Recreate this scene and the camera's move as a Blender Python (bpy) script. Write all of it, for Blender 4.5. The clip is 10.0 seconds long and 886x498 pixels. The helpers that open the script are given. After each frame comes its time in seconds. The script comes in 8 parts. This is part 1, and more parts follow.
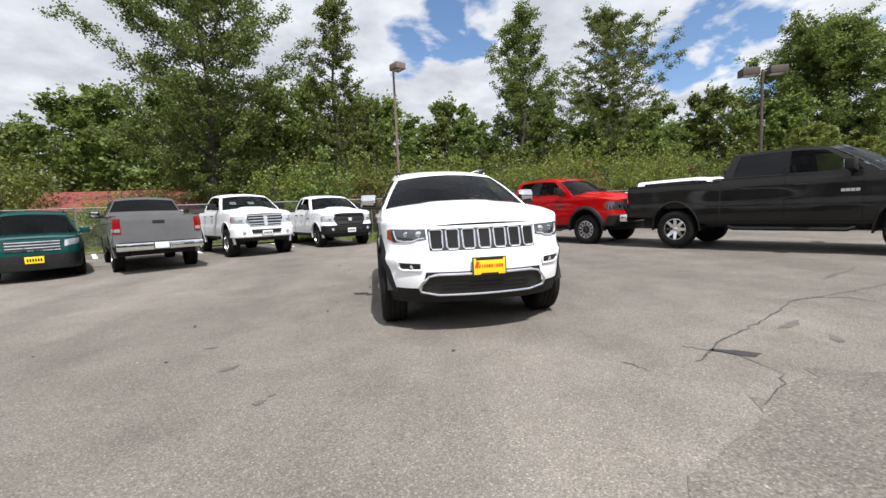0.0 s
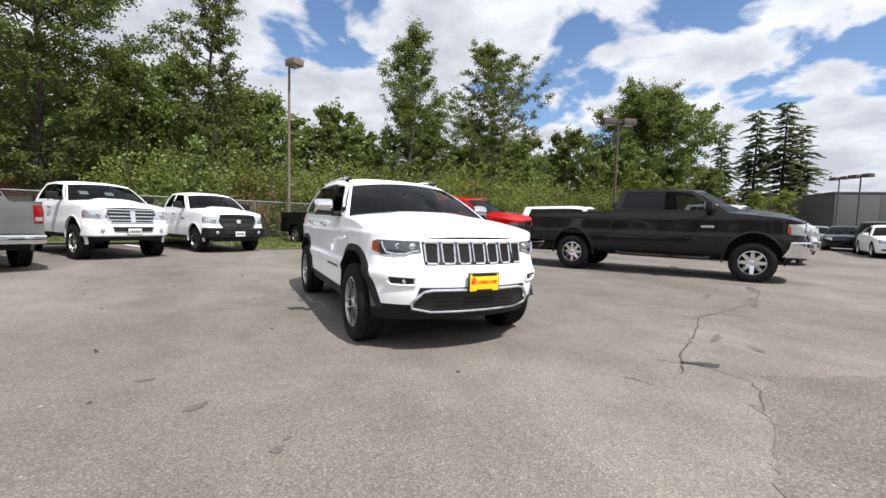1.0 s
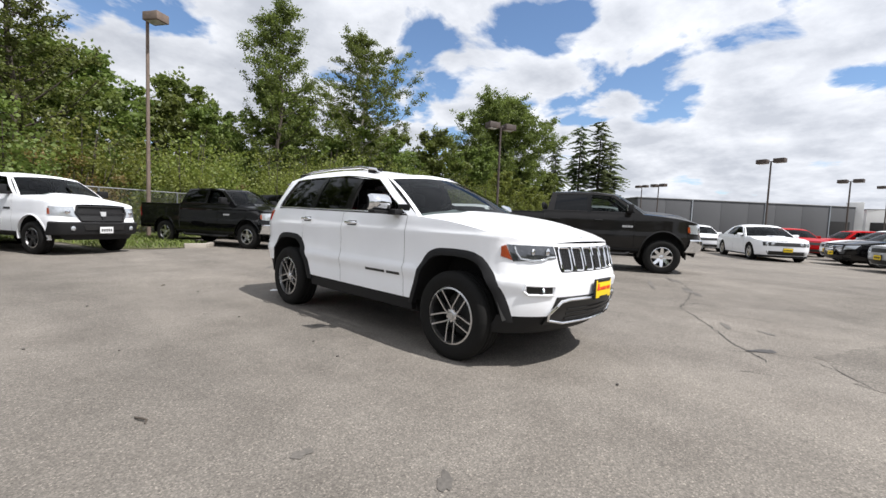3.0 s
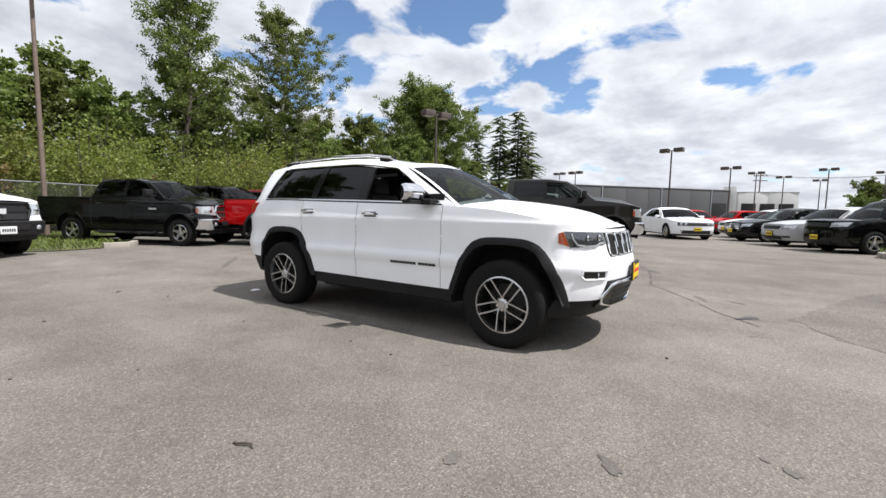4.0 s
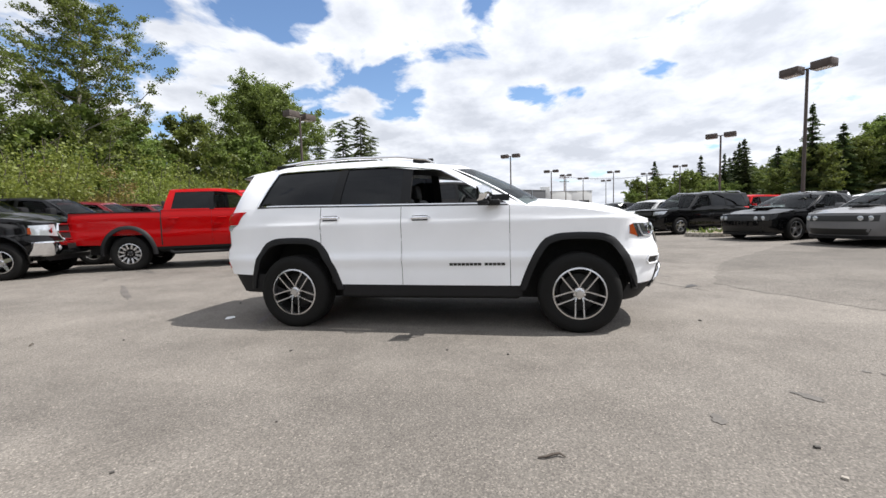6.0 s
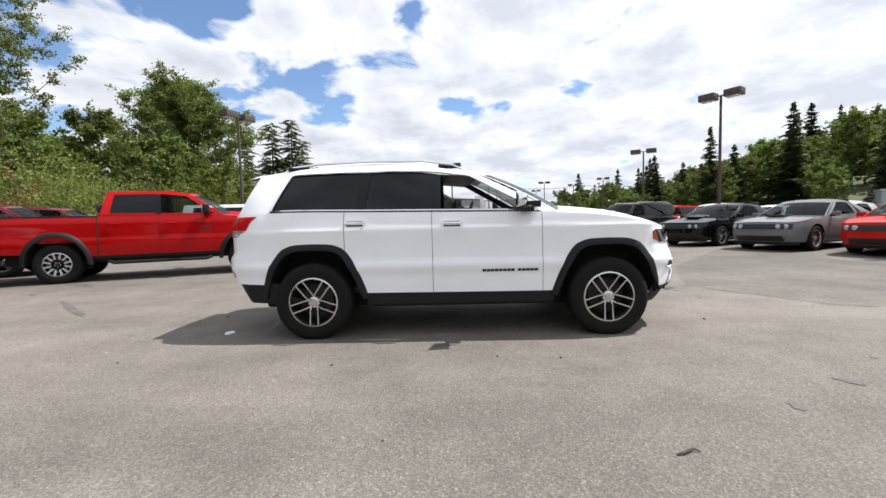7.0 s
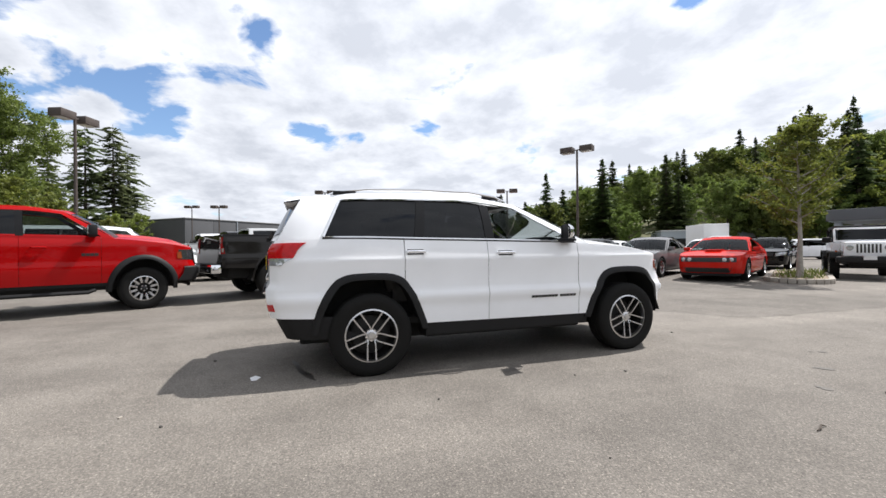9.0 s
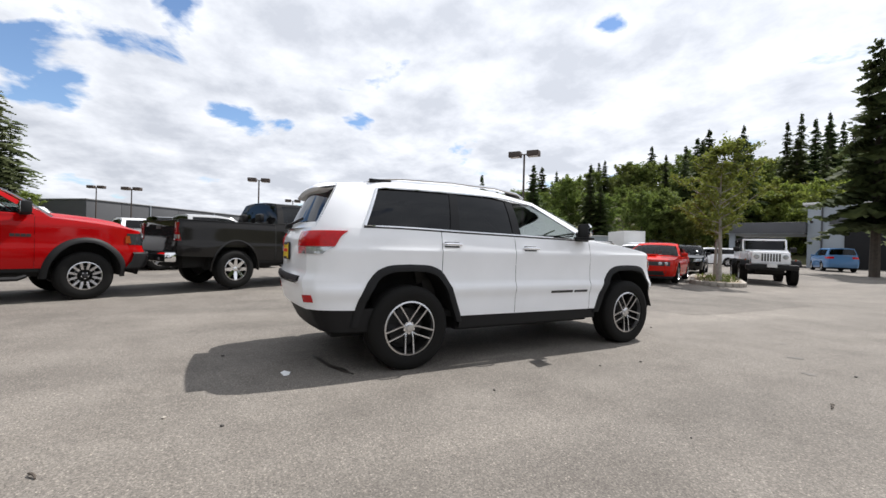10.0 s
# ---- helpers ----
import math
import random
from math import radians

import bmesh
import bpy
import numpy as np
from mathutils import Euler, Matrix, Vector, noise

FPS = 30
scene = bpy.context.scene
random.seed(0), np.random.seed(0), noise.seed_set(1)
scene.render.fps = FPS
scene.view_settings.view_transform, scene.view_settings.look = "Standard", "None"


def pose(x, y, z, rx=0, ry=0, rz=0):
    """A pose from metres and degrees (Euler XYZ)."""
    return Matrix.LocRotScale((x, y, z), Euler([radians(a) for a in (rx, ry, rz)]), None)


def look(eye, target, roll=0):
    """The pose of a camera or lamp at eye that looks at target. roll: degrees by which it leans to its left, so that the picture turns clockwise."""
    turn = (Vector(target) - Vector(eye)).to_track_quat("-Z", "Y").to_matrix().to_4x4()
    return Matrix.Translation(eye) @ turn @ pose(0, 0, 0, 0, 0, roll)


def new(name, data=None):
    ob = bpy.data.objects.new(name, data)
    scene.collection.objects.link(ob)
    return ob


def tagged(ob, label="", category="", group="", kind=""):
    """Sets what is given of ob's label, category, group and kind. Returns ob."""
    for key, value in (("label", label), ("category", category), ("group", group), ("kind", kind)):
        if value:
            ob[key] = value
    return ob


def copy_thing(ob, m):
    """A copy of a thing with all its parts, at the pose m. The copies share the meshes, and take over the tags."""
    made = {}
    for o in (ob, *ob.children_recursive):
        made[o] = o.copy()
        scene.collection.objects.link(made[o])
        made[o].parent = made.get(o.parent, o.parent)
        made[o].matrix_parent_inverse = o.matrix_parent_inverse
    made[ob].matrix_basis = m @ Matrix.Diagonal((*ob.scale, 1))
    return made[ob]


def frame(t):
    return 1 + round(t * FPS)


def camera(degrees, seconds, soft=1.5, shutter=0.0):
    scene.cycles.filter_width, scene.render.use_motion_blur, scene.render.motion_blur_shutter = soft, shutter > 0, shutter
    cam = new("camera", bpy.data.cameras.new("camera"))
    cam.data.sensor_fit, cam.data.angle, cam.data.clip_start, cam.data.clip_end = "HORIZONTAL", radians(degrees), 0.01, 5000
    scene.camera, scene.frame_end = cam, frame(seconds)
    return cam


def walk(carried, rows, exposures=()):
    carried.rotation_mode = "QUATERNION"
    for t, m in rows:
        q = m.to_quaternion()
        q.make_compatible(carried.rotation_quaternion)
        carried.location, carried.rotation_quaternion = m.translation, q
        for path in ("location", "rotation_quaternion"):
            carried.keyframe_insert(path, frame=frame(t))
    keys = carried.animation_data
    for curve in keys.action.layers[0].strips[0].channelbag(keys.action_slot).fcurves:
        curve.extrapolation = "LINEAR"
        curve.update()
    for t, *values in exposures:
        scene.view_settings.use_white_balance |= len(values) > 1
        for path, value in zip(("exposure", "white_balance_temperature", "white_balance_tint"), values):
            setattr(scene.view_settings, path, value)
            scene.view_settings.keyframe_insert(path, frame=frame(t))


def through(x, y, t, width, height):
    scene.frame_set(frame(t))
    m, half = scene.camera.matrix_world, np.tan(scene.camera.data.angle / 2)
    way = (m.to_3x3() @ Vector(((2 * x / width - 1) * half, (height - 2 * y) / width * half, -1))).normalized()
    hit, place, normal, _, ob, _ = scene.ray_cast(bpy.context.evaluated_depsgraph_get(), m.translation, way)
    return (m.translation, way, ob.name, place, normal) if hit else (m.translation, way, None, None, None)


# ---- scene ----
cam = camera(93.3, 10.0, 1.5)
PATH = [
    (0, (-0.934, -6.066, 1.184), (-0.614, -4.1, 0.999), -2.5),
    (0.5, (-1.415, -5.817, 1.196), (-0.878, -3.892, 1.121), 0.0),
    (1, (-1.93, -5.533, 1.192), (-1.03, -3.752, 1.061), 1.5),
    (1.5, (-2.397, -5.126, 1.191), (-1.418, -3.389, 1.035), 2.0),
    (2, (-2.863, -4.743, 1.19), (-1.633, -3.176, 1.007), 1.9),
    (2.5, (-3.204, -4.251, 1.191), (-1.881, -2.765, 0.98), 1.1),
    (2.7, (-3.332, -4.073, 1.187), (-1.954, -2.632, 1.035), 1.5),
    (3.8, (-3.981, -3.092, 1.168), (-2.347, -1.957, 0.965), 2.0),
    (4, (-4.119, -2.916, 1.16), (-2.437, -1.85, 0.983), 1.0),
    (4.5, (-4.399, -2.454, 1.149), (-2.624, -1.556, 0.95), 0.1),
    (5, (-4.614, -1.966, 1.153), (-2.787, -1.176, 0.949), -2.4),
    (5.5, (-4.833, -1.474, 1.149), (-2.909, -0.952, 0.993), -2.9),
    (6, (-4.902, -0.938, 1.139), (-2.944, -0.564, 0.98), -1.7),
    (6.2, (-4.943, -0.737, 1.143), (-2.969, -0.43, 1.043), -1.8),
    (7.3, (-4.962, 0.353, 1.144), (-2.966, 0.307, 1.019), -1.0),
    (7.5, (-4.968, 0.558, 1.138), (-2.973, 0.438, 1.051), -1.0),
    (8, (-4.925, 1.052, 1.164), (-2.954, 0.722, 1.069), -2.5),
    (8.5, (-4.819, 1.541, 1.178), (-2.867, 1.109, 1.133), -1.7),
    (9, (-4.743, 2.049, 1.168), (-2.846, 1.415, 1.168), -0.6),
    (9.5, (-4.545, 2.515, 1.145), (-2.706, 1.73, 1.099), 0.2),
    (10, (-4.346, 2.995, 1.12), (-2.582, 2.053, 1.11), 1.5),
]
walk(cam, [(t, look(eye, target, roll)) for t, eye, target, roll in PATH], [(0, 0.38, 6440, 11), (3, 0.35, 6440, 11), (4.7, 0.37, 6440, 11), (6.2, 0.47, 6440, 11), (8.5, 0.46, 6440, 11), (10, 0.355, 6440, 11)])

# ---- sky, sun and exposure ----
SUN = Vector((0.15, -0.60, 1.0)).normalized()


def nodes_of(tree):
    """Two shorthands for a node tree: add a node, and link two sockets."""
    def add(kind, **values):
        n = tree.nodes.new(kind)
        for key, value in values.items():
            if key == "operation":
                n.operation = value
            elif key == "data_type":
                n.data_type = value
            elif key == "blend_type":
                n.blend_type = value
            else:
                n.inputs[key].default_value = value
        return n

    def link(a, b):
        tree.links.new(a, b)
    return add, link


def ramp_node(tree, stops):
    n = tree.nodes.new("ShaderNodeValToRGB")
    el = n.color_ramp.elements
    while len(el) < len(stops):
        el.new(0.5)
    for e, (p, c) in zip(el, stops):
        e.position, e.color = p, (*c, 1) if len(c) == 3 else c
    return n


def make_world():
    w = bpy.data.worlds.new("sky")
    scene.world = w
    w.use_nodes = True
    tree = w.node_tree
    tree.nodes.clear()
    add, link = nodes_of(tree)
    out, back = add("ShaderNodeOutputWorld"), add("ShaderNodeBackground", Strength=0.12)
    sky = tree.nodes.new("ShaderNodeTexSky")
    sky.sky_type, sky.sun_disc = "NISHITA", False
    sky.sun_elevation = math.asin(SUN.z)
    sky.sun_rotation = math.atan2(SUN.x, SUN.y)
    sky.air_density, sky.dust_density, sky.ozone_density = 1.0, 0.1, 4.0
    co = add("ShaderNodeTexCoord")
    sep = add("ShaderNodeSeparateXYZ")
    link(co.outputs["Generated"], sep.inputs[0])
    # a flat cloud deck: the direction projected onto a plane overhead
    up = add("ShaderNodeMath", operation="ADD")
    up.inputs[1].default_value = 0.22
    link(sep.outputs["Z"], up.inputs[0])
    hi = add("ShaderNodeMath", operation="MAXIMUM")
    hi.inputs[1].default_value = 0.05
    link(up.outputs[0], hi.inputs[0])
    px, py = add("ShaderNodeMath", operation="DIVIDE"), add("ShaderNodeMath", operation="DIVIDE")
    link(sep.outputs["X"], px.inputs[0])
    link(hi.outputs[0], px.inputs[1])
    link(sep.outputs["Y"], py.inputs[0])
    link(hi.outputs[0], py.inputs[1])
    flat = add("ShaderNodeCombineXYZ")
    link(px.outputs[0], flat.inputs[0])
    link(py.outputs[0], flat.inputs[1])
    n1 = add("ShaderNodeTexNoise", Scale=2.3, Detail=10.0, Roughness=0.55, Distortion=0.25)
    n2 = add("ShaderNodeTexNoise", Scale=3.1, Detail=6.0, Roughness=0.6)
    link(flat.outputs[0], n1.inputs["Vector"])
    link(flat.outputs[0], n2.inputs["Vector"])
    raised = add("ShaderNodeMath", operation="MULTIPLY_ADD")
    raised.inputs[1].default_value, raised.inputs[2].default_value = 1.15, 0.0
    link(n1.outputs["Fac"], raised.inputs[0])
    total = raised.outputs[0]
    # breaks in the cloud, as (direction, width in radians)
    hole = None
    for way, wide in CLOUD_BREAKS:
        dot = tree.nodes.new("ShaderNodeVectorMath")
        dot.operation = "DOT_PRODUCT"
        dot.inputs[1].default_value = Vector(way).normalized()
        link(co.outputs["Generated"], dot.inputs[0])
        m = add("ShaderNodeMapRange")
        m.inputs["From Min"].default_value, m.inputs["From Max"].default_value = math.cos(wide * 1.75), 1.0
        m.inputs["To Min"].default_value, m.inputs["To Max"].default_value = 0.0, 0.21
        link(dot.outputs["Value"], m.inputs["Value"])
        if hole is None:
            hole = m.outputs[0]
        else:
            most = add("ShaderNodeMath", operation="MAXIMUM")
            link(hole, most.inputs[0])
            link(m.outputs[0], most.inputs[1])
            hole = most.outputs[0]
    sub = add("ShaderNodeMath", operation="SUBTRACT")
    link(total, sub.inputs[0])
    link(hole, sub.inputs[1])
    total = sub.outputs[0]
    cover = ramp_node(tree, [(0.35, (0, 0, 0)), (0.43, (1, 1, 1))])
    link(total, cover.inputs[0])
    shade = ramp_node(tree, [(0.34, (0.98, 1.01, 1.06)), (0.66, (0.62, 0.655, 0.72))])
    grey = add("ShaderNodeMath", operation="MULTIPLY_ADD")
    grey.inputs[1].default_value = 0.9
    thick = add("ShaderNodeMath", operation="MULTIPLY_ADD")
    thick.inputs[1].default_value, thick.inputs[2].default_value = 0.55, -0.24
    link(total, thick.inputs[0])
    link(n2.outputs["Fac"], grey.inputs[0])
    link(thick.outputs[0], grey.inputs[2])
    link(grey.outputs[0], shade.inputs[0])
    # clouds are brighter towards the sun
    dots = tree.nodes.new("ShaderNodeVectorMath")
    dots.operation = "DOT_PRODUCT"
    dots.inputs[1].default_value = SUN
    link(co.outputs["Generated"], dots.inputs[0])
    glow = add("ShaderNodeMapRange")
    glow.inputs["From Min"].default_value, glow.inputs["From Max"].default_value = -0.3, 1.0
    glow.inputs["To Min"].default_value, glow.inputs["To Max"].default_value = CLOUD_LIGHT
    link(dots.outputs["Value"], glow.inputs["Value"])
    lit = tree.nodes.new("ShaderNodeVectorMath")
    lit.operation = "SCALE"
    link(shade.outputs[0], lit.inputs[0])
    link(glow.outputs[0], lit.inputs["Scale"])
    mix = add("ShaderNodeMix", data_type="RGBA")
    link(cover.outputs[0], mix.inputs["Factor"])
    link(sky.outputs[0], mix.inputs[6])
    link(lit.outputs[0], mix.inputs[7])
    link(mix.outputs[2], back.inputs["Color"])
    link(back.outputs[0], out.inputs[0])


CLOUD_LIGHT = (5.8, 8.2)
CLOUD_BREAKS = [
    ((0.09, 0.93, 0.36), 0.05), ((0.18, 0.91, 0.39), 0.06), ((0.26, 0.89, 0.39), 0.06), ((0.66, 0.67, 0.33), 0.08), ((0.62, 0.76, 0.21), 0.06), ((0.70, 0.62, 0.37), 0.08), ((0.74, 0.56, 0.38), 0.09),
    ((0.78, 0.48, 0.42), 0.09), ((0.87, 0.39, 0.30), 0.07), ((0.89, 0.33, 0.32), 0.07), ((0.91, 0.27, 0.33), 0.08), ((0.91, 0.17, 0.37), 0.06), ((0.91, 0.09, 0.40), 0.06), ((0.70, 0.69, 0.20), 0.06),
    ((0.97, -0.02, 0.25), 0.035), ((0.92, -0.27, 0.28), 0.03), ((0.59, -0.68, 0.44), 0.03),
]
make_world()
sun = new("sun", bpy.data.lights.new("sun", "SUN"))
sun.data.energy, sun.data.angle, sun.data.color = 4.7, radians(0.6), (1.0, 0.965, 0.92)
sun.matrix_world = look(SUN * 60, (0, 0, 0))

# ---- materials ----


def material(name, base, rough=0.5, metal=0.0, vary=0.12, scale=6.0, fine=80.0, bump=0.0, coat=0.0, random_hue=0.0):
    """A surface with two scales of tone, a changing roughness and, where asked, relief."""
    m = bpy.data.materials.new(name)
    m.use_nodes = True
    tree = m.node_tree
    add, link = nodes_of(tree)
    p = tree.nodes["Principled BSDF"]
    p.inputs["Roughness"].default_value, p.inputs["Metallic"].default_value = rough, metal
    p.inputs["Coat Weight"].default_value, p.inputs["Coat Roughness"].default_value = coat, 0.04
    co = add("ShaderNodeTexCoord")
    a, b = add("ShaderNodeTexNoise", Scale=scale, Detail=5.0), add("ShaderNodeTexNoise", Scale=fine, Detail=3.0)
    link(co.outputs["Object"], a.inputs["Vector"])
    link(co.outputs["Object"], b.inputs["Vector"])
    mid = add("ShaderNodeMix", data_type="FLOAT", Factor=0.45)
    link(a.outputs["Fac"], mid.inputs[2])
    link(b.outputs["Fac"], mid.inputs[3])
    lo, hi = [tuple(max(0.0, min(1.0, c * k)) for c in base) for k in (1 - vary, 1 + vary)]
    r = ramp_node(tree, [(0.32, lo), (0.68, hi)])
    link(mid.outputs[0], r.inputs[0])
    colour = r.outputs[0]
    if random_hue:
        info = add("ShaderNodeObjectInfo")
        hs = add("ShaderNodeHueSaturation")
        mr = add("ShaderNodeMapRange")
        mr.inputs["To Min"].default_value, mr.inputs["To Max"].default_value = 1 - random_hue, 1 + random_hue
        link(info.outputs["Random"], mr.inputs["Value"])
        link(mr.outputs[0], hs.inputs["Value"])
        link(colour, hs.inputs["Color"])
        colour = hs.outputs[0]
    link(colour, p.inputs["Base Color"])
    rr = add("ShaderNodeMapRange")
    rr.inputs["To Min"].default_value, rr.inputs["To Max"].default_value = max(0.02, rough * 0.85), min(1.0, rough * 1.15)
    link(a.outputs["Fac"], rr.inputs["Value"])
    link(rr.outputs[0], p.inputs["Roughness"])
    if bump:
        bm_node = add("ShaderNodeBump", Strength=0.6, Distance=bump)
        link(b.outputs["Fac"], bm_node.inputs["Height"])
        link(bm_node.outputs[0], p.inputs["Normal"])
    return m


def paint(name, base, rough=0.35, flake=0.0, coat=0.8):
    m = material(name, base, rough, 0.0, 0.04 + flake, 2.2, 300.0, 0.0, coat)
    m.node_tree.nodes["Principled BSDF"].inputs["Specular IOR Level"].default_value = 0.0
    m.node_tree.nodes["Principled BSDF"].inputs["Coat Roughness"].default_value = 0.06
    return m


def glass_material(name, tint, gloss=0.0, strength=0.6):
    """Tinted car glass: it lets tinted light through and mirrors more at a slant."""
    m = bpy.data.materials.new(name)
    m.use_nodes = True
    tree = m.node_tree
    tree.nodes.clear()
    add, link = nodes_of(tree)
    out = add("ShaderNodeOutputMaterial")
    clear = add("ShaderNodeBsdfTransparent", Color=(*tint, 1))
    shine = add("ShaderNodeBsdfGlossy", Color=(0.95, 0.97, 1.0, 1), Roughness=0.02)
    fr = add("ShaderNodeFresnel", IOR=1.5)
    boost = add("ShaderNodeMath", operation="MULTIPLY_ADD")
    boost.inputs[1].default_value, boost.inputs[2].default_value = strength, gloss
    link(fr.outputs[0], boost.inputs[0])
    mix = add("ShaderNodeMixShader")
    link(boost.outputs[0], mix.inputs[0])
    link(clear.outputs[0], mix.inputs[1])
    link(shine.outputs[0], mix.inputs[2])
    link(mix.outputs[0], out.inputs[0])
    return m


def asphalt_material(name="worn_asphalt", tone=1.0, coarse=1.0):
    m = bpy.data.materials.new(name)
    m.use_nodes = True
    tree = m.node_tree
    add, link = nodes_of(tree)
    p = tree.nodes["Principled BSDF"]
    co = add("ShaderNodeTexCoord")
    big = add("ShaderNodeTexNoise", Scale=0.16, Detail=6.0, Roughness=0.6, Distortion=0.6)
    mid = add("ShaderNodeTexNoise", Scale=1.3, Detail=6.0, Roughness=0.65)
    grit = add("ShaderNodeTexNoise", Scale=95.0 / coarse, Detail=4.0, Roughness=0.7)
    stones = tree.nodes.new("ShaderNodeTexVoronoi")
    stones.inputs["Scale"].default_value = 62.0 / coarse
    stretch = add("ShaderNodeMapping", Scale=(0.5, 0.11, 1.0), Rotation=(0, 0, 0.4))
    link(co.outputs["Object"], stretch.inputs[0])
    wheel = add("ShaderNodeTexNoise", Scale=1.0, Detail=5.0, Roughness=0.6, Distortion=0.3)
    link(stretch.outputs[0], wheel.inputs["Vector"])
    for n in (big, mid, grit, stones):
        link(co.outputs["Object"], n.inputs["Vector"])
    r1 = ramp_node(tree, [(p0, tuple(c * tone for c in col)) for p0, col in ((0.30, (0.166, 0.152, 0.137)), (0.52, (0.202, 0.185, 0.167)), (0.72, (0.236, 0.216, 0.195)))])
    link(big.outputs["Fac"], r1.inputs[0])
    r2 = ramp_node(tree, [(0.30, (0.80, 0.79, 0.78)), (0.70, (1.14, 1.14, 1.13))])
    link(mid.outputs["Fac"], r2.inputs[0])
    m1 = add("ShaderNodeMix", data_type="RGBA", blend_type="MULTIPLY", Factor=1.0)
    link(r1.outputs[0], m1.inputs[6])
    link(r2.outputs[0], m1.inputs[7])
    r5 = ramp_node(tree, [(0.33, (0.80, 0.80, 0.80)), (0.62, (1.12, 1.12, 1.11))])
    link(wheel.outputs["Fac"], r5.inputs[0])
    m4 = add("ShaderNodeMix", data_type="RGBA", blend_type="MULTIPLY", Factor=1.0)
    link(m1.outputs[2], m4.inputs[6])
    link(r5.outputs[0], m4.inputs[7])
    r3 = ramp_node(tree, [(0.30, (0.74, 0.74, 0.74)), (0.55, (1.0, 1.0, 1.0)), (0.74, (1.42, 1.40, 1.37))])
    link(grit.outputs["Fac"], r3.inputs[0])
    m2 = add("ShaderNodeMix", data_type="RGBA", blend_type="MULTIPLY", Factor=1.0)
    link(m4.outputs[2], m2.inputs[6])
    link(r3.outputs[0], m2.inputs[7])
    r4 = ramp_node(tree, [(0.0, (1.28, 1.28, 1.28)), (0.30, (1.0, 1.0, 1.0)), (0.60, (0.76, 0.76, 0.76))])
    link(stones.outputs["Distance"], r4.inputs[0])
    m3 = add("ShaderNodeMix", data_type="RGBA", blend_type="MULTIPLY", Factor=0.8)
    link(m2.outputs[2], m3.inputs[6])
    link(r4.outputs[0], m3.inputs[7])
    chips = tree.nodes.new("ShaderNodeTexVoronoi")
    chips.inputs["Scale"].default_value = 135.0 / coarse
    link(co.outputs["Object"], chips.inputs["Vector"])
    one = add("ShaderNodeSeparateColor")
    link(chips.outputs["Color"], one.inputs[0])
    r6 = ramp_node(tree, [(0.0, (0.62, 0.62, 0.62)), (0.22, (0.90, 0.90, 0.90)), (0.75, (1.02, 1.02, 1.01)), (0.93, (1.22, 1.21, 1.19)), (1.0, (1.70, 1.68, 1.63))])
    link(one.outputs[0], r6.inputs[0])
    m5 = add("ShaderNodeMix", data_type="RGBA", blend_type="MULTIPLY", Factor=1.0)
    link(m3.outputs[2], m5.inputs[6])
    link(r6.outputs[0], m5.inputs[7])
    link(m5.outputs[2], p.inputs["Base Color"])
    p.inputs["Roughness"].default_value = 0.88
    p.inputs["Specular IOR Level"].default_value = 0.3
    bm_node = add("ShaderNodeBump", Strength=0.7, Distance=0.004)
    link(grit.outputs["Fac"], bm_node.inputs["Height"])
    link(bm_node.outputs[0], p.inputs["Normal"])
    return m


def leaf_material(name, dark, light, through=0.35):
    """Leaves: tone changes from leaf to leaf and clump to clump, and some light passes through."""
    m = bpy.data.materials.new(name)
    m.use_nodes = True
    tree = m.node_tree
    tree.nodes.clear()
    add, link = nodes_of(tree)
    out = add("ShaderNodeOutputMaterial")
    geo, info, co = add("ShaderNodeNewGeometry"), add("ShaderNodeObjectInfo"), add("ShaderNodeTexCoord")
    clump = add("ShaderNodeTexNoise", Scale=0.8, Detail=3.0)
    link(co.outputs["Object"], clump.inputs["Vector"])
    mixf = add("ShaderNodeMix", data_type="FLOAT", Factor=0.5)
    link(geo.outputs["Random Per Island"], mixf.inputs[2])
    link(clump.outputs["Fac"], mixf.inputs[3])
    r = ramp_node(tree, [(0.2, dark), (0.8, light)])
    link(mixf.outputs[0], r.inputs[0])
    hs = add("ShaderNodeHueSaturation")
    mr = add("ShaderNodeMapRange")
    mr.inputs["To Min"].default_value, mr.inputs["To Max"].default_value = 0.78, 1.22
    link(info.outputs["Random"], mr.inputs["Value"])
    link(mr.outputs[0], hs.inputs["Value"])
    mh = add("ShaderNodeMapRange")
    mh.inputs["To Min"].default_value, mh.inputs["To Max"].default_value = 0.485, 0.515
    link(info.outputs["Random"], mh.inputs["Value"])
    link(mh.outputs[0], hs.inputs["Hue"])
    link(r.outputs[0], hs.inputs["Color"])
    d, tr, g = add("ShaderNodeBsdfDiffuse"), add("ShaderNodeBsdfTranslucent"), add("ShaderNodeBsdfGlossy", Roughness=0.6)
    for n in (d, tr):
        link(hs.outputs[0], n.inputs["Color"])
    m1, m2 = add("ShaderNodeMixShader", Fac=through), add("ShaderNodeMixShader", Fac=0.03)
    link(d.outputs[0], m1.inputs[1])
    link(tr.outputs[0], m1.inputs[2])
    link(m1.outputs[0], m2.inputs[1])
    link(g.outputs[0], m2.inputs[2])
    link(m2.outputs[0], out.inputs[0])
    return m


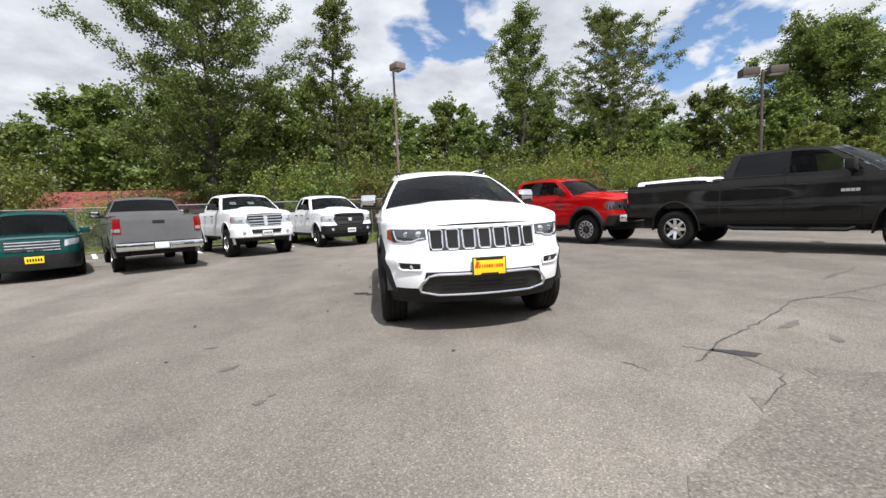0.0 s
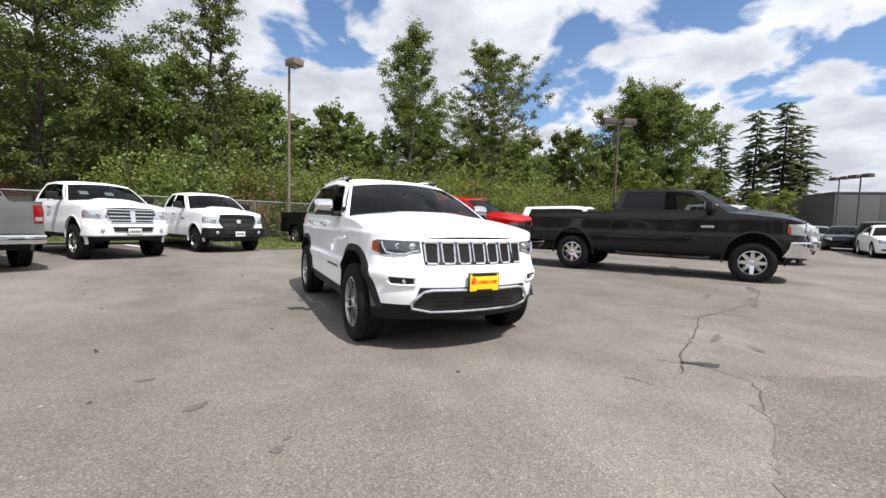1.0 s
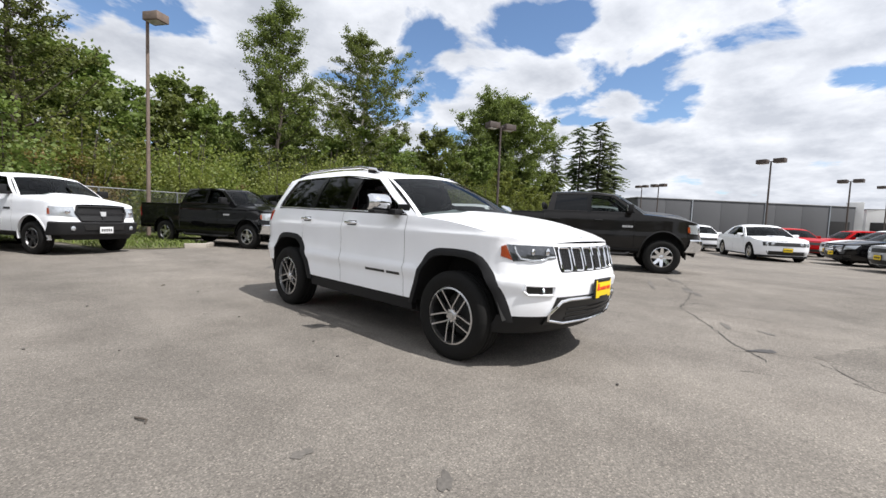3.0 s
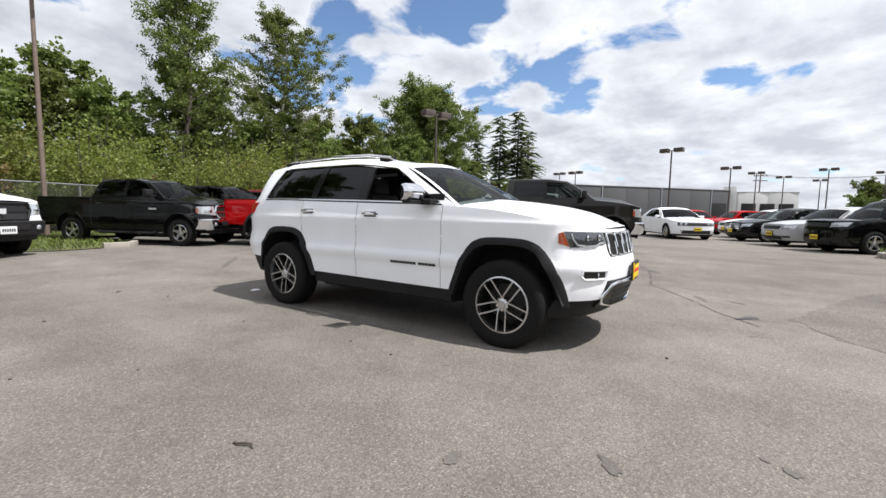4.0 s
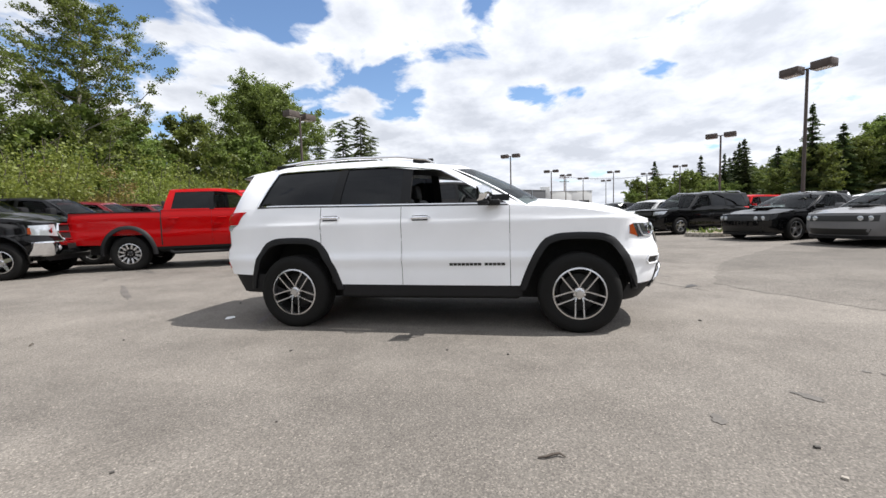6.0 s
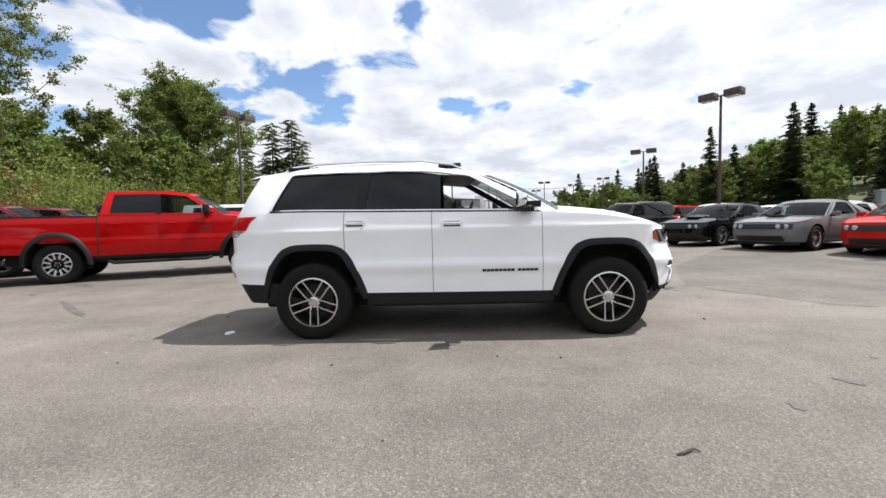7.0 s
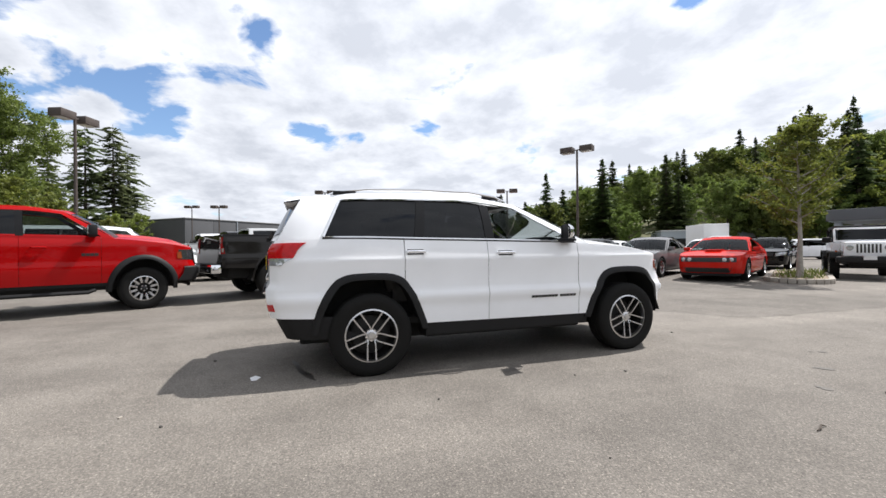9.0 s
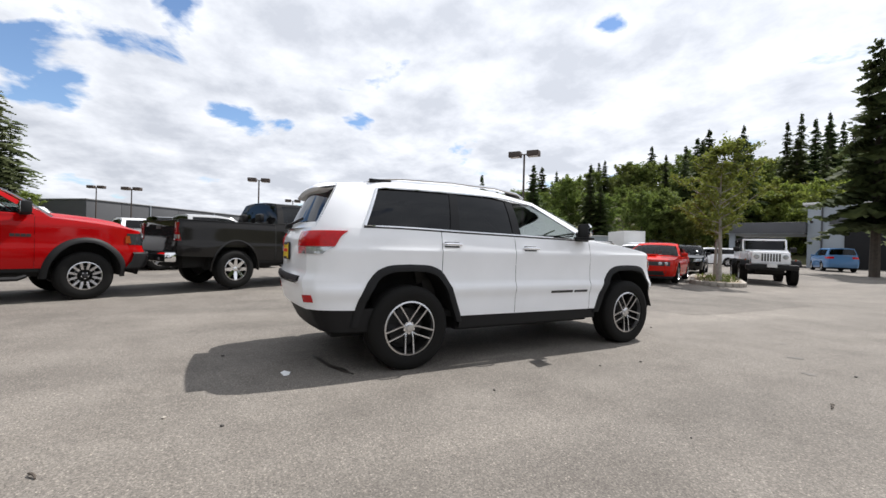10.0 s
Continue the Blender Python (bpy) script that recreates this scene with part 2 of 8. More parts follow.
WHITE = paint("white_paint", (0.915, 0.93, 0.96))
DARK_GREY = paint("graphite_paint", (0.015, 0.014, 0.0135), 0.3, 0.1, 0.6)
BLACK = paint("black_paint", (0.004, 0.004, 0.0045))
RED = paint("red_paint", (0.36, 0.003, 0.004), 0.35, 0.0, 0.45)
ORANGE_RED = paint("orange_red_paint", (0.50, 0.014, 0.008), 0.35, 0.0, 0.5)
SILVER = paint("silver_grey_paint", (0.125, 0.125, 0.13), 0.35, 0.1, 0.6)
SILVER_LIGHT = paint("light_silver_paint", (0.45, 0.46, 0.47), 0.3, 0.08)
MID_GREY = paint("mid_grey_paint", (0.17, 0.17, 0.175), 0.3, 0.1)
TEAL = paint("teal_green_paint", (0.005, 0.055, 0.050), 0.35, 0.0, 0.6)
MAROON = paint("maroon_paint", (0.13, 0.010, 0.016))
BLUE = paint("blue_paint", (0.015, 0.045, 0.26))
PALE_BLUE = paint("pale_blue_paint", (0.10, 0.22, 0.42))
YELLOW = paint("yellow_paint", (0.75, 0.50, 0.02))
CLADDING = material("black_plastic", (0.013, 0.013, 0.014), 0.6, 0, 0.15, 9, 220, 0.0006)
CLADDING.node_tree.nodes["Principled BSDF"].inputs["Specular IOR Level"].default_value = 0.25
GLOSS_BLACK = material("gloss_black_trim", (0.005, 0.005, 0.0055), 0.14, 0, 0.1)
GLOSS_BLACK.node_tree.nodes["Principled BSDF"].inputs["Specular IOR Level"].default_value = 0.25
DARK = material("dark_underside", (0.010, 0.010, 0.010), 0.85, 0, 0.3, 5, 60)
RUBBER = material("tyre_rubber", (0.010, 0.0098, 0.0095), 0.8, 0, 0.25, 9, 130, 0.001)
RUBBER.node_tree.nodes["Principled BSDF"].inputs["Specular IOR Level"].default_value = 0.2
CHROME = material("chrome", (0.82, 0.83, 0.85), 0.06, 1.0, 0.03, 4, 60)
ALLOY = material("machined_alloy", (0.62, 0.62, 0.63), 0.28, 1.0, 0.06, 8, 120)
STEEL_DARK = material("dark_wheel_metal", (0.055, 0.055, 0.058), 0.45, 0.8, 0.2, 12, 90)
BRAKE = material("brake_iron", (0.022, 0.0215, 0.021), 0.6, 0.4, 0.3, 20, 150)
LAMP_GLASS = material("headlamp_lens", (0.55, 0.58, 0.61), 0.08, 0.55, 0.25, 24, 60, 0, 1.0)
LAMP_DARK = material("headlamp_smoked", (0.085, 0.09, 0.10), 0.08, 0.6, 0.3, 22, 60, 0, 1.0)
AMBER = material("amber_lens", (0.28, 0.045, 0.008), 0.12, 0, 0.1, 30, 90, 0, 1.0)
TAIL_RED = material("tail_lamp_red", (0.50, 0.008, 0.011), 0.12, 0, 0.2, 30, 90, 0, 0.3)
TAIL_RED.node_tree.nodes["Principled BSDF"].inputs["Specular IOR Level"].default_value = 0.2
TAIL_DEEP = material("deep_red_lens", (0.22, 0.004, 0.006), 0.15, 0, 0.2, 30, 90, 0, 0.3)
SEAT = material("black_leather", (0.020, 0.019, 0.019), 0.55, 0, 0.2, 12, 160, 0.001)
SEAT_GREY = material("grey_cloth", (0.12, 0.115, 0.11), 0.9, 0, 0.2, 12, 160, 0.001)
TINT = glass_material("privacy_glass", (0.014, 0.015, 0.017), 0.0, 0.75)
FRONT_TINT = glass_material("door_glass", (0.42, 0.46, 0.45), 0.0, 0.22)
CLEAR = glass_material("clear_glass", (0.36, 0.40, 0.39), 0.0, 0.38)
PLATE_YELLOW = material("yellow_dealer_plate", (0.85, 0.60, 0.01), 0.4, 0, 0.05, 9, 90)
PLATE_WHITE = material("white_plate", (0.70, 0.71, 0.72), 0.4, 0, 0.06, 9, 90)
INK_RED = material("red_ink", (0.65, 0.05, 0.02), 0.5, 0, 0.05)
INK_BLACK = material("black_ink", (0.012, 0.012, 0.012), 0.45, 0, 0.1)
PAPER = material("white_paper", (0.78, 0.79, 0.80), 0.7, 0, 0.06, 6, 60)
ASPHALT = asphalt_material()
ASPHALT_OLD = asphalt_material("old_asphalt", 0.80, 1.35)
ASPHALT_STALL = asphalt_material("stall_asphalt", 0.72, 1.0)
CRACK = material("tar_crack", (0.060, 0.055, 0.050), 0.9, 0, 0.35, 4, 60, 0.002)
OIL = material("fresh_oil", (0.040, 0.035, 0.030), 0.45, 0, 0.5, 9, 60)
STAIN = material("oil_stain", (0.105, 0.096, 0.086), 0.75, 0, 0.4, 3, 50)
LINE = material("worn_line_paint", (0.74, 0.735, 0.72), 0.8, 0, 0.28, 3.0, 45, 0.001)
CONCRETE = material("kerb_concrete", (0.34, 0.31, 0.27), 0.9, 0, 0.22, 3, 70, 0.002)
BARK = material("grey_bark", (0.070, 0.057, 0.046), 0.95, 0, 0.4, 6, 50, 0.01)
PALE_BARK = material("pale_bark", (0.30, 0.28, 0.25), 0.95, 0, 0.3, 6, 50, 0.01)
POLE = material("bronze_pole_paint", (0.075, 0.058, 0.050), 0.55, 0.1, 0.2, 3, 60)
POLE_WOOD = material("weathered_pole", (0.17, 0.13, 0.105), 0.9, 0, 0.3, 4, 60, 0.003)
LAMP_PANEL = material("lamp_lens_panel", (0.50, 0.48, 0.44), 0.3, 0, 0.1)
GALV = material("galvanised_wire", (0.32, 0.33, 0.33), 0.45, 0.8, 0.15, 5, 80)
WALL_GREY = material("charcoal_wall_panel", (0.085, 0.088, 0.095), 0.75, 0, 0.10, 0.3, 12)
WALL_PALE = material("pale_blue_grey_wall", (0.36, 0.40, 0.44), 0.8, 0, 0.08, 0.5, 14)
WALL_WHITE = material("white_render", (0.72, 0.72, 0.71), 0.8, 0, 0.06, 0.5, 14)
ROOF_RED = material("red_roof_sheet", (0.19, 0.040, 0.034), 0.7, 0, 0.2, 0.9, 20)
ROOF_GREY = material("grey_roof_sheet", (0.33, 0.34, 0.35), 0.6, 0.2, 0.12, 0.6, 20)
ROOF_BLUE = material("blue_roof_sheet", (0.03, 0.12, 0.38), 0.5, 0.1, 0.12, 0.6, 20)
VOID = material("dark_opening", (0.012, 0.012, 0.013), 0.9, 0, 0.2)
GRASS = leaf_material("grass_blades", (0.080, 0.115, 0.024), (0.22, 0.27, 0.068), 0.3)
GRASS_SOIL = material("grass_soil", (0.090, 0.092, 0.036), 0.95, 0, 0.5, 1.2, 40, 0.01)
LEAF_MID = leaf_material("green_leaves", (0.078, 0.112, 0.022), (0.205, 0.258, 0.058), 0.47)
LEAF_DARK = leaf_material("dark_leaves", (0.066, 0.090, 0.020), (0.185, 0.220, 0.052), 0.5)
LEAF_LIME = leaf_material("spring_leaves", (0.105, 0.128, 0.022), (0.240, 0.272, 0.052), 0.47)
LEAF_OCHRE = leaf_material("ochre_leaves", (0.11, 0.085, 0.020), (0.25, 0.19, 0.055), 0.35)
PINE_LEAF = leaf_material("pine_needles", (0.060, 0.078, 0.036), (0.16, 0.19, 0.088), 0.25)
NEEDLE = leaf_material("fir_needles", (0.036, 0.056, 0.022), (0.115, 0.150, 0.055), 0.25)
BLOSSOM = leaf_material("pink_blossom", (0.32, 0.16, 0.17), (0.55, 0.38, 0.36), 0.3)

# ---- building tools ----


def curve(keys):
    """A smooth, never overshooting curve through (x, value) keys."""
    k = sorted(keys)
    xs, ys = np.array([a for a, _ in k], float), np.array([b for _, b in k], float)
    h, d = np.diff(xs), np.diff(ys) / np.diff(xs)
    m = np.zeros(len(xs))
    m[0], m[-1] = d[0], d[-1]
    for i in range(1, len(xs) - 1):
        if d[i - 1] * d[i] > 0:
            a, b = 2 * h[i] + h[i - 1], h[i] + 2 * h[i - 1]
            m[i] = (a + b) / (a / d[i - 1] + b / d[i])

    def f(x):
        x = np.clip(np.asarray(x, float), xs[0], xs[-1])
        i = np.clip(np.searchsorted(xs, x, "right") - 1, 0, len(xs) - 2)
        t = (x - xs[i]) / h[i]
        return ((1 + 2 * t) * (1 - t) ** 2 * ys[i] + t * (1 - t) ** 2 * h[i] * m[i]
                + t * t * (3 - 2 * t) * ys[i + 1] + t * t * (t - 1) * h[i] * m[i + 1])
    return f


def smooth01(a, b, x):
    t = np.clip((np.asarray(x, float) - a) / (b - a), 0, 1)
    return t * t * (3 - 2 * t)


def ground_z(x, y):
    """The lot rises a little towards the fence, and a hand's width towards the far rows."""
    s = math.hypot(max(x, 0.0), max(y, 0.0))
    return 0.05 * float(smooth01(2.5, 9.5, s)) + 0.06 * float(smooth01(3.5, 8.0, x - 0.3 * max(y, 0.0)))


class Geo:
    """Vertices and faces that become one mesh."""

    def __init__(self):
        self.v, self.f = [], []

    def add(self, verts, faces):
        n = len(self.v)
        self.v += [tuple(map(float, p)) for p in verts]
        self.f += [tuple(i + n for i in f) for f in faces]
        return self

    def grid(self, P, mask=None, flip=False):
        n, m = P.shape[:2]
        ids = np.arange(n * m).reshape(n, m)
        q = np.stack([ids[:-1, :-1], ids[1:, :-1], ids[1:, 1:], ids[:-1, 1:]], -1)
        q = q[mask] if mask is not None else q.reshape(-1, 4)
        if len(q) == 0:
            return self
        used, back = np.unique(q, return_inverse=True)
        q = back.reshape(-1, 4) + len(self.v)
        self.v += [tuple(p) for p in P.reshape(-1, 3)[used].astype(float).tolist()]
        self.f += [tuple(f) for f in (q[:, ::-1] if flip else q).tolist()]
        return self

    def box(self, c, s, bevel=0.0, turn=None, taper=None):
        bm = bmesh.new()
        bmesh.ops.create_cube(bm, size=1.0)
        for v in bm.verts:
            if taper and v.co.z > 0:
                v.co.x, v.co.y = v.co.x * taper[0], v.co.y * taper[1]
            v.co = Vector((v.co.x * s[0], v.co.y * s[1], v.co.z * s[2]))
        if bevel:
            bmesh.ops.bevel(bm, geom=bm.edges[:], offset=bevel, segments=2, affect="EDGES", profile=0.6)
        m = Matrix.Translation(c) @ (turn or Matrix.Identity(4))
        bm.verts.index_update()
        self.add([m @ v.co for v in bm.verts], [[v.index for v in f.verts] for f in bm.faces])
        bm.free()
        return self

    def lathe(self, profile, n=32, axis="y", centre=(0, 0, 0), closed=True):
        """Turns (radius, along) pairs round an axis."""
        P = np.zeros((n + 1, len(profile), 3))
        for i in range(n + 1):
            a = 2 * math.pi * i / n
            for j, (r, h) in enumerate(profile):
                u, w = r * math.cos(a), r * math.sin(a)
                P[i, j] = (u, h, w) if axis == "y" else (u, w, h) if axis == "z" else (h, u, w)
        self.grid(P + np.array(centre), flip=axis == "y")
        return self

    def tube(self, path, radius, n=8, cap=True):
        path = [Vector(p) for p in path]
        rs = radius if isinstance(radius, (list, tuple)) else [radius] * len(path)
        base, rings = len(self.v), len(path)
        for i, p in enumerate(path):
            d = (path[min(i + 1, rings - 1)] - path[max(i - 1, 0)]).normalized()
            u = d.orthogonal().normalized() if i == 0 else (u - d * u.dot(d)).normalized()
            w = d.cross(u)
            for k in range(n):
                a = 2 * math.pi * k / n
                self.v.append(tuple(p + (u * math.cos(a) + w * math.sin(a)) * rs[i]))
        for i in range(rings - 1):
            for k in range(n):
                a, b = base + i * n + k, base + i * n + (k + 1) % n
                self.f.append((a, b, b + n, a + n))
        if cap:
            self.f.append(tuple(base + k for k in range(n))[::-1])
            self.f.append(tuple(base + (rings - 1) * n + k for k in range(n)))
        return self

    def slab(self, P, out, thick):
        """A sheet given as a grid of points, thickened backwards against the directions out."""
        n, m = P.shape[:2]
        self.grid(P)
        Q = P - out * thick
        rim = [(i, 0) for i in range(n)] + [(n - 1, j) for j in range(1, m)] + [(i, m - 1) for i in range(n - 2, -1, -1)] + [(0, j) for j in range(m - 2, 0, -1)]
        base, k = len(self.v), len(rim)
        for c in rim:
            self.v.append(tuple(P[c]))
        for c in rim:
            self.v.append(tuple(Q[c]))
        for i in range(k):
            a, b = base + i, base + (i + 1) % k
            self.f.append((a, a + k, b + k, b))
        return self

    def welded(self):
        """Joins vertices that lie on one another."""
        seen, ids, g = {}, [], Geo()
        for v in self.v:
            key = tuple(round(c, 4) for c in v)
            if key not in seen:
                seen[key] = len(g.v)
                g.v.append(v)
            ids.append(seen[key])
        for f in self.f:
            q = [ids[i] for i in f]
            q = [a for k, a in enumerate(q) if a != q[k - 1]]
            if len(q) > 2:
                g.f.append(tuple(q))
        return g

    def mirrored(self):
        g = Geo()
        g.v = [(x, -y, z) for x, y, z in self.v]
        g.f = [f[::-1] for f in self.f]
        return g


def mesh_of(name, geo, mat, angle=38):
    me = bpy.data.meshes.new(name)
    me.from_pydata(geo.v, [], geo.f)
    me.materials.append(mat)
    if angle:
        me.polygons.foreach_set("use_smooth", [True] * len(me.polygons))
        me.set_sharp_from_angle(angle=radians(angle))
    me.update()
    return me


def part(name, geo, mat, parent=None, label="", angle=38):
    ob = new(name, mesh_of(name, geo, mat, angle))
    ob.parent = parent
    if label:
        tagged(ob, label)
    return ob


def empty(name, parent=None):
    ob = new(name)
    ob.empty_display_size = 0.2
    ob.parent = parent
    return ob


def thing(name, geo, mat, label, category, group="", kind="", angle=38):
    return tagged(part(name, geo, mat, None, "", angle), label, category, group, kind)


def mesh_fast(name, V, F, mat):
    me = bpy.data.meshes.new(name)
    k = F.shape[1]
    me.vertices.add(len(V))
    me.vertices.foreach_set("co", V.astype(np.float32).ravel())
    me.loops.add(F.size)
    me.loops.foreach_set("vertex_index", F.astype(np.int32).ravel())
    me.polygons.add(len(F))
    me.polygons.foreach_set("loop_start", np.arange(0, F.size, k, dtype=np.int32))
    me.materials.append(mat)
    me.update()
    me.validate()
    return me

# ---- vehicles: x ahead, y to the left, z up, origin on the ground between the axles ----


def make_wheel(car, spec, x, y, left):
    w = empty("wheel", car)
    R, rim, wide = spec["R"], spec["rim"], spec.get("tyre_width", 0.25)
    style = spec.get("wheel", "five")
    h = wide / 2
    seg = 40 if spec["fine"] else 24
    tyre = Geo().lathe([(rim, -h * 0.80), (rim + 0.012, -h * 0.93), (rim + (R - rim) * 0.45, -h * 1.03), (R - 0.035, -h * 0.97), (R - 0.008, -h * 0.80),
                        (R, -h * 0.62), (R, -h * 0.42), (R - 0.010, -h * 0.40), (R - 0.010, -h * 0.34), (R, -h * 0.32), (R, -0.01), (R - 0.01, 0), (R, 0.01), (R, h * 0.32), (R - 0.010, h * 0.34),
                        (R - 0.010, h * 0.40), (R, h * 0.42), (R, h * 0.62), (R - 0.008, h * 0.80), (R - 0.035, h * 0.97), (rim + (R - rim) * 0.45, h * 1.03), (rim, h * 0.8)], seg)
    if spec.get("lugs"):
        for k in range(34):
            a = 2 * math.pi * k / 34
            for s in (-1, 1):
                m = Matrix.Rotation(-a, 4, "Y")
                tyre.box(m @ Vector((R - 0.004, s * h * 0.72, 0)), (0.028, h * 0.42, 0.045), 0, m)
    part("tyre", tyre, RUBBER, w)
    f = -h * 0.84
    dish = STEEL_DARK if spec.get("dark_wheel", True) else ALLOY
    fine = spec["fine"]
    part("rim", Geo().lathe([(rim + 0.004, f - 0.004), (rim - 0.010, f - 0.008), (rim - 0.013, f + 0.006), (rim - 0.016, f + 0.03)], seg), ALLOY if spec.get("lip", True) else dish, w)
    part("rim_well", Geo().lathe([(rim - 0.0165, f + 0.028), (rim - 0.035, h * 0.6), (rim * 0.72, h * 0.62), (rim * 0.70, 0.02), (0.02, 0.0)], seg), BRAKE, w)
    spoke_mat = spec.get("spoke_mat", ALLOY)
    n = spec.get("spokes", 5)

    def spoke(a0, a1, r0, r1, w0, w1, z0, z1, deep):
        """A tapered bar from hub to lip, its outer face f deep, with sloped flanks."""
        c0, c1 = Vector((math.cos(a0), 0, math.sin(a0))), Vector((math.cos(a1), 0, math.sin(a1)))
        s0, s1 = Vector((-c0.z, 0, c0.x)), Vector((-c1.z, 0, c1.x))
        vs = []
        for c, s, r, ww, z in ((c0, s0, r0, w0, z0), (c1, s1, r1, w1, z1)):
            p = c * r
            for k, dep in ((-1, 0), (1, 0), (1.12, deep), (-1.12, deep)):
                q = p + s * ww * k
                vs.append((q.x, z + dep, q.z))
        return vs, [(0, 1, 5, 4), (1, 2, 6, 5), (2, 3, 7, 6), (3, 0, 4, 7), (3, 2, 1, 0), (4, 5, 6, 7)]
    joined = Geo()

    def add_spoke(g):
        if fine:
            part("spoke", g, spoke_mat, w, "", 25)
        else:
            joined.add(g.v, g.f)
    for k in range(n):
        a = 2 * math.pi * k / n + (-math.pi / 2 if style == "pair" else math.pi / 2)
        if style == "pair":
            for s in (-1, 1):
                add_spoke(Geo().add(*spoke(a + s * 0.43, a + s * 0.175, 0.088, rim - 0.010, 0.0062, 0.0068, f + 0.012, f - 0.003, 0.030)).add(*spoke(a + s * 0.60, a + s * 0.43, 0.050, 0.088, 0.0070, 0.0062, f + 0.020, f + 0.012, 0.026)))
        elif style == "claw":
            for s in (-1, 1):
                add_spoke(Geo().add(*spoke(a + s * 0.30, a + s * 0.26, 0.11, rim - 0.012, 0.018, 0.020, f + 0.012, f, 0.04)).add(*spoke(a + s * 0.26, a + s * 0.05, rim * 0.62, rim * 0.66, 0.012, 0.012, f + 0.010, f + 0.01, 0.03)))
        else:
            add_spoke(Geo().add(*spoke(a, a, 0.05, rim - 0.012, 0.045, 0.030, f + 0.022, f, 0.05)))
    if joined.f:
        part("spoke", joined, spoke_mat, w, "", 25)
    part("hub_cap", Geo().lathe([(0.001, f + 0.004), (0.028, f + 0.005), (0.032, f + 0.014), (0.052, f + 0.022), (0.064, f + 0.05)], 20), spoke_mat if style != "claw" else STEEL_DARK, w)
    if spec["fine"]:
        for k in range(5):
            a = 2 * math.pi * k / 5 + math.pi / 2 + math.pi / 5
            part("wheel_nut", Geo().lathe([(0.001, f + 0.018), (0.011, f + 0.019), (0.012, f + 0.04)], 8, centre=(0.048 * math.cos(a), 0, 0.048 * math.sin(a))), CHROME, w)
    w.matrix_local = pose(x, y, R * 0.975, 0, 0, 180 if left else 0)
    return w


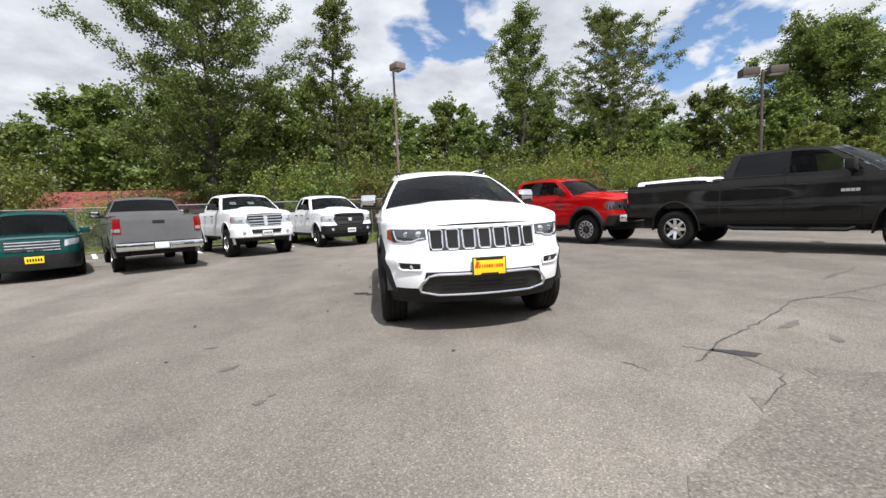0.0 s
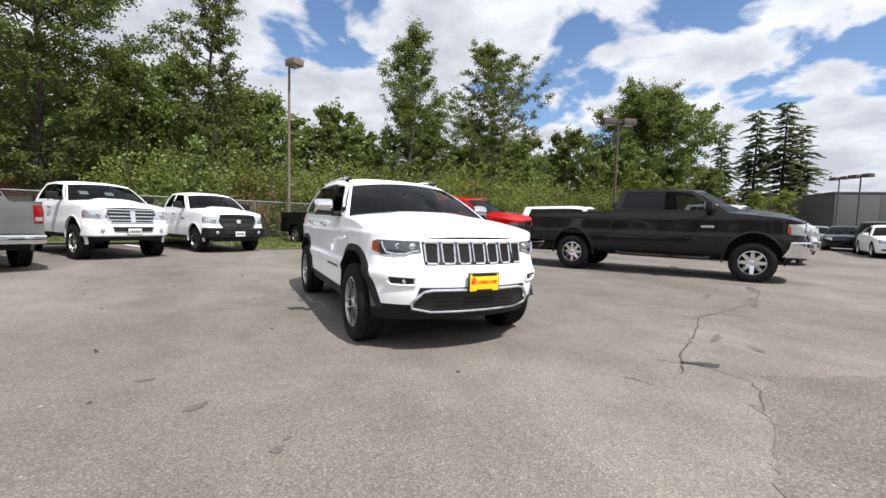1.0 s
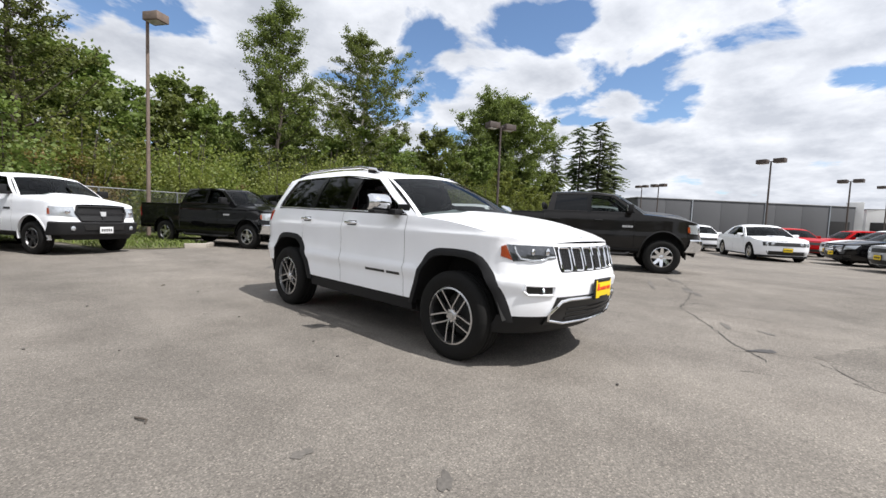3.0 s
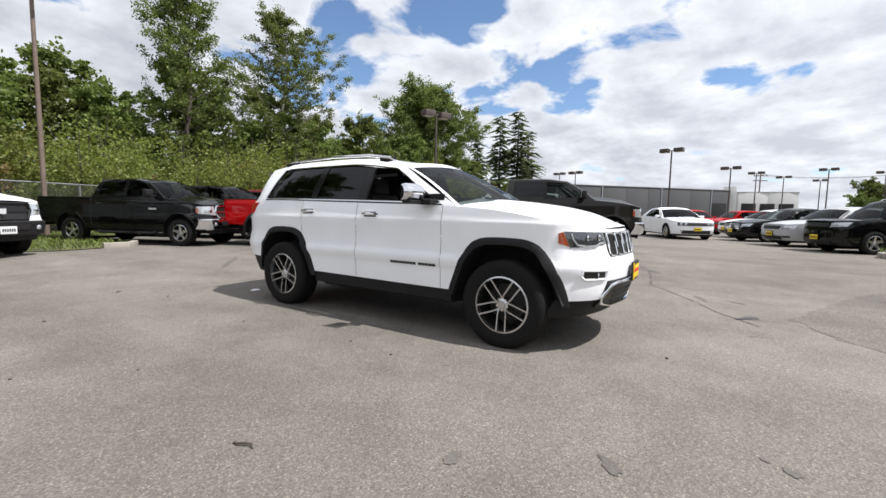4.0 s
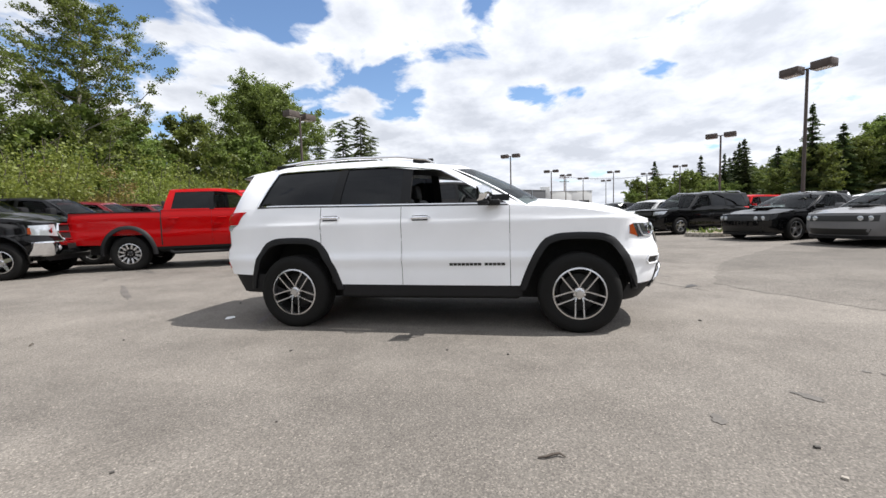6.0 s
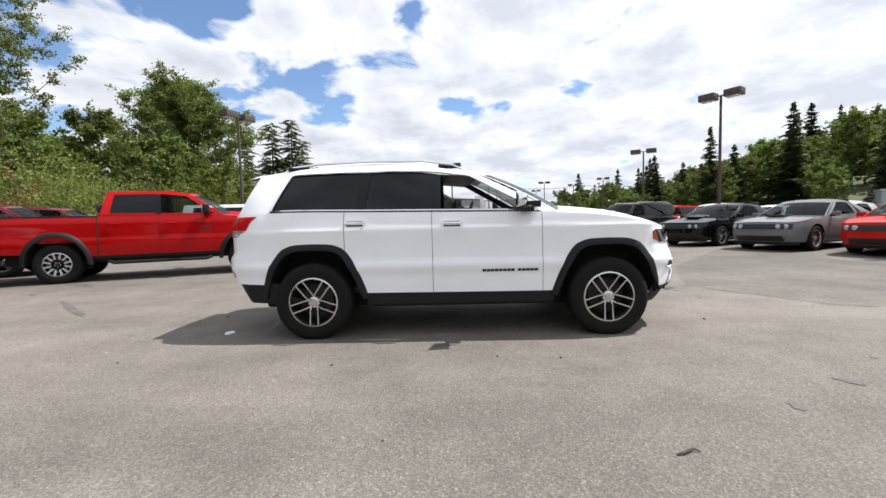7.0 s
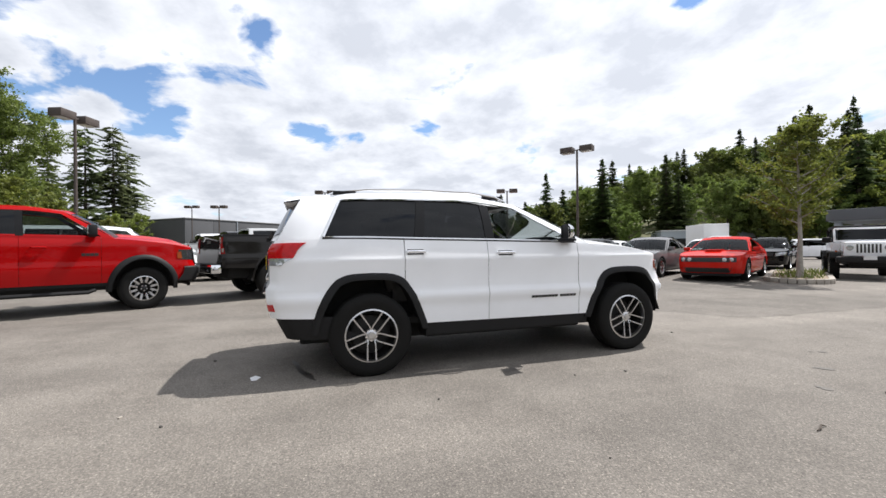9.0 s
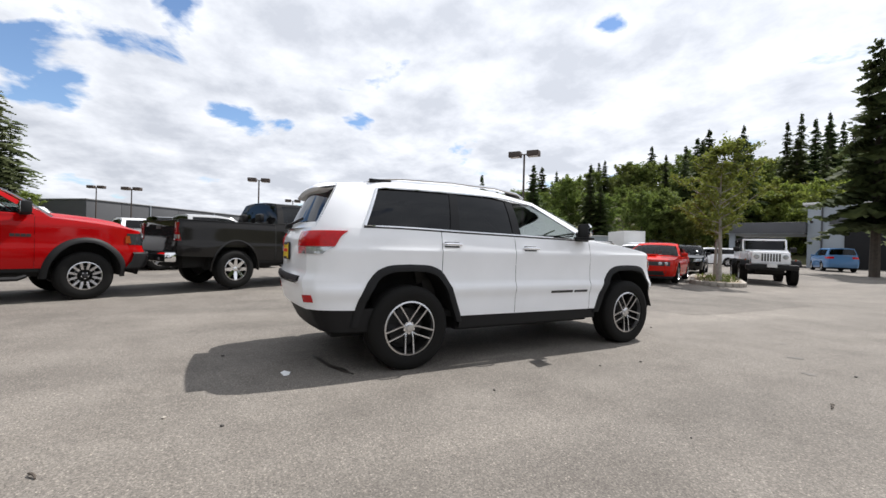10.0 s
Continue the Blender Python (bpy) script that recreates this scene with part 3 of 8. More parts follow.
class Body:
    """The outer skin of a car, from a few curves, with the places of points on its side, front and rear."""

    def __init__(self, s):
        self.s = s
        self.W, self.S = curve(s["plan"]), curve(s["section"])
        self.belt, self.top = curve(s["belt"]), curve(s["crown"])
        self.nose, self.tail = curve(s["nose"]), curve(s["tail"])
        self.sill = curve(s["sill"])
        self.xf, self.xr, self.hf, self.hr = s["front"], s["rear"], s["wb"] / 2, -s["wb"] / 2
        self.bow_f, self.bow_r = s.get("bow", (0.07, 0.05))
        a = s["arch"]
        if s.get("arch_square"):
            self.arch_keys = curve([(0, a[1]), (a[0] * 0.30, a[1] * 0.993), (a[0] * 0.55, a[1] * 0.945), (a[0] * 0.74, a[1] * 0.80), (a[0] * 0.87, a[1] * 0.64), (a[0], a[1] * 0.45)])
        else:
            zc = s["R"] * 0.9
            self.arch_keys = curve([(a[0] * math.sin(k / 10 * math.pi / 2), zc + (a[1] - zc) * math.cos(k / 10 * math.pi / 2)) for k in range(11)])

    def arch_z(self, x, grow=0.0):
        z = np.full(np.shape(x), -1.0)
        a = self.s["arch"][0] + grow
        for h in (self.hf, self.hr):
            d = np.abs(np.asarray(x) - h)
            z = np.where(d < a, np.maximum(z, self.arch_keys(d * self.s["arch"][0] / a) + grow), z)
        return z

    def low(self, x):
        return np.maximum(self.sill(x), self.arch_z(x))

    def shear(self, x, z):
        wf = smooth01(self.hf + 0.25, self.xf, x)
        wr = smooth01(-self.hr + 0.25, -self.xr, -np.asarray(x))
        return x + wf * self.nose(z) + wr * self.tail(z)

    def side(self, x, z, off=0.0):
        """On the left flank at x, z; off metres out."""
        y = self.W(x) * self.S(z) + off
        return np.stack(np.broadcast_arrays(self.shear(x, z), y, z), -1)

    def end(self, y, z, rear=False, off=0.0):
        """On the front or rear face at y, z."""
        y, z = np.broadcast_arrays(np.asarray(y, float), np.asarray(z, float))
        s = self.S(z)
        xe, xh, bow = (self.xr, self.hr, self.bow_r) if rear else (self.xf, self.hf, self.bow_f)
        sg = -1 if rear else 1
        wc = self.W(xe) * s

        def at(yy):
            ay = np.abs(yy)
            lo, hi = np.full(ay.shape, float(xh)), np.full(ay.shape, float(xe))
            for _ in range(26):
                mid = (lo + hi) / 2
                wide = self.W(mid) * s > ay
                lo, hi = np.where(wide, mid, lo), np.where(wide, hi, mid)
            return np.where(ay <= wc, xe + sg * bow * (1 - (ay / wc) ** 2), lo)
        x = at(y)
        dxdy = (at(y + 0.004) - at(y - 0.004)) / 0.008
        ln = np.sqrt(1 + dxdy ** 2)
        nx, ny = sg / ln, -sg * dxdy / ln
        xs = self.shear(np.clip(x, self.xr, self.xf), z) + np.where(sg * x > sg * xe, x - xe, 0)
        P = np.stack([xs + nx * off, y + ny * off, z], -1)
        return P, np.stack([nx, ny, np.zeros_like(nx)], -1)

    def end_patch(self, quad, rear=False, off=0.01, thick=0.03, n=10, m=4, bulge=0.0):
        """quad: (y, z) of bottom-inner, bottom-outer, top-outer, top-inner corners."""
        q = np.array(quad, float)
        u, v = np.meshgrid(np.linspace(0, 1, n), np.linspace(0, 1, m), indexing="ij")
        yz = ((1 - u) * (1 - v))[..., None] * q[0] + (u * (1 - v))[..., None] * q[1] + (u * v)[..., None] * q[2] + ((1 - u) * v)[..., None] * q[3]
        o = off + bulge * 4 * np.minimum(np.minimum(u, 1 - u), np.minimum(v, 1 - v))
        P, nrm = self.end(yz[..., 0], yz[..., 1], rear, o)
        g = Geo()
        return g.slab(P, nrm, thick)

    def side_patch(self, quad, off=0.01, thick=0.03, n=10, m=4):
        """quad: (x, z) corners on the left flank."""
        q = np.array(quad, float)
        u, v = np.meshgrid(np.linspace(0, 1, n), np.linspace(0, 1, m), indexing="ij")
        xz = ((1 - u) * (1 - v))[..., None] * q[0] + (u * (1 - v))[..., None] * q[1] + (u * v)[..., None] * q[2] + ((1 - u) * v)[..., None] * q[3]
        P = self.side(xz[..., 0], xz[..., 1], off)
        return Geo().slab(P, np.broadcast_to(np.array([0, 1.0, 0]), P.shape), thick)


def both(name, geo, mat, parent, label=""):
    """A part on the left and its mirror image on the right."""
    return part(name, geo, mat, parent, label), part(name, geo.mirrored(), mat, parent, label)


def make_body(car, b, coat):
    """Skin panels: wings, doors, quarters, bonnet, deck, front and rear ends."""
    s = b.s
    step = 0.035 if s["fine"] else 0.06
    stops = [b.xr, b.xf] + [h + k * s["arch"][0] for h in (b.hf, b.hr) for k in (-1.001, -0.999, 0.999, 1.001)]
    gap = 0.0025
    for g in s["gaps"]:
        stops += [g - gap, g + gap]
    xs = np.concatenate([np.arange(b.xr, b.xf, step), stops] + [h + s["arch"][0] * np.sin(np.linspace(-1.57, 1.57, 30 if s["fine"] else 18)) for h in (b.hf, b.hr)]
                        + [np.linspace(b.xf - 0.25, b.xf, 10), np.linspace(b.xr, b.xr + 0.2, 8)])
    xs = np.unique(xs.round(5))
    keep = np.concatenate([[True], np.diff(xs) > 0.0015])
    xs = xs[keep]
    nv = 30 if s["fine"] else 10
    vs = np.linspace(0, 1, nv)
    X = xs[:, None] * np.ones(nv)
    lo, hi = b.low(xs)[:, None], b.belt(xs)[:, None]
    Z = lo + (hi - lo) * vs
    P = b.side(X, Z)
    # rounded ends: the last sections draw in a little
    mid = (xs[:-1] + xs[1:]) / 2
    cut = sorted(s["gaps"])
    zone = np.searchsorted(cut, mid)
    in_gap = np.zeros(len(mid), bool)
    for g in cut:
        in_gap |= np.abs(mid - g) < gap
    names = s["panels"]
    body = Geo()
    for z in range(len(cut) + 1):
        mask = np.zeros((len(xs) - 1, nv - 1), bool)
        mask[(zone == z) & ~in_gap] = True
        g = Geo().grid(P, mask, flip=True)
        if z == len(cut):
            body.add(g.v, g.f)
            m = g.mirrored()
            body.add(m.v, m.f)
        elif names[z] == "body":
            both("rear_quarter", g, coat, car)
        else:
            both(names[z], g, coat, car)
    # bonnet and deck
    nu = 9
    us = np.linspace(0, 1, nu)

    def lid(x0, x1):
        xx = xs[(xs >= x0 - 1e-6) & (xs <= x1 + 1e-6)]
        y0 = (b.W(xx) * b.S(b.belt(xx)))[:, None]
        zb, zt = b.belt(xx)[:, None], b.top(xx)[:, None]
        z = zb + (zt - zb) * (1 - (1 - us) ** 2.6)
        Q = np.stack([b.shear(xx[:, None], b.belt(xx)[:, None]) * np.ones(nu), y0 * (1 - us), z], -1)
        dome = s.get("bonnet_dome")
        if dome and x0 > 0:
            yy = np.abs(Q[..., 1])
            Q[..., 2] += dome * (1 - smooth01(0.30, 0.46, yy)) * smooth01(x1, x1 - 0.35, xx)[:, None]
        # the first rows bow out with the end face
        for xe, bow, sg in ((b.xf, b.bow_f, 1), (b.xr, b.bow_r, -1)):
            t = np.clip(1 - np.abs(xx - xe) / 0.5, 0, 1)[:, None] ** 2
            Q[..., 0] += sg * bow * t * (1 - (1 - us) ** 2)
        g = Geo().grid(Q, flip=True)
        m = g.mirrored()
        return g.add(m.v, m.f).welded()
    part("bonnet", lid(s["cowl"], b.xf), coat, car)
    if s.get("deck") is not None:
        part("boot_lid", lid(b.xr, s["deck"]), coat, car)
    # front and rear faces
    for rear in (False, True):
        xe = b.xr if rear else b.xf
        zz = float(b.low(xe)) + (float(b.belt(xe)) - float(b.low(xe))) * vs
        wc = (b.W(xe) * b.S(zz))[:, None]
        tt = np.linspace(-1, 1, 17)
        yy = wc * tt
        Q, _ = b.end(yy, zz[:, None] * np.ones(17), rear)
        Q[..., 0] = b.shear(xe, zz)[:, None] + (-1 if rear else 1) * (b.bow_r if rear else b.bow_f) * (1 - tt ** 2)
        if rear:
            part(s.get("rear_name", "rear_panel"), Geo().grid(Q, flip=False), coat, car)
        else:
            body.grid(Q, flip=True)
    part("body", body.welded(), coat, car)
    # underside
    under = Geo()
    zt = 0.62 if not s.get("high") else 0.8
    under.box(((b.xf + b.xr) / 2, 0, s["floor"] + 0.12), (b.xf - b.xr - 0.5, 1.16, 0.24), 0.03)
    ztop = s["arch"][1] + 0.04
    for h in (b.hf, b.hr):
        under.box((h, 0, (s["floor"] + ztop) / 2), (2 * s["arch"][0] + 0.05, 1.12, ztop - s["floor"]), 0.02)
    mid_l = s["wb"] - 2 * s["arch"][0] - 0.1
    under.box(((b.hf + b.hr) / 2, 0, s["floor"] + 0.14), (mid_l, 1.62, 0.22), 0.03)
    part("underbody", under, DARK, car)
    for h in (b.hf, b.hr):
        for sg in (-1, 1) if s["fine"] else ():
            wd = b.s["arch"][0]
            P2 = np.zeros((15, 2, 3))
            for i in range(15):
                d = -1 + 2 * i / 14
                for j, yy in enumerate((0.52, 0.90)):
                    P2[i, j] = (h + d * wd * 1.02, sg * yy * b.W(h) / 0.95, float(b.arch_keys(abs(d) * wd)) + 0.02)
            part("wheel_liner", Geo().grid(P2), DARK, car)


def make_cabin(car, b, coat):
    """Pillars, windows, windscreen, roof and a plain interior."""
    s = b.s
    g = s["house"]
    eb, et, kinds = g["belt_x"], g["roof_x"], g["kinds"]
    ze, we = curve(g["roof_z"]), curve(g["roof_w"])
    nv = 9
    v0, v1 = g.get("sash", (0.05, 0.90))
    vs = np.array([0, v0 * 0.5, v0, v0 + (v1 - v0) * 0.25, v0 + (v1 - v0) * 0.5, v0 + (v1 - v0) * 0.75, v1, (v1 + 1) / 2, 1.0])

    def column(xb, xt):
        zb = b.belt(xb)
        B = b.side(np.array(xb), np.array(zb))
        T = np.array([xt, we(xt), ze(xt)])
        c = B[None] + (T - B)[None] * vs[:, None]
        c[:, 1] += g.get("bulge", 0.025) * np.sin(math.pi * vs)
        return c
    trim = Geo()
    for k, kind in enumerate(kinds):
        n = 7 if kind in "gt" else 4
        t = np.linspace(0, 1, n)
        P = np.stack([column(eb[k] + (eb[k + 1] - eb[k]) * a, et[k] + (et[k + 1] - et[k]) * a) for a in t])
        if kind in "gto":
            mask = np.zeros((n - 1, nv - 1), bool)
            mask[:, 2:6] = True
            edge = ~mask
            low_edge, top_edge = edge.copy(), edge.copy()
            low_edge[:, 4:], top_edge[:, :4] = False, False
            both("window_sill", Geo().grid(P, low_edge), CLADDING if s.get("black_sash") else coat, car)
            both("roof_side", Geo().grid(P, top_edge), coat, car)
            Q = P.copy()
            Q[..., 1] -= 0.008
            if kind != "o":
                pane = Geo().grid(Q[:, 2:7])
                both("window", pane, TINT if kind == "t" else FRONT_TINT, car)
        elif kind == "k":
            top = np.zeros((n - 1, nv - 1), bool)
            top[:, 6:] = True
            both("pillar", Geo().grid(P, ~top), GLOSS_BLACK, car)
            both("roof_side", Geo().grid(P, top), coat, car)
        else:
            both("pillar", Geo().grid(P), coat, car)
    if s.get("sash_chrome"):
        x0, x1, xt0, xt1 = eb[1], eb[-2], et[1], et[-2]
        t = np.linspace(0, 1, 30)

        def rail(v, steps=t):
            out = []
            for a in steps:
                xb, xt = x0 + (x1 - x0) * a, xt0 + (xt1 - xt0) * a
                zb = b.belt(xb)
                B, T = b.side(np.array(xb), np.array(zb)), np.array([xt, we(xt), ze(xt)])
                p = B + (T - B) * v
                p[1] += g.get("bulge", 0.025) * math.sin(math.pi * v) + 0.006
                out.append(p)
            return out
        lo_, hi_ = rail(v0 * 0.8), rail(v1 + 0.01)
        trim.tube(lo_ + hi_[::-1] + lo_[:1], 0.008, 6)
        back_edge = [rail(v, (0.998,))[0] for v in np.linspace(v0 * 0.8, v1 + 0.01, 8)]
        trim.tube(back_edge, 0.013, 6)
        both("window_trim", trim, CHROME, car, "chrome window surround")
    tt = np.concatenate([[1, 0.96], np.linspace(0.88, -0.88, 13), [-0.96, -1]])
    n = len(tt)

    def hoop(xb, bow, crown, base):
        if base:
            p = b.side(np.array(xb), np.array(b.belt(xb)))
            x, y, z = p
        else:
            x, y, z = xb, we(xb), ze(xb)
        return np.stack([x + bow * (1 - tt ** 2), y * tt, z + crown * (1 - tt ** 2)], -1)
    bowb, bowt, crownb, crown = g.get("screen", (0.20, 0.10, 0.02, 0.05))
    A0, A1 = hoop(eb[0], bowb, crownb, True), hoop(et[0], bowt, crown, False)
    rb, rt = g.get("rear_bow", (-0.06, -0.05))
    R0, R1 = hoop(eb[-1], rb, 0.0, True), hoop(et[-1], rt, crown, False)
    k = np.linspace(0, 1, 9)[:, None, None]
    lens = A0 + (A1 - A0) * k
    lens[..., 2] += 0.03 * np.sin(math.pi * k[..., 0])
    cut_row = np.zeros((8, n - 1), bool)
    cut_row[:7, 1:n - 2] = True
    part("windscreen", Geo().grid(lens, cut_row), CLEAR, car)
    part("screen_header", Geo().grid(lens, ~cut_row), coat, car)
    rear = R0 + (R1 - R0) * k
    if g.get("rear_glass", True):
        frame_r = np.ones((8, n - 1), bool)
        lo_r, hi_r = g.get("rear_pane", (1, 7))
        frame_r[lo_r:hi_r, 1:n - 2] = False
        part("rear_frame", Geo().grid(rear, frame_r, flip=True), coat, car)
        part("rear_window", Geo().grid(rear, ~frame_r, flip=True), TINT, car)
    k = np.linspace(0, 1, 15)[:, None, None]
    roof = A1 + (R1 - A1) * k
    xr_ = roof[..., 0]
    yy = we(np.clip(xr_, min(et), max(et)))
    zz = ze(np.clip(xr_, min(et), max(et)))
    roof[..., 1] = yy * tt
    roof[..., 2] = zz + crown * (1 - np.abs(tt) ** 2.4)
    part("roof", Geo().grid(roof), coat, car)
    if s["fine"]:
        part("headliner", Geo().grid(roof * np.array([1, 0.97, 1]) - np.array([0, 0, 0.035])), SEAT, car)
        for k, kind in enumerate(kinds):
            if kind in "pk":
                P = np.stack([column(eb[k] + (eb[k + 1] - eb[k]) * a, et[k] + (et[k + 1] - et[k]) * a) for a in np.linspace(0, 1, 3)])
                P[..., 1] -= 0.03
                both("pillar_lining", Geo().grid(P), SEAT, car)
    # interior
    fl, bz = s["floor"] + 0.24, float(b.belt(0))
    mid = s.get("seat_x", 0.0)
    cloth = s.get("seat", SEAT)
    rows = s.get("seat_rows", 2)
    for r in range(rows):
        for y in (-0.37, 0.37):
            x = mid - r * s.get("seat_pitch", 0.92)
            g2 = Geo().box((x, y, fl + 0.22), (0.52, 0.50, 0.20), 0.05)
            g2.box((x - 0.30, y, fl + 0.54), (0.16, 0.48, 0.62), 0.06, Matrix.Rotation(-0.22, 4, "Y"))
            g2.box((x - 0.40, y, fl + 0.94), (0.10, 0.27, 0.19), 0.04, Matrix.Rotation(-0.15, 4, "Y"))
            part("seat", g2, cloth, car)
    part("dashboard", Geo().box((s["cowl"] - 0.28, 0, bz - 0.16), (0.62, 1.36, 0.30), 0.08), SEAT, car)
    wheel = Geo()
    c = Vector((s["cowl"] - 0.72, 0.37, bz - 0.03))
    wheel.tube([c + Vector((0.07 * math.cos(a), 0.185 * math.sin(a), 0.175 * math.cos(a))) for a in np.linspace(0, 2 * math.pi, 25)], 0.017, 6)
    wheel.box(c + Vector((0.05, 0, 0)), (0.08, 0.30, 0.06), 0.02)
    part("steering_wheel", wheel, SEAT, car)
    part("cabin_floor", Geo().box(((eb[0] + eb[-1] + 0.45) / 2, 0, fl - 0.03), (eb[0] - eb[-1] - 0.45, 1.70 * float(b.W(0)), 0.06), 0.0), DARK, car)


def make_bed(car, b, coat):
    """An open pickup bed: rails, inner walls, floor and headboard."""
    s = b.s
    x1, x0 = s["bed_front"], b.xr + 0.05
    zb, fl = float(b.belt((x0 + x1) / 2)), s["bed_floor"]
    yo = float(b.W((x0 + x1) / 2) * b.S(zb))
    g = Geo()
    for sg in (-1, 1):
        g.box(((x0 + x1) / 2, sg * (yo - 0.04), (zb + fl) / 2 - 0.004), (x1 - x0, 0.075, zb - fl), 0.008)
    g.box((x1 - 0.03, 0, (zb + fl) / 2 - 0.006), (0.05, 2 * yo - 0.16, zb - fl), 0.008)
    g.box((x0 + 0.01, 0, (zb + fl) / 2 - 0.006), (0.06, 2 * yo - 0.16, zb - fl), 0.008)
    g.box(((x0 + x1) / 2, 0, fl - 0.02), (x1 - x0, 2 * yo - 0.1, 0.05), 0.0)
    part("bed_liner", g, coat, car)
    both("bed_rail_cap", Geo().box(((x0 + x1) / 2, yo - 0.035, zb + 0.006), (x1 - x0, 0.095, 0.022), 0.006), CLADDING, car)
    # back wall of the cab under its window
    xc = s["bed_front"] + 0.03
    yc = float(b.W(xc) * 0.95)
    part("cab_back", Geo().box((xc, 0, (float(b.belt(xc + 0.05)) + 0.7) / 2), (0.03, 2 * yc, float(b.belt(xc + 0.05)) - 0.7), 0.0), coat, car)


def skirt(car, b, x0, x1, z_top, z_bot, inset, mat, name="sill_trim"):
    """A strip of trim under the flanks between x0 and x1."""
    q = [(x0, z_bot), (x1, z_bot), (x1, z_top), (x0, z_top)]
    both(name, b.side_patch(q, -inset, 0.06, 16, 3), mat, car)


def flare(car, b, mat, wide=0.055, off=0.022):
    """Arch lips that stand proud of the flank."""
    for h in (b.hf, b.hr):
        a = b.s["arch"][0]
        n = 33
        P = np.zeros((n, 5, 3))
        for i in range(n):
            d = math.sin(-math.pi / 2 + math.pi * i / (n - 1))
            for j in range(5):
                k = j / 4
                grow = -0.004 + wide * k
                x = h + d * (a + grow)
                z = float(b.arch_keys(abs(d) * a)) + grow * math.sqrt(max(0.0, 1 - d ** 4))
                P[i, j] = b.side(np.array(x), np.array(max(z, 0.25)), off * (1 - k ** 3) + 0.002)
        out = np.broadcast_to(np.array([0, 1.0, 0]), P.shape)
        both("arch_flare", Geo().slab(P[::-1], out, 0.06), mat, car)


def mirrors(car, b, x, z, shell, size=(0.13, 0.24, 0.17), reach=0.16):
    y = float(b.W(x) * b.S(b.belt(x)))
    for sg in (1, -1):
        m = part("mirror", Geo().box((x, sg * (y + reach), z), size, min(size) * 0.28), shell, car)
        if not b.s["fine"]:
            continue
        part("mirror_foot", Geo().box((x + 0.01, sg * (y + reach * 0.35), z - size[2] * 0.42), (size[0] * 0.8, reach * 1.1, size[2] * 0.35), 0.012), CLADDING, m)
        part("mirror_glass", Geo().box((x - size[0] / 2 - 0.001, sg * (y + reach), z), (0.006, size[1] * 0.84, size[2] * 0.78), 0.002), CHROME, m)


def handle(car, b, x, z, mat):
    for sg in (1, -1):
        y = float(b.W(x) * b.S(z))
        g = Geo().tube([(x - 0.10, sg * (y + 0.004), z), (x - 0.08, sg * (y + 0.034), z + 0.002), (x, sg * (y + 0.042), z + 0.003), (x + 0.08, sg * (y + 0.034), z + 0.002), (x + 0.10, sg * (y + 0.004), z)], [0.010, 0.015, 0.016, 0.015, 0.010], 8)
        part("door_handle", g, mat, car)


def bars_on_side(car, b, x0, z0, widths, high, mat, gap=0.012, off=0.004):
    """A row of small raised bars on both flanks, in place of a maker's lettering."""
    x = x0
    for w in widths:
        if w > 0:
            both("badge", b.side_patch([(x - w, z0), (x, z0), (x, z0 + high), (x - w, z0 + high)], off, 0.006, 3, 2), mat, car)
        x -= abs(w) + gap


def plate_on_end(car, b, z, rear, frame_mat, face_mat, ink, y=0.0, wide=0.305, high=0.155, off=0.035, dealer=False):
    p, nrm = b.end(np.array([[y]]), np.array([[z]]), rear, off)
    x = float(p[0, 0, 0])
    sg = -1 if rear else 1
    f = part("plate_frame", Geo().box((x, y, z), (0.016, wide + 0.022, high + 0.022), 0.004), frame_mat, car)
    part("plate", Geo().box((x + sg * 0.006, y, z), (0.014, wide, high), 0.003), face_mat, f)
    if dealer:
        part("plate_bar", Geo().box((x + sg * 0.0135, y, z + high * 0.46), (0.006, wide * 0.86, 0.018), 0.002), INK_BLACK, f)
        part("plate_bar", Geo().box((x + sg * 0.0135, y, z - high * 0.46), (0.006, wide * 0.55, 0.018), 0.002), INK_BLACK, f)
        g = Geo()
        for k, w in enumerate((0.044, 0.020, 0.014, 0.020, 0.022, 0.026, 0.022, 0.010, 0.022, 0.022, 0.030)):
            yy = y + sg * (-wide * 0.39 + k * wide * 0.078)
            g.box((x + sg * 0.014, yy, z + 0.004 + (0.014 if k == 0 else 0)), (0.004, w * 0.72, 0.030 if k else 0.06), 0.001, Matrix.Rotation(-0.35 * sg, 4, "X"))
        part("plate_script", g, INK_RED, f)
    elif ink:
        for k in range(6):
            part("plate_bar", Geo().box((x + sg * 0.0135, y + (k - 2.5) * wide * 0.14, z), (0.004, wide * 0.09, high * 0.42), 0.001), ink, f)


def place(car, x, y, heading, z=None):
    car.matrix_world = pose(x, y, ground_z(x, y) if z is None else z, 0, 0, heading)
    return car


def start_car(name, spec, coat):
    car = empty(name)
    b = Body(spec)
    make_body(car, b, coat)
    make_cabin(car, b, coat)
    ty = spec["track"] / 2
    for x in (b.hf, b.hr):
        make_wheel(car, spec, x, ty, True)
        make_wheel(car, spec, x, -ty, False)
    return car, b

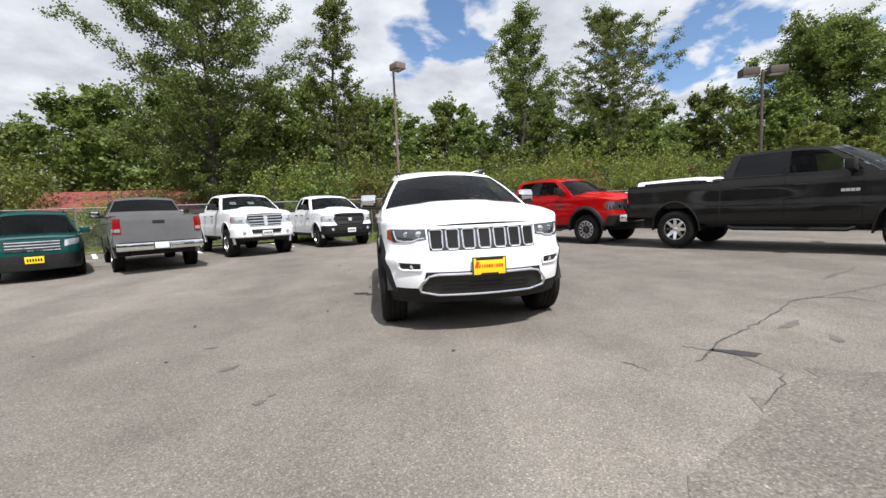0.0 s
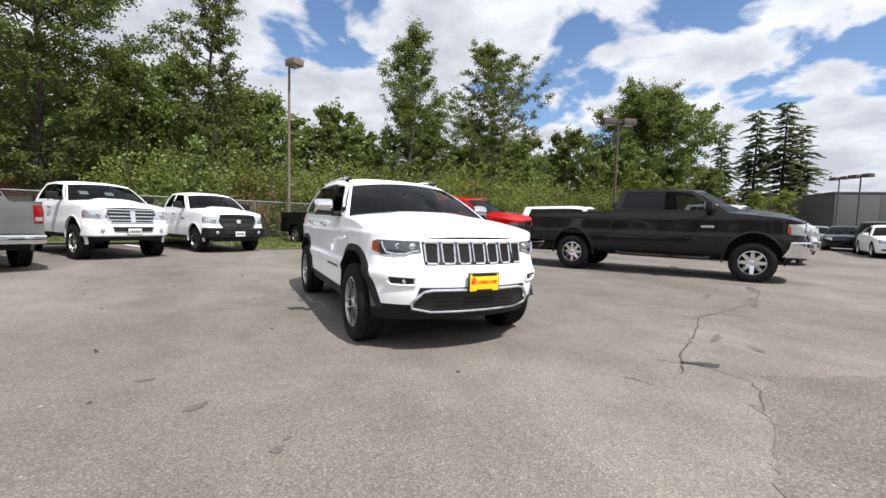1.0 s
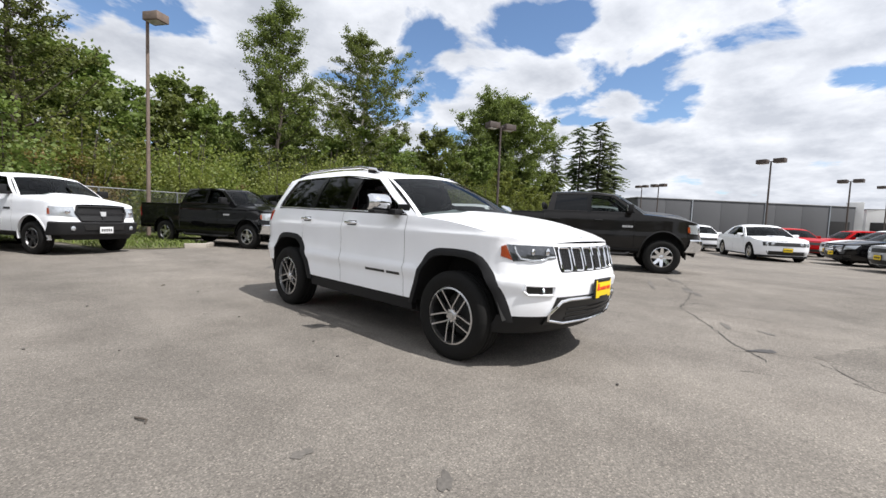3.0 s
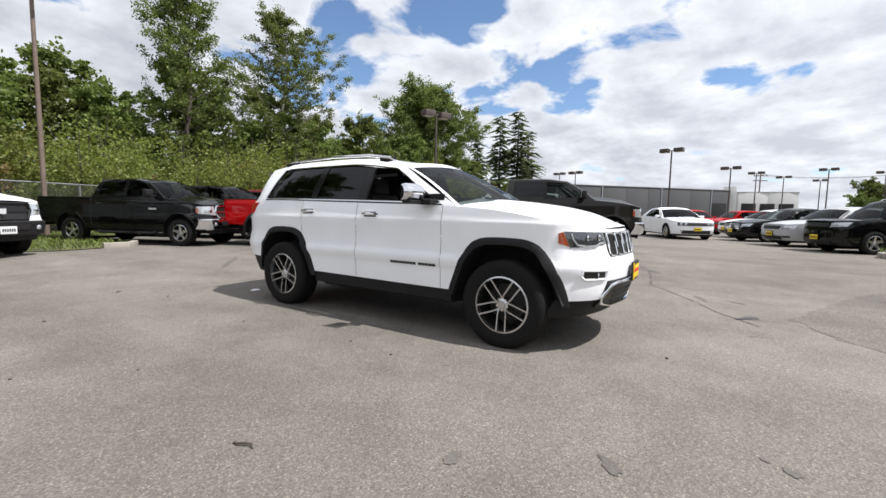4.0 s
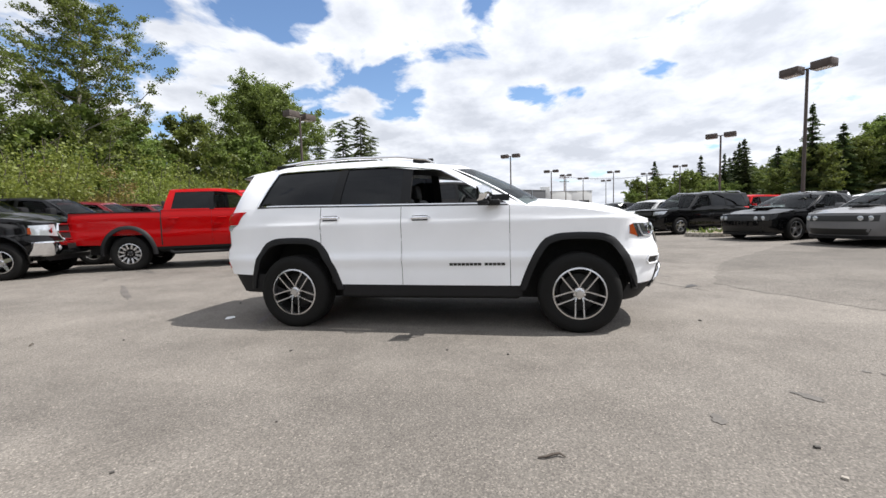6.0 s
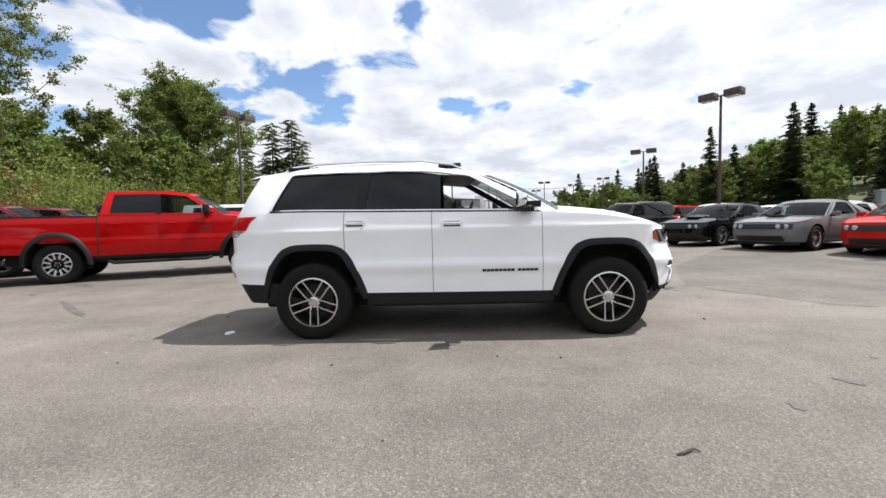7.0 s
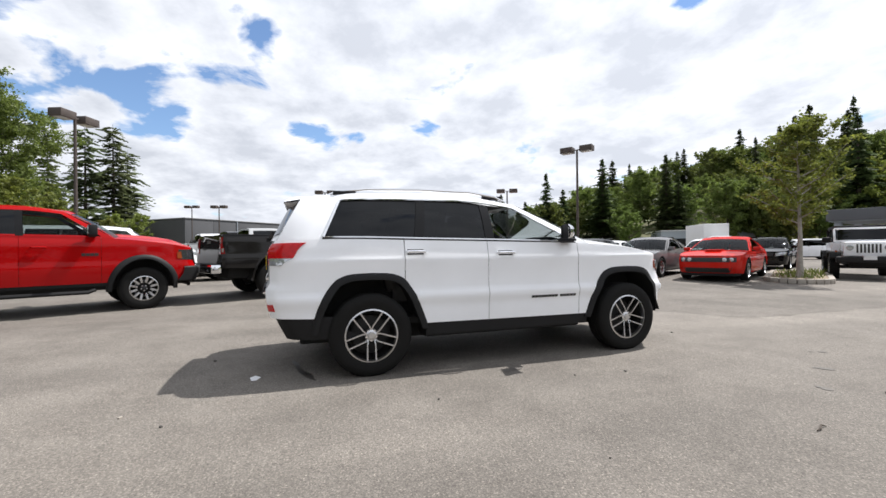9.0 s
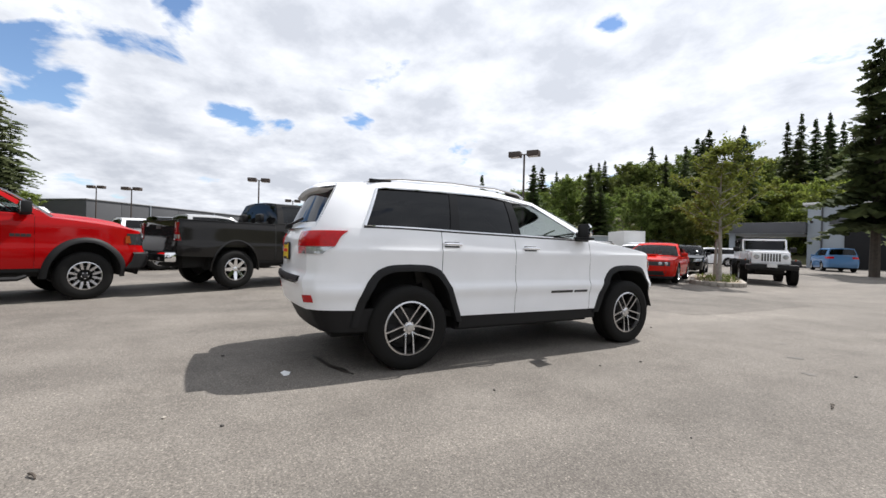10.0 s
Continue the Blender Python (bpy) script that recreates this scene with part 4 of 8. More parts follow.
# ---- the white sport utility car in the middle of the lot ----
SUV = dict(
    fine=True, wb=2.914, front=2.21, rear=-2.34, R=0.385, rim=0.243, tyre_width=0.265, wheel="pair", spokes=5, track=1.675, floor=0.26,
    plan=[(-2.34, 0.75), (-2.25, 0.855), (-2.0, 0.925), (-1.457, 0.957), (-0.6, 0.952), (0.6, 0.952), (1.457, 0.960), (1.70, 0.958), (1.89, 0.915), (2.02, 0.835), (2.10, 0.755), (2.16, 0.672), (2.21, 0.560)],
    section=[(0.25, 0.950), (0.50, 0.972), (0.62, 0.976), (0.70, 0.998), (0.735, 1.0), (0.77, 0.978), (0.90, 0.972), (1.045, 0.978), (1.075, 0.980), (1.10, 0.970), (1.20, 0.948), (1.30, 0.918)],
    belt=[(-2.34, 1.26), (-1.7, 1.270), (-0.9, 1.255), (0.0, 1.238), (0.9, 1.218), (1.3, 1.190), (1.8, 1.115), (2.21, 1.036)],
    crown=[(-2.34, 1.27), (0.7, 1.30), (1.05, 1.285), (1.55, 1.235), (1.9, 1.165), (2.21, 1.056)],
    nose=[(0.30, -0.07), (0.40, -0.03), (0.55, 0.015), (0.74, 0.035), (0.80, 0.02), (0.84, 0.0), (0.95, -0.03), (1.03, -0.06)],
    tail=[(0.34, 0.09), (0.55, 0.01), (0.68, -0.02), (0.80, -0.035), (0.88, 0.0), (1.0, 0.0), (1.15, 0.005), (1.27, 0.05)],
    sill=[(-2.34, 0.56), (-1.9, 0.55), (-1.6, 0.46), (-0.9, 0.455), (0.9, 0.445), (1.9, 0.46), (2.0, 0.455), (2.21, 0.455)],
    arch=(0.50, 0.895), arch_square=True, gaps=[-1.13, -0.26, 0.82], panels=["body", "rear_door", "front_door", "body"], cowl=0.86,
    seat_x=-0.02, seat_rows=2, bonnet_dome=0.016, black_sash=True, sash_chrome=True, rear_name="tailgate", bow=(0.09, 0.05),
    house=dict(belt_x=[0.97, 0.82, -0.17, -0.27, -0.93, -1.03, -1.90, -2.32], roof_x=[0.16, 0.01, -0.17, -0.27, -0.86, -0.95, -1.69, -2.06],
               kinds="poktktp", roof_z=[(-2.06, 1.672), (-1.5, 1.728), (-0.6, 1.742), (0.16, 1.652)], roof_w=[(-2.06, 0.60), (-1.2, 0.655), (0.16, 0.640)],
               screen=(0.24, 0.13, 0.035, 0.050), sash=(0.055, 0.845), rear_bow=(-0.10, -0.08)),
)


def build_suv():
    car, b = start_car("sport_utility_car", SUV, WHITE)
    flare(car, b, CLADDING, 0.062, 0.019)
    skirt(car, b, -0.92, 0.93, 0.462, 0.335, 0.012, CLADDING)
    # lower bumpers
    for rear in (False, True):
        h = b.hr - 0.47 if rear else b.hf + 0.47
        xe = b.xr if rear else b.xf
        z0, z1 = (0.36, 0.565) if rear else (0.30, 0.46)
        n = 26
        P = np.zeros((2 * n, 4, 3))
        w_end = float(b.W(h) * 0.985)
        yy = np.concatenate([-w_end * np.sin(np.linspace(math.pi / 2, 0, n)), w_end * np.sin(np.linspace(0, math.pi / 2, n))])
        for j, z in enumerate(np.linspace(z0, z1, 4)):
            Q, nrm = b.end(yy, np.full(2 * n, z), rear, -0.004)
            Q[:, 0] += (0.035 + 0.02 * (1 - j / 3)) if rear else -0.05 * (1 - j / 3) ** 1.5
            P[:, j] = Q
        part("lower_bumper", Geo().grid(P, flip=rear), CLADDING, car, "black plastic lower bumper")
    # grille: a black band with seven chrome-framed openings
    part("grille_band", b.end_patch([(-0.510, 0.812), (0.510, 0.812), (0.522, 1.012), (-0.522, 1.012)], False, 0.004, 0.03, 24, 3), INK_BLACK, car, "gloss black grille band")
    mesh_mat = CLADDING
    for k in range(7):
        y = (k - 3) * 0.1475
        hw = 0.054
        part("grille_slot", b.end_patch([(y - hw, 0.832), (y + hw, 0.832), (y + hw, 0.995), (y - hw, 0.995)], False, 0.008, 0.01, 4, 3), mesh_mat, car)
        ring = [(y - hw, 0.826), (y + hw, 0.826), (y + hw + 0.004, 1.002), (y - hw - 0.004, 1.002)]
        pts = []
        for i in range(4):
            (ya, za), (yb, zb) = ring[i], ring[(i + 1) % 4]
            for t in (0.1, 0.5, 0.9):
                p, _ = b.end(np.array([ya + (yb - ya) * t]), np.array([za + (zb - za) * t]), False, 0.014)
                pts.append(p[0])
        part("grille_ring", Geo().tube(pts + pts[:1], 0.0085, 6), CHROME, car, "chrome grille ring")
        for r in range(6):
            for c in range(3):
                p, _ = b.end(np.array([y + (c - 1) * 0.030 + (0.010 if r % 2 else -0.005)]), np.array([0.850 + r * 0.026]), False, 0.010)
                part("grille_mesh", Geo().tube([Vector(p[0]) + Vector((0, 0.011 * math.cos(a), 0.010 * math.sin(a))) for a in np.linspace(0, 2 * math.pi, 7)], 0.0026, 4), STEEL_DARK, car)
    # headlamps, side markers, fog lamps
    for sg in (1, -1):
        q = [(0.530, 0.918), (0.830, 0.890), (0.853, 1.020), (0.535, 1.014)]
        g = b.end_patch(q, False, 0.006, 0.04, 16, 5, 0.004)
        lamp = part("headlamp", g if sg > 0 else g.mirrored(), LAMP_DARK, car, "smoked clear headlamp")
        pts = []
        for yy, zz in ((0.545, 0.930), (0.60, 0.926), (0.65, 0.905), (0.72, 0.900), (0.79, 0.912), (0.81, 0.960), (0.815, 1.005)):
            p, _ = b.end(np.array([yy]), np.array([zz]), False, 0.012)
            pts.append((p[0][0], sg * p[0][1], zz))
        part("running_light", Geo().tube(pts, 0.0075, 6), LAMP_GLASS, lamp, "clear running-light strip")
        for yy, r in ((0.60, 0.032), (0.71, 0.028)):
            p, _ = b.end(np.array([yy]), np.array([0.965]), False, 0.009)
            part("projector", Geo().lathe([(0.001, 0.012), (r * 0.7, 0.009), (r, 0.0)], 20, "x", (p[0][0], sg * yy, 0.965)), CHROME, lamp)
        q = [(0.833, 0.900), (0.880, 0.925), (0.878, 1.005), (0.857, 1.016)]
        g = b.end_patch(q, False, 0.008, 0.04, 6, 4)
        part("side_marker", g if sg > 0 else g.mirrored(), AMBER, lamp, "amber marker lens")
        q = [(0.60, 0.635), (0.775, 0.640), (0.79, 0.705), (0.61, 0.695)]
        g = b.end_patch(q, False, 0.004, 0.03, 8, 3)
        fog = part("fog_lamp_pocket", g if sg > 0 else g.mirrored(), INK_BLACK, car)
        p, _ = b.end(np.array([0.68]), np.array([0.668]), False, 0.006)
        part("fog_lamp", Geo().lathe([(0.001, 0.006), (0.016, 0.005), (0.020, 0.0)], 16, "x", (p[0][0], sg * 0.68, 0.668)), LAMP_GLASS, fog)
    # lower intake with its bright frame
    part("lower_intake", b.end_patch([(-0.61, 0.385), (0.61, 0.385), (0.55, 0.612), (-0.55, 0.612)], False, 0.010, 0.03, 26, 4), INK_BLACK, car, "black lower intake")
    ring = [(-0.44, 0.590), (0.44, 0.590), (0.52, 0.575), (0.605, 0.475), (0.59, 0.425), (0.44, 0.392), (-0.44, 0.392), (-0.59, 0.425), (-0.605, 0.475), (-0.52, 0.575)]
    pts = []
    for i in range(len(ring)):
        (ya, za), (yb, zb) = ring[i], ring[(i + 1) % len(ring)]
        for t in np.linspace(0, 0.92, 6):
            p, _ = b.end(np.array([ya + (yb - ya) * t]), np.array([za + (zb - za) * t]), False, 0.026)
            pts.append(p[0])
    part("intake_frame", Geo().tube(pts + pts[:1], 0.013, 8), CHROME, car, "chrome lower intake frame")
    for z in (0.42, 0.46, 0.50):
        part("intake_bar", b.end_patch([(-0.42, z), (0.42, z), (0.42, z + 0.012), (-0.42, z + 0.012)], False, 0.016, 0.01, 14, 2), DARK, car)
    plate_on_end(car, b, 0.655, False, INK_BLACK, PLATE_YELLOW, None, 0.02, 0.30, 0.150, 0.03, True)
    # rear lamps, reflectors, plate, bumper step
    for sg in (1, -1):
        q = [(0.49, 1.095), (0.872, 1.10), (0.862, 1.238), (0.50, 1.225)]
        g = b.end_patch(q, True, 0.010, 0.05, 32, 5, 0.006)
        lamp = part("tail_lamp", g if sg > 0 else g.mirrored(), TAIL_RED, car, "red tail lamp")
        q = [(0.52, 1.030), (0.845, 1.035), (0.872, 1.096), (0.50, 1.091)]
        g = b.end_patch(q, True, 0.010, 0.03, 24, 3)
        part("reverse_lens", g if sg > 0 else g.mirrored(), LAMP_GLASS, lamp, "clear reversing lens")
        q = [(0.71, 0.618), (0.805, 0.622), (0.812, 0.685), (0.71, 0.680)]
        g = b.end_patch(q, True, 0.006, 0.03, 6, 3)
        part("rear_reflector", g if sg > 0 else g.mirrored(), TAIL_RED, car, "red bumper reflector")
    plate_on_end(car, b, 1.045, True, INK_BLACK, PLATE_YELLOW, None, 0.0, 0.30, 0.145, 0.012, True)
    part("bumper_step", b.end_patch([(-0.62, 0.792), (0.62, 0.792), (0.62, 0.835), (-0.62, 0.835)], True, 0.016, 0.05, 20, 3), CLADDING, car)
    part("bumper_strip", b.end_patch([(-0.64, 0.770), (0.64, 0.770), (0.64, 0.788), (-0.64, 0.788)], True, 0.018, 0.02, 20, 2), CHROME, car)
    # roof rails, spoiler, mirrors, handles, wiper
    for sg in (1, -1):
        pts = [(0.05, 0.622, 1.690), (-0.05, 0.620, 1.735), (-0.35, 0.622, 1.775), (-0.9, 0.622, 1.785), (-1.45, 0.612, 1.772), (-1.72, 0.604, 1.742), (-1.82, 0.600, 1.700)]
        rail = part("roof_rail", Geo().tube([(x, sg * y, z) for x, y, z in pts], [0.012, 0.017, 0.016, 0.015, 0.016, 0.018, 0.012], 8), CHROME, car, "bright roof rail")
        for x, z in ((-0.08, 1.735), (-1.66, 1.74)):
            part("rail_foot", Geo().box((x, sg * 0.612, z - 0.015), (0.22, 0.040, 0.045), 0.012), CLADDING, rail)
    n, m = 17, 13
    P = np.zeros((n, m, 3))
    for i, t in enumerate(np.linspace(1, -1, n)):
        end = math.sqrt(max(0.03, 1 - abs(t) ** 5))
        for j in range(m):
            a = 2 * math.pi * j / (m - 1)
            P[i, j] = (-2.0 - 0.22 * (1 - math.cos(a)) / 2 - 0.015 * (1 - t * t), 0.60 * t, 1.700 - 0.035 * t * t - 0.040 * (1 - math.cos(a)) / 2 + (0.040 if math.sin(a) > 0 else 0.075) * end * math.sin(a))
    part("roof_spoiler", Geo().grid(P), WHITE, car)
    part("brake_light", Geo().box((-2.205, 0, 1.66), (0.02, 0.34, 0.022), 0.004), TAIL_RED, car)
    for sg in (1, -1):
        y0 = float(b.W(0.66) * b.S(1.21)) - 0.03
        n, m = 13, 9
        P = np.zeros((n, m, 3))
        for i in range(n):
            u = i / (n - 1)
            grow = (1 - (2 * u - 1) ** 6) ** 0.5
            for j in range(m):
                v = j / (m - 1) * 2 - 1
                bow = math.sqrt(max(0.0, 1 - v * v * 0.97)) * (0.35 + 0.65 * grow)
                P[i, j] = (0.575 + 0.105 * bow - 0.05 * u, sg * (y0 + 0.085 + 0.205 * u), 1.335 + 0.082 * v * (0.80 + 0.20 * grow))
        m1 = part("mirror", Geo().grid(P, flip=sg < 0), CHROME, car, "chrome mirror cap")
        back = P[:, [0, m - 1]].copy()
        part("mirror_housing", Geo().grid(back, flip=sg > 0).box((0.585, sg * (y0 + 0.19), 1.250), (0.10, 0.19, 0.030), 0.012), CLADDING, m1)
        part("mirror_glass", Geo().box((0.572, sg * (y0 + 0.187), 1.337), (0.006, 0.165, 0.125), 0.002, Matrix.Rotation(sg * 0.24, 4, "Z")), CHROME, m1)
        part("mirror_foot", Geo().box((0.67, sg * (y0 + 0.055), 1.250), (0.13, 0.12, 0.055), 0.018), CLADDING, m1)
        part("mirror_sail", Geo().box((0.735, sg * (y0 - 0.002), 1.275), (0.17, 0.022, 0.11), 0.008), CLADDING, m1)
    # a flat grey patch paints the shade of the hollow behind each handle
    for x, z in ((-0.06, 1.125), (-1.02, 1.145)):
        both("handle_recess", b.side_patch([(x - 0.085, z - 0.028), (x + 0.075, z - 0.028), (x + 0.075, z + 0.024), (x - 0.085, z + 0.024)], 0.0015, 0.004, 6, 3), STEEL_DARK, car)
        handle(car, b, x, z, CHROME)
    part("rear_wiper", Geo().tube([(-2.40, 0.0, 1.29), (-2.36, -0.16, 1.315), (-2.33, -0.42, 1.345)], 0.013, 6).box((-2.385, 0.0, 1.285), (0.07, 0.09, 0.05), 0.015), CLADDING, car)
    for y in (0.12, 0.50):
        part("front_wiper", Geo().tube([(1.13, y, 1.275), (1.10, y - 0.25, 1.298), (1.03, y - 0.55, 1.300)], 0.009, 6), CLADDING, car)
    # fog lamp surrounds, bonnet badge, inspection label
    for sg in (1, -1):
        pts = []
        ring = ((0.595, 0.632), (0.765, 0.632), (0.800, 0.665), (0.795, 0.712), (0.585, 0.705))
        for k in range(5):
            (ya, za), (yb, zb) = ring[k], ring[(k + 1) % 5]
            for t in (0.0, 0.2, 0.4, 0.6, 0.8):
                y0, z0 = ya + (yb - ya) * t, za + (zb - za) * t
                p, _ = b.end(np.array([y0]), np.array([z0]), False, 0.004)
                pts.append((p[0][0], sg * p[0][1], z0))
        part("fog_lamp_rim", Geo().tube(pts + pts[:1], 0.011, 8), WHITE, car)
    for k in range(4):
        part("badge", Geo().box((2.17, -0.045 + k * 0.03, 1.088), (0.03, 0.018, 0.006), 0.002), SILVER_LIGHT, car)
    part("windscreen_label", Geo().box((0.335, 0.16, 1.645), (0.05, 0.16, 0.004), 0, Matrix.Rotation(0.55, 4, "Y")), PAPER, car)
    bars_on_side(car, b, 0.77, 0.645, [0.036, 0.034, 0.034, 0.034, 0.034, -0.02, 0.034, 0.034, 0.034, 0.034, 0.034, 0.034, 0.034, 0.034], 0.026, INK_BLACK, 0.006)
    return place(tagged(car, "white sport utility car with black cladding parked on asphalt", "car"), 0.075, 0, -90, 0)


build_suv()

# ---- pickups ----


def pickup_spec(wb, R, cab, lift=0.0, fine=True, wide=0.985, front_over=0.80, rear_over=1.20, **more):
    hf, hr = wb / 2, -wb / 2
    f, r = hf + front_over, hr - rear_over
    d = lift
    back = hf - cab
    s = dict(
        fine=fine, wb=wb, front=f, rear=r, R=R, rim=R * 0.58, tyre_width=0.27, track=2 * wide - 0.30, floor=0.36 + d,
        plan=[(r, wide - 0.035), (r + 0.1, wide - 0.012), (hr, wide), (0, wide), (hf, wide + 0.005), (hf + 0.42, wide - 0.02), (f - 0.16, wide - 0.07), (f - 0.05, wide - 0.15), (f, wide - 0.24)],
        section=[(0.35 + d, 0.955), (0.55 + d, 0.985), (0.80 + d, 1.0), (0.95 + d, 0.99), (1.22 + d, 0.985), (1.36 + d, 0.955)],
        belt=[(r, 1.355 + d), (back - 0.02, 1.355 + d), (back + 0.02, 1.395 + d), (hf - 1.0, 1.385 + d), (hf - 0.45, 1.355 + d), (hf + 0.3, 1.275 + d), (f, 1.175 + d)],
        crown=[(r, 1.37 + d), (hf - 0.5, 1.42 + d), (hf, 1.395 + d), (f - 0.3, 1.315 + d), (f, 1.215 + d)],
        nose=[(0.40 + d, -0.02), (0.62 + d, 0.05), (0.78 + d, 0.05), (0.86 + d, 0.02), (1.20 + d, -0.03)],
        tail=[(0.45 + d, 0.0), (1.35 + d, 0.035)],
        sill=[(r, 0.62 + d), (hr - 0.55, 0.60 + d), (hr + 0.5, 0.52 + d), (hf - 0.5, 0.52 + d), (hf + 0.55, 0.50 + d), (f, 0.56 + d)],
        arch=(R + 0.10, R * 2 + 0.145 + d * 0.6), gaps=[], panels=[], cowl=hf - 0.50, seat_x=hf - 1.60, seat_rows=2 if cab > 2.5 else 1,
        bed_front=back, bed_floor=0.86 + d, high=True, bow=(0.08, 0.0), bonnet_dome=0.05, rear_name="tailgate", wheel="five",
    )
    mid = hf - 1.74
    bx = [hf - 0.46, hf - 0.62, mid + 0.05, mid - 0.05, back + 0.22, back + 0.05]
    tx = [hf - 1.17, hf - 1.29, mid + 0.03, mid - 0.07, back + 0.30, back + 0.16]
    s["gaps"], s["panels"], kinds = [back, mid - 0.01, hf - 0.66], ["body", "rear_door", "front_door", "body"], "pgktp"
    if cab < 2.6:
        bx[4], tx[4], kinds = back + 0.14, back + 0.28, "pgptp"
    top = 1.905 + d
    s["house"] = dict(belt_x=bx, roof_x=tx, kinds=kinds, roof_z=[(tx[-1], top - 0.02), (mid, top), (tx[0], top - 0.055)], roof_w=[(tx[-1], 0.70), (mid, 0.735), (tx[0], 0.715)],
                      screen=(0.22, 0.12, 0.03, 0.055), sash=(0.05, 0.88), rear_bow=(0.0, 0.0), rear_pane=(2, 7))
    s.update(more)
    return s


def build_pickup(name, coat, spec, label, at, heading, bumper=CHROME, grille="cross", plate=None, flares=None, badge=True, trim_rail=True, rear_plate=PLATE_WHITE, sticker=False, lamp_mat=LAMP_GLASS, z=None, size=1.0):
    car, b = start_car(name, spec, coat)
    make_bed(car, b, coat)
    d = spec["floor"] - 0.36
    hf, f, r = b.hf, b.xf, b.xr
    wide = float(b.W(0))
    back = spec["bed_front"]
    if flares:
        flare(car, b, flares, 0.085, 0.045)
    else:
        flare(car, b, coat, 0.032, 0.008)
    skirt(car, b, b.hr + spec["arch"][0], b.hf - spec["arch"][0], 0.535 + d, 0.46 + d, 0.02, CLADDING)
    zr = float(b.belt(back - 0.1))
    both("bed_gap", b.side_patch([(back - 0.016, 0.56 + d), (back + 0.012, 0.56 + d), (back + 0.012, zr), (back - 0.016, zr)], 0.0015, 0.004, 2, 12), DARK, car)
    # grille and headlamps
    dark_front = grille in ("black", "rebel")
    frame_mat = CLADDING if dark_front else CHROME
    z0, z1 = 0.82 + d, 1.155 + d
    gy = 0.56
    part("grille", b.end_patch([(-gy * 0.86, z0), (gy * 0.86, z0), (gy, z1), (-gy, z1)], False, 0.006, 0.05, 20, 4), INK_BLACK, car)
    ring = []
    corners = [(-gy * 0.84, z0), (gy * 0.84, z0), (gy, z0 + 0.18), (gy * 0.94, z1), (-gy * 0.94, z1), (-gy, z0 + 0.18)]
    for i in range(6):
        (ya, za), (yb, zb) = corners[i], corners[(i + 1) % 6]
        for t in np.linspace(0, 0.9, 5):
            p, _ = b.end(np.array([ya + (yb - ya) * t]), np.array([za + (zb - za) * t]), False, 0.02)
            ring.append(p[0])
    part("grille_frame", Geo().tube(ring + ring[:1], 0.026, 8), frame_mat, car)
    zm = (z0 + z1) / 2
    if grille == "bars":
        for zz in (z0 + 0.075, zm, z1 - 0.075):
            part("grille_bar", b.end_patch([(-gy * 0.9, zz - 0.012), (gy * 0.9, zz - 0.012), (gy * 0.9, zz + 0.012), (-gy * 0.9, zz + 0.012)], False, 0.02, 0.03, 14, 2), CHROME, car)
        part("grille_post", b.end_patch([(-0.05, z0), (0.05, z0), (0.06, z1), (-0.06, z1)], False, 0.028, 0.03, 4, 3), CHROME, car)
    else:
        part("grille_bar", b.end_patch([(-gy * 0.92, zm - 0.020), (gy * 0.92, zm - 0.020), (gy * 0.92, zm + 0.020), (-gy * 0.92, zm + 0.020)], False, 0.022, 0.03, 14, 2), frame_mat, car)
        part("grille_post", b.end_patch([(-0.030, z0), (0.030, z0), (0.035, z1), (-0.035, z1)], False, 0.024, 0.03, 4, 3), frame_mat, car)
        part("grille_badge", b.end_patch([(-0.05, zm - 0.055), (0.05, zm - 0.055), (0.07, zm + 0.055), (-0.07, zm + 0.055)], False, 0.034, 0.02, 4, 3), CHROME if not dark_front else SILVER_LIGHT, car)
        for k in range(6):
            zz = z0 + 0.03 + k * 0.046
            part("grille_bar", b.end_patch([(-gy * 0.86, zz), (gy * 0.86, zz), (gy * 0.86, zz + 0.008), (-gy * 0.86, zz + 0.008)], False, 0.010, 0.02, 10, 2), STEEL_DARK, car)
    for sg in (1, -1):
        g = b.end_patch([(gy * 0.99, z0 + 0.07), (wide * 0.945, z0 + 0.11), (wide * 0.945, z1 - 0.02), (gy * 1.05, z1 + 0.0)], False, 0.006, 0.05, 14, 5, 0.006)
        lamp = part("headlamp", g if sg > 0 else g.mirrored(), lamp_mat, car, "clear headlamp")
        g = b.end_patch([(wide * 0.938, z0 + 0.13), (wide * 0.953, z0 + 0.14), (wide * 0.950, z1 - 0.07), (wide * 0.938, z1 - 0.06)], False, 0.012, 0.04, 5, 3)
        part("side_marker", g if sg > 0 else g.mirrored(), AMBER, lamp, "amber marker lens")
        p, _ = b.end(np.array([gy + 0.14]), np.array([zm + 0.03]), False, 0.012)
        part("projector", Geo().lathe([(0.001, 0.014), (0.045, 0.010), (0.065, 0.0)], 18, "x", (p[0][0], sg * (gy + 0.14), zm + 0.03)), CHROME, lamp)
    # front bumper
    n = 30
    we = float(b.W(f - 0.26)) * 0.985
    yy = we * np.sin(np.linspace(-math.pi / 2, math.pi / 2, n))
    zs = [0.47 + d, 0.50 + d, 0.64 + d, 0.76 + d, 0.79 + d]
    P = np.zeros((n, 5, 3))
    for j, zz in enumerate(zs):
        Q, nrm = b.end(yy, np.full(n, zz), False, 0.055 if 0 < j < 4 else 0.015)
        P[:, j] = Q
    part("front_bumper", Geo().slab(P, np.broadcast_to(np.array([1.0, 0, 0]), P.shape), 0.05), bumper, car, "front bumper")
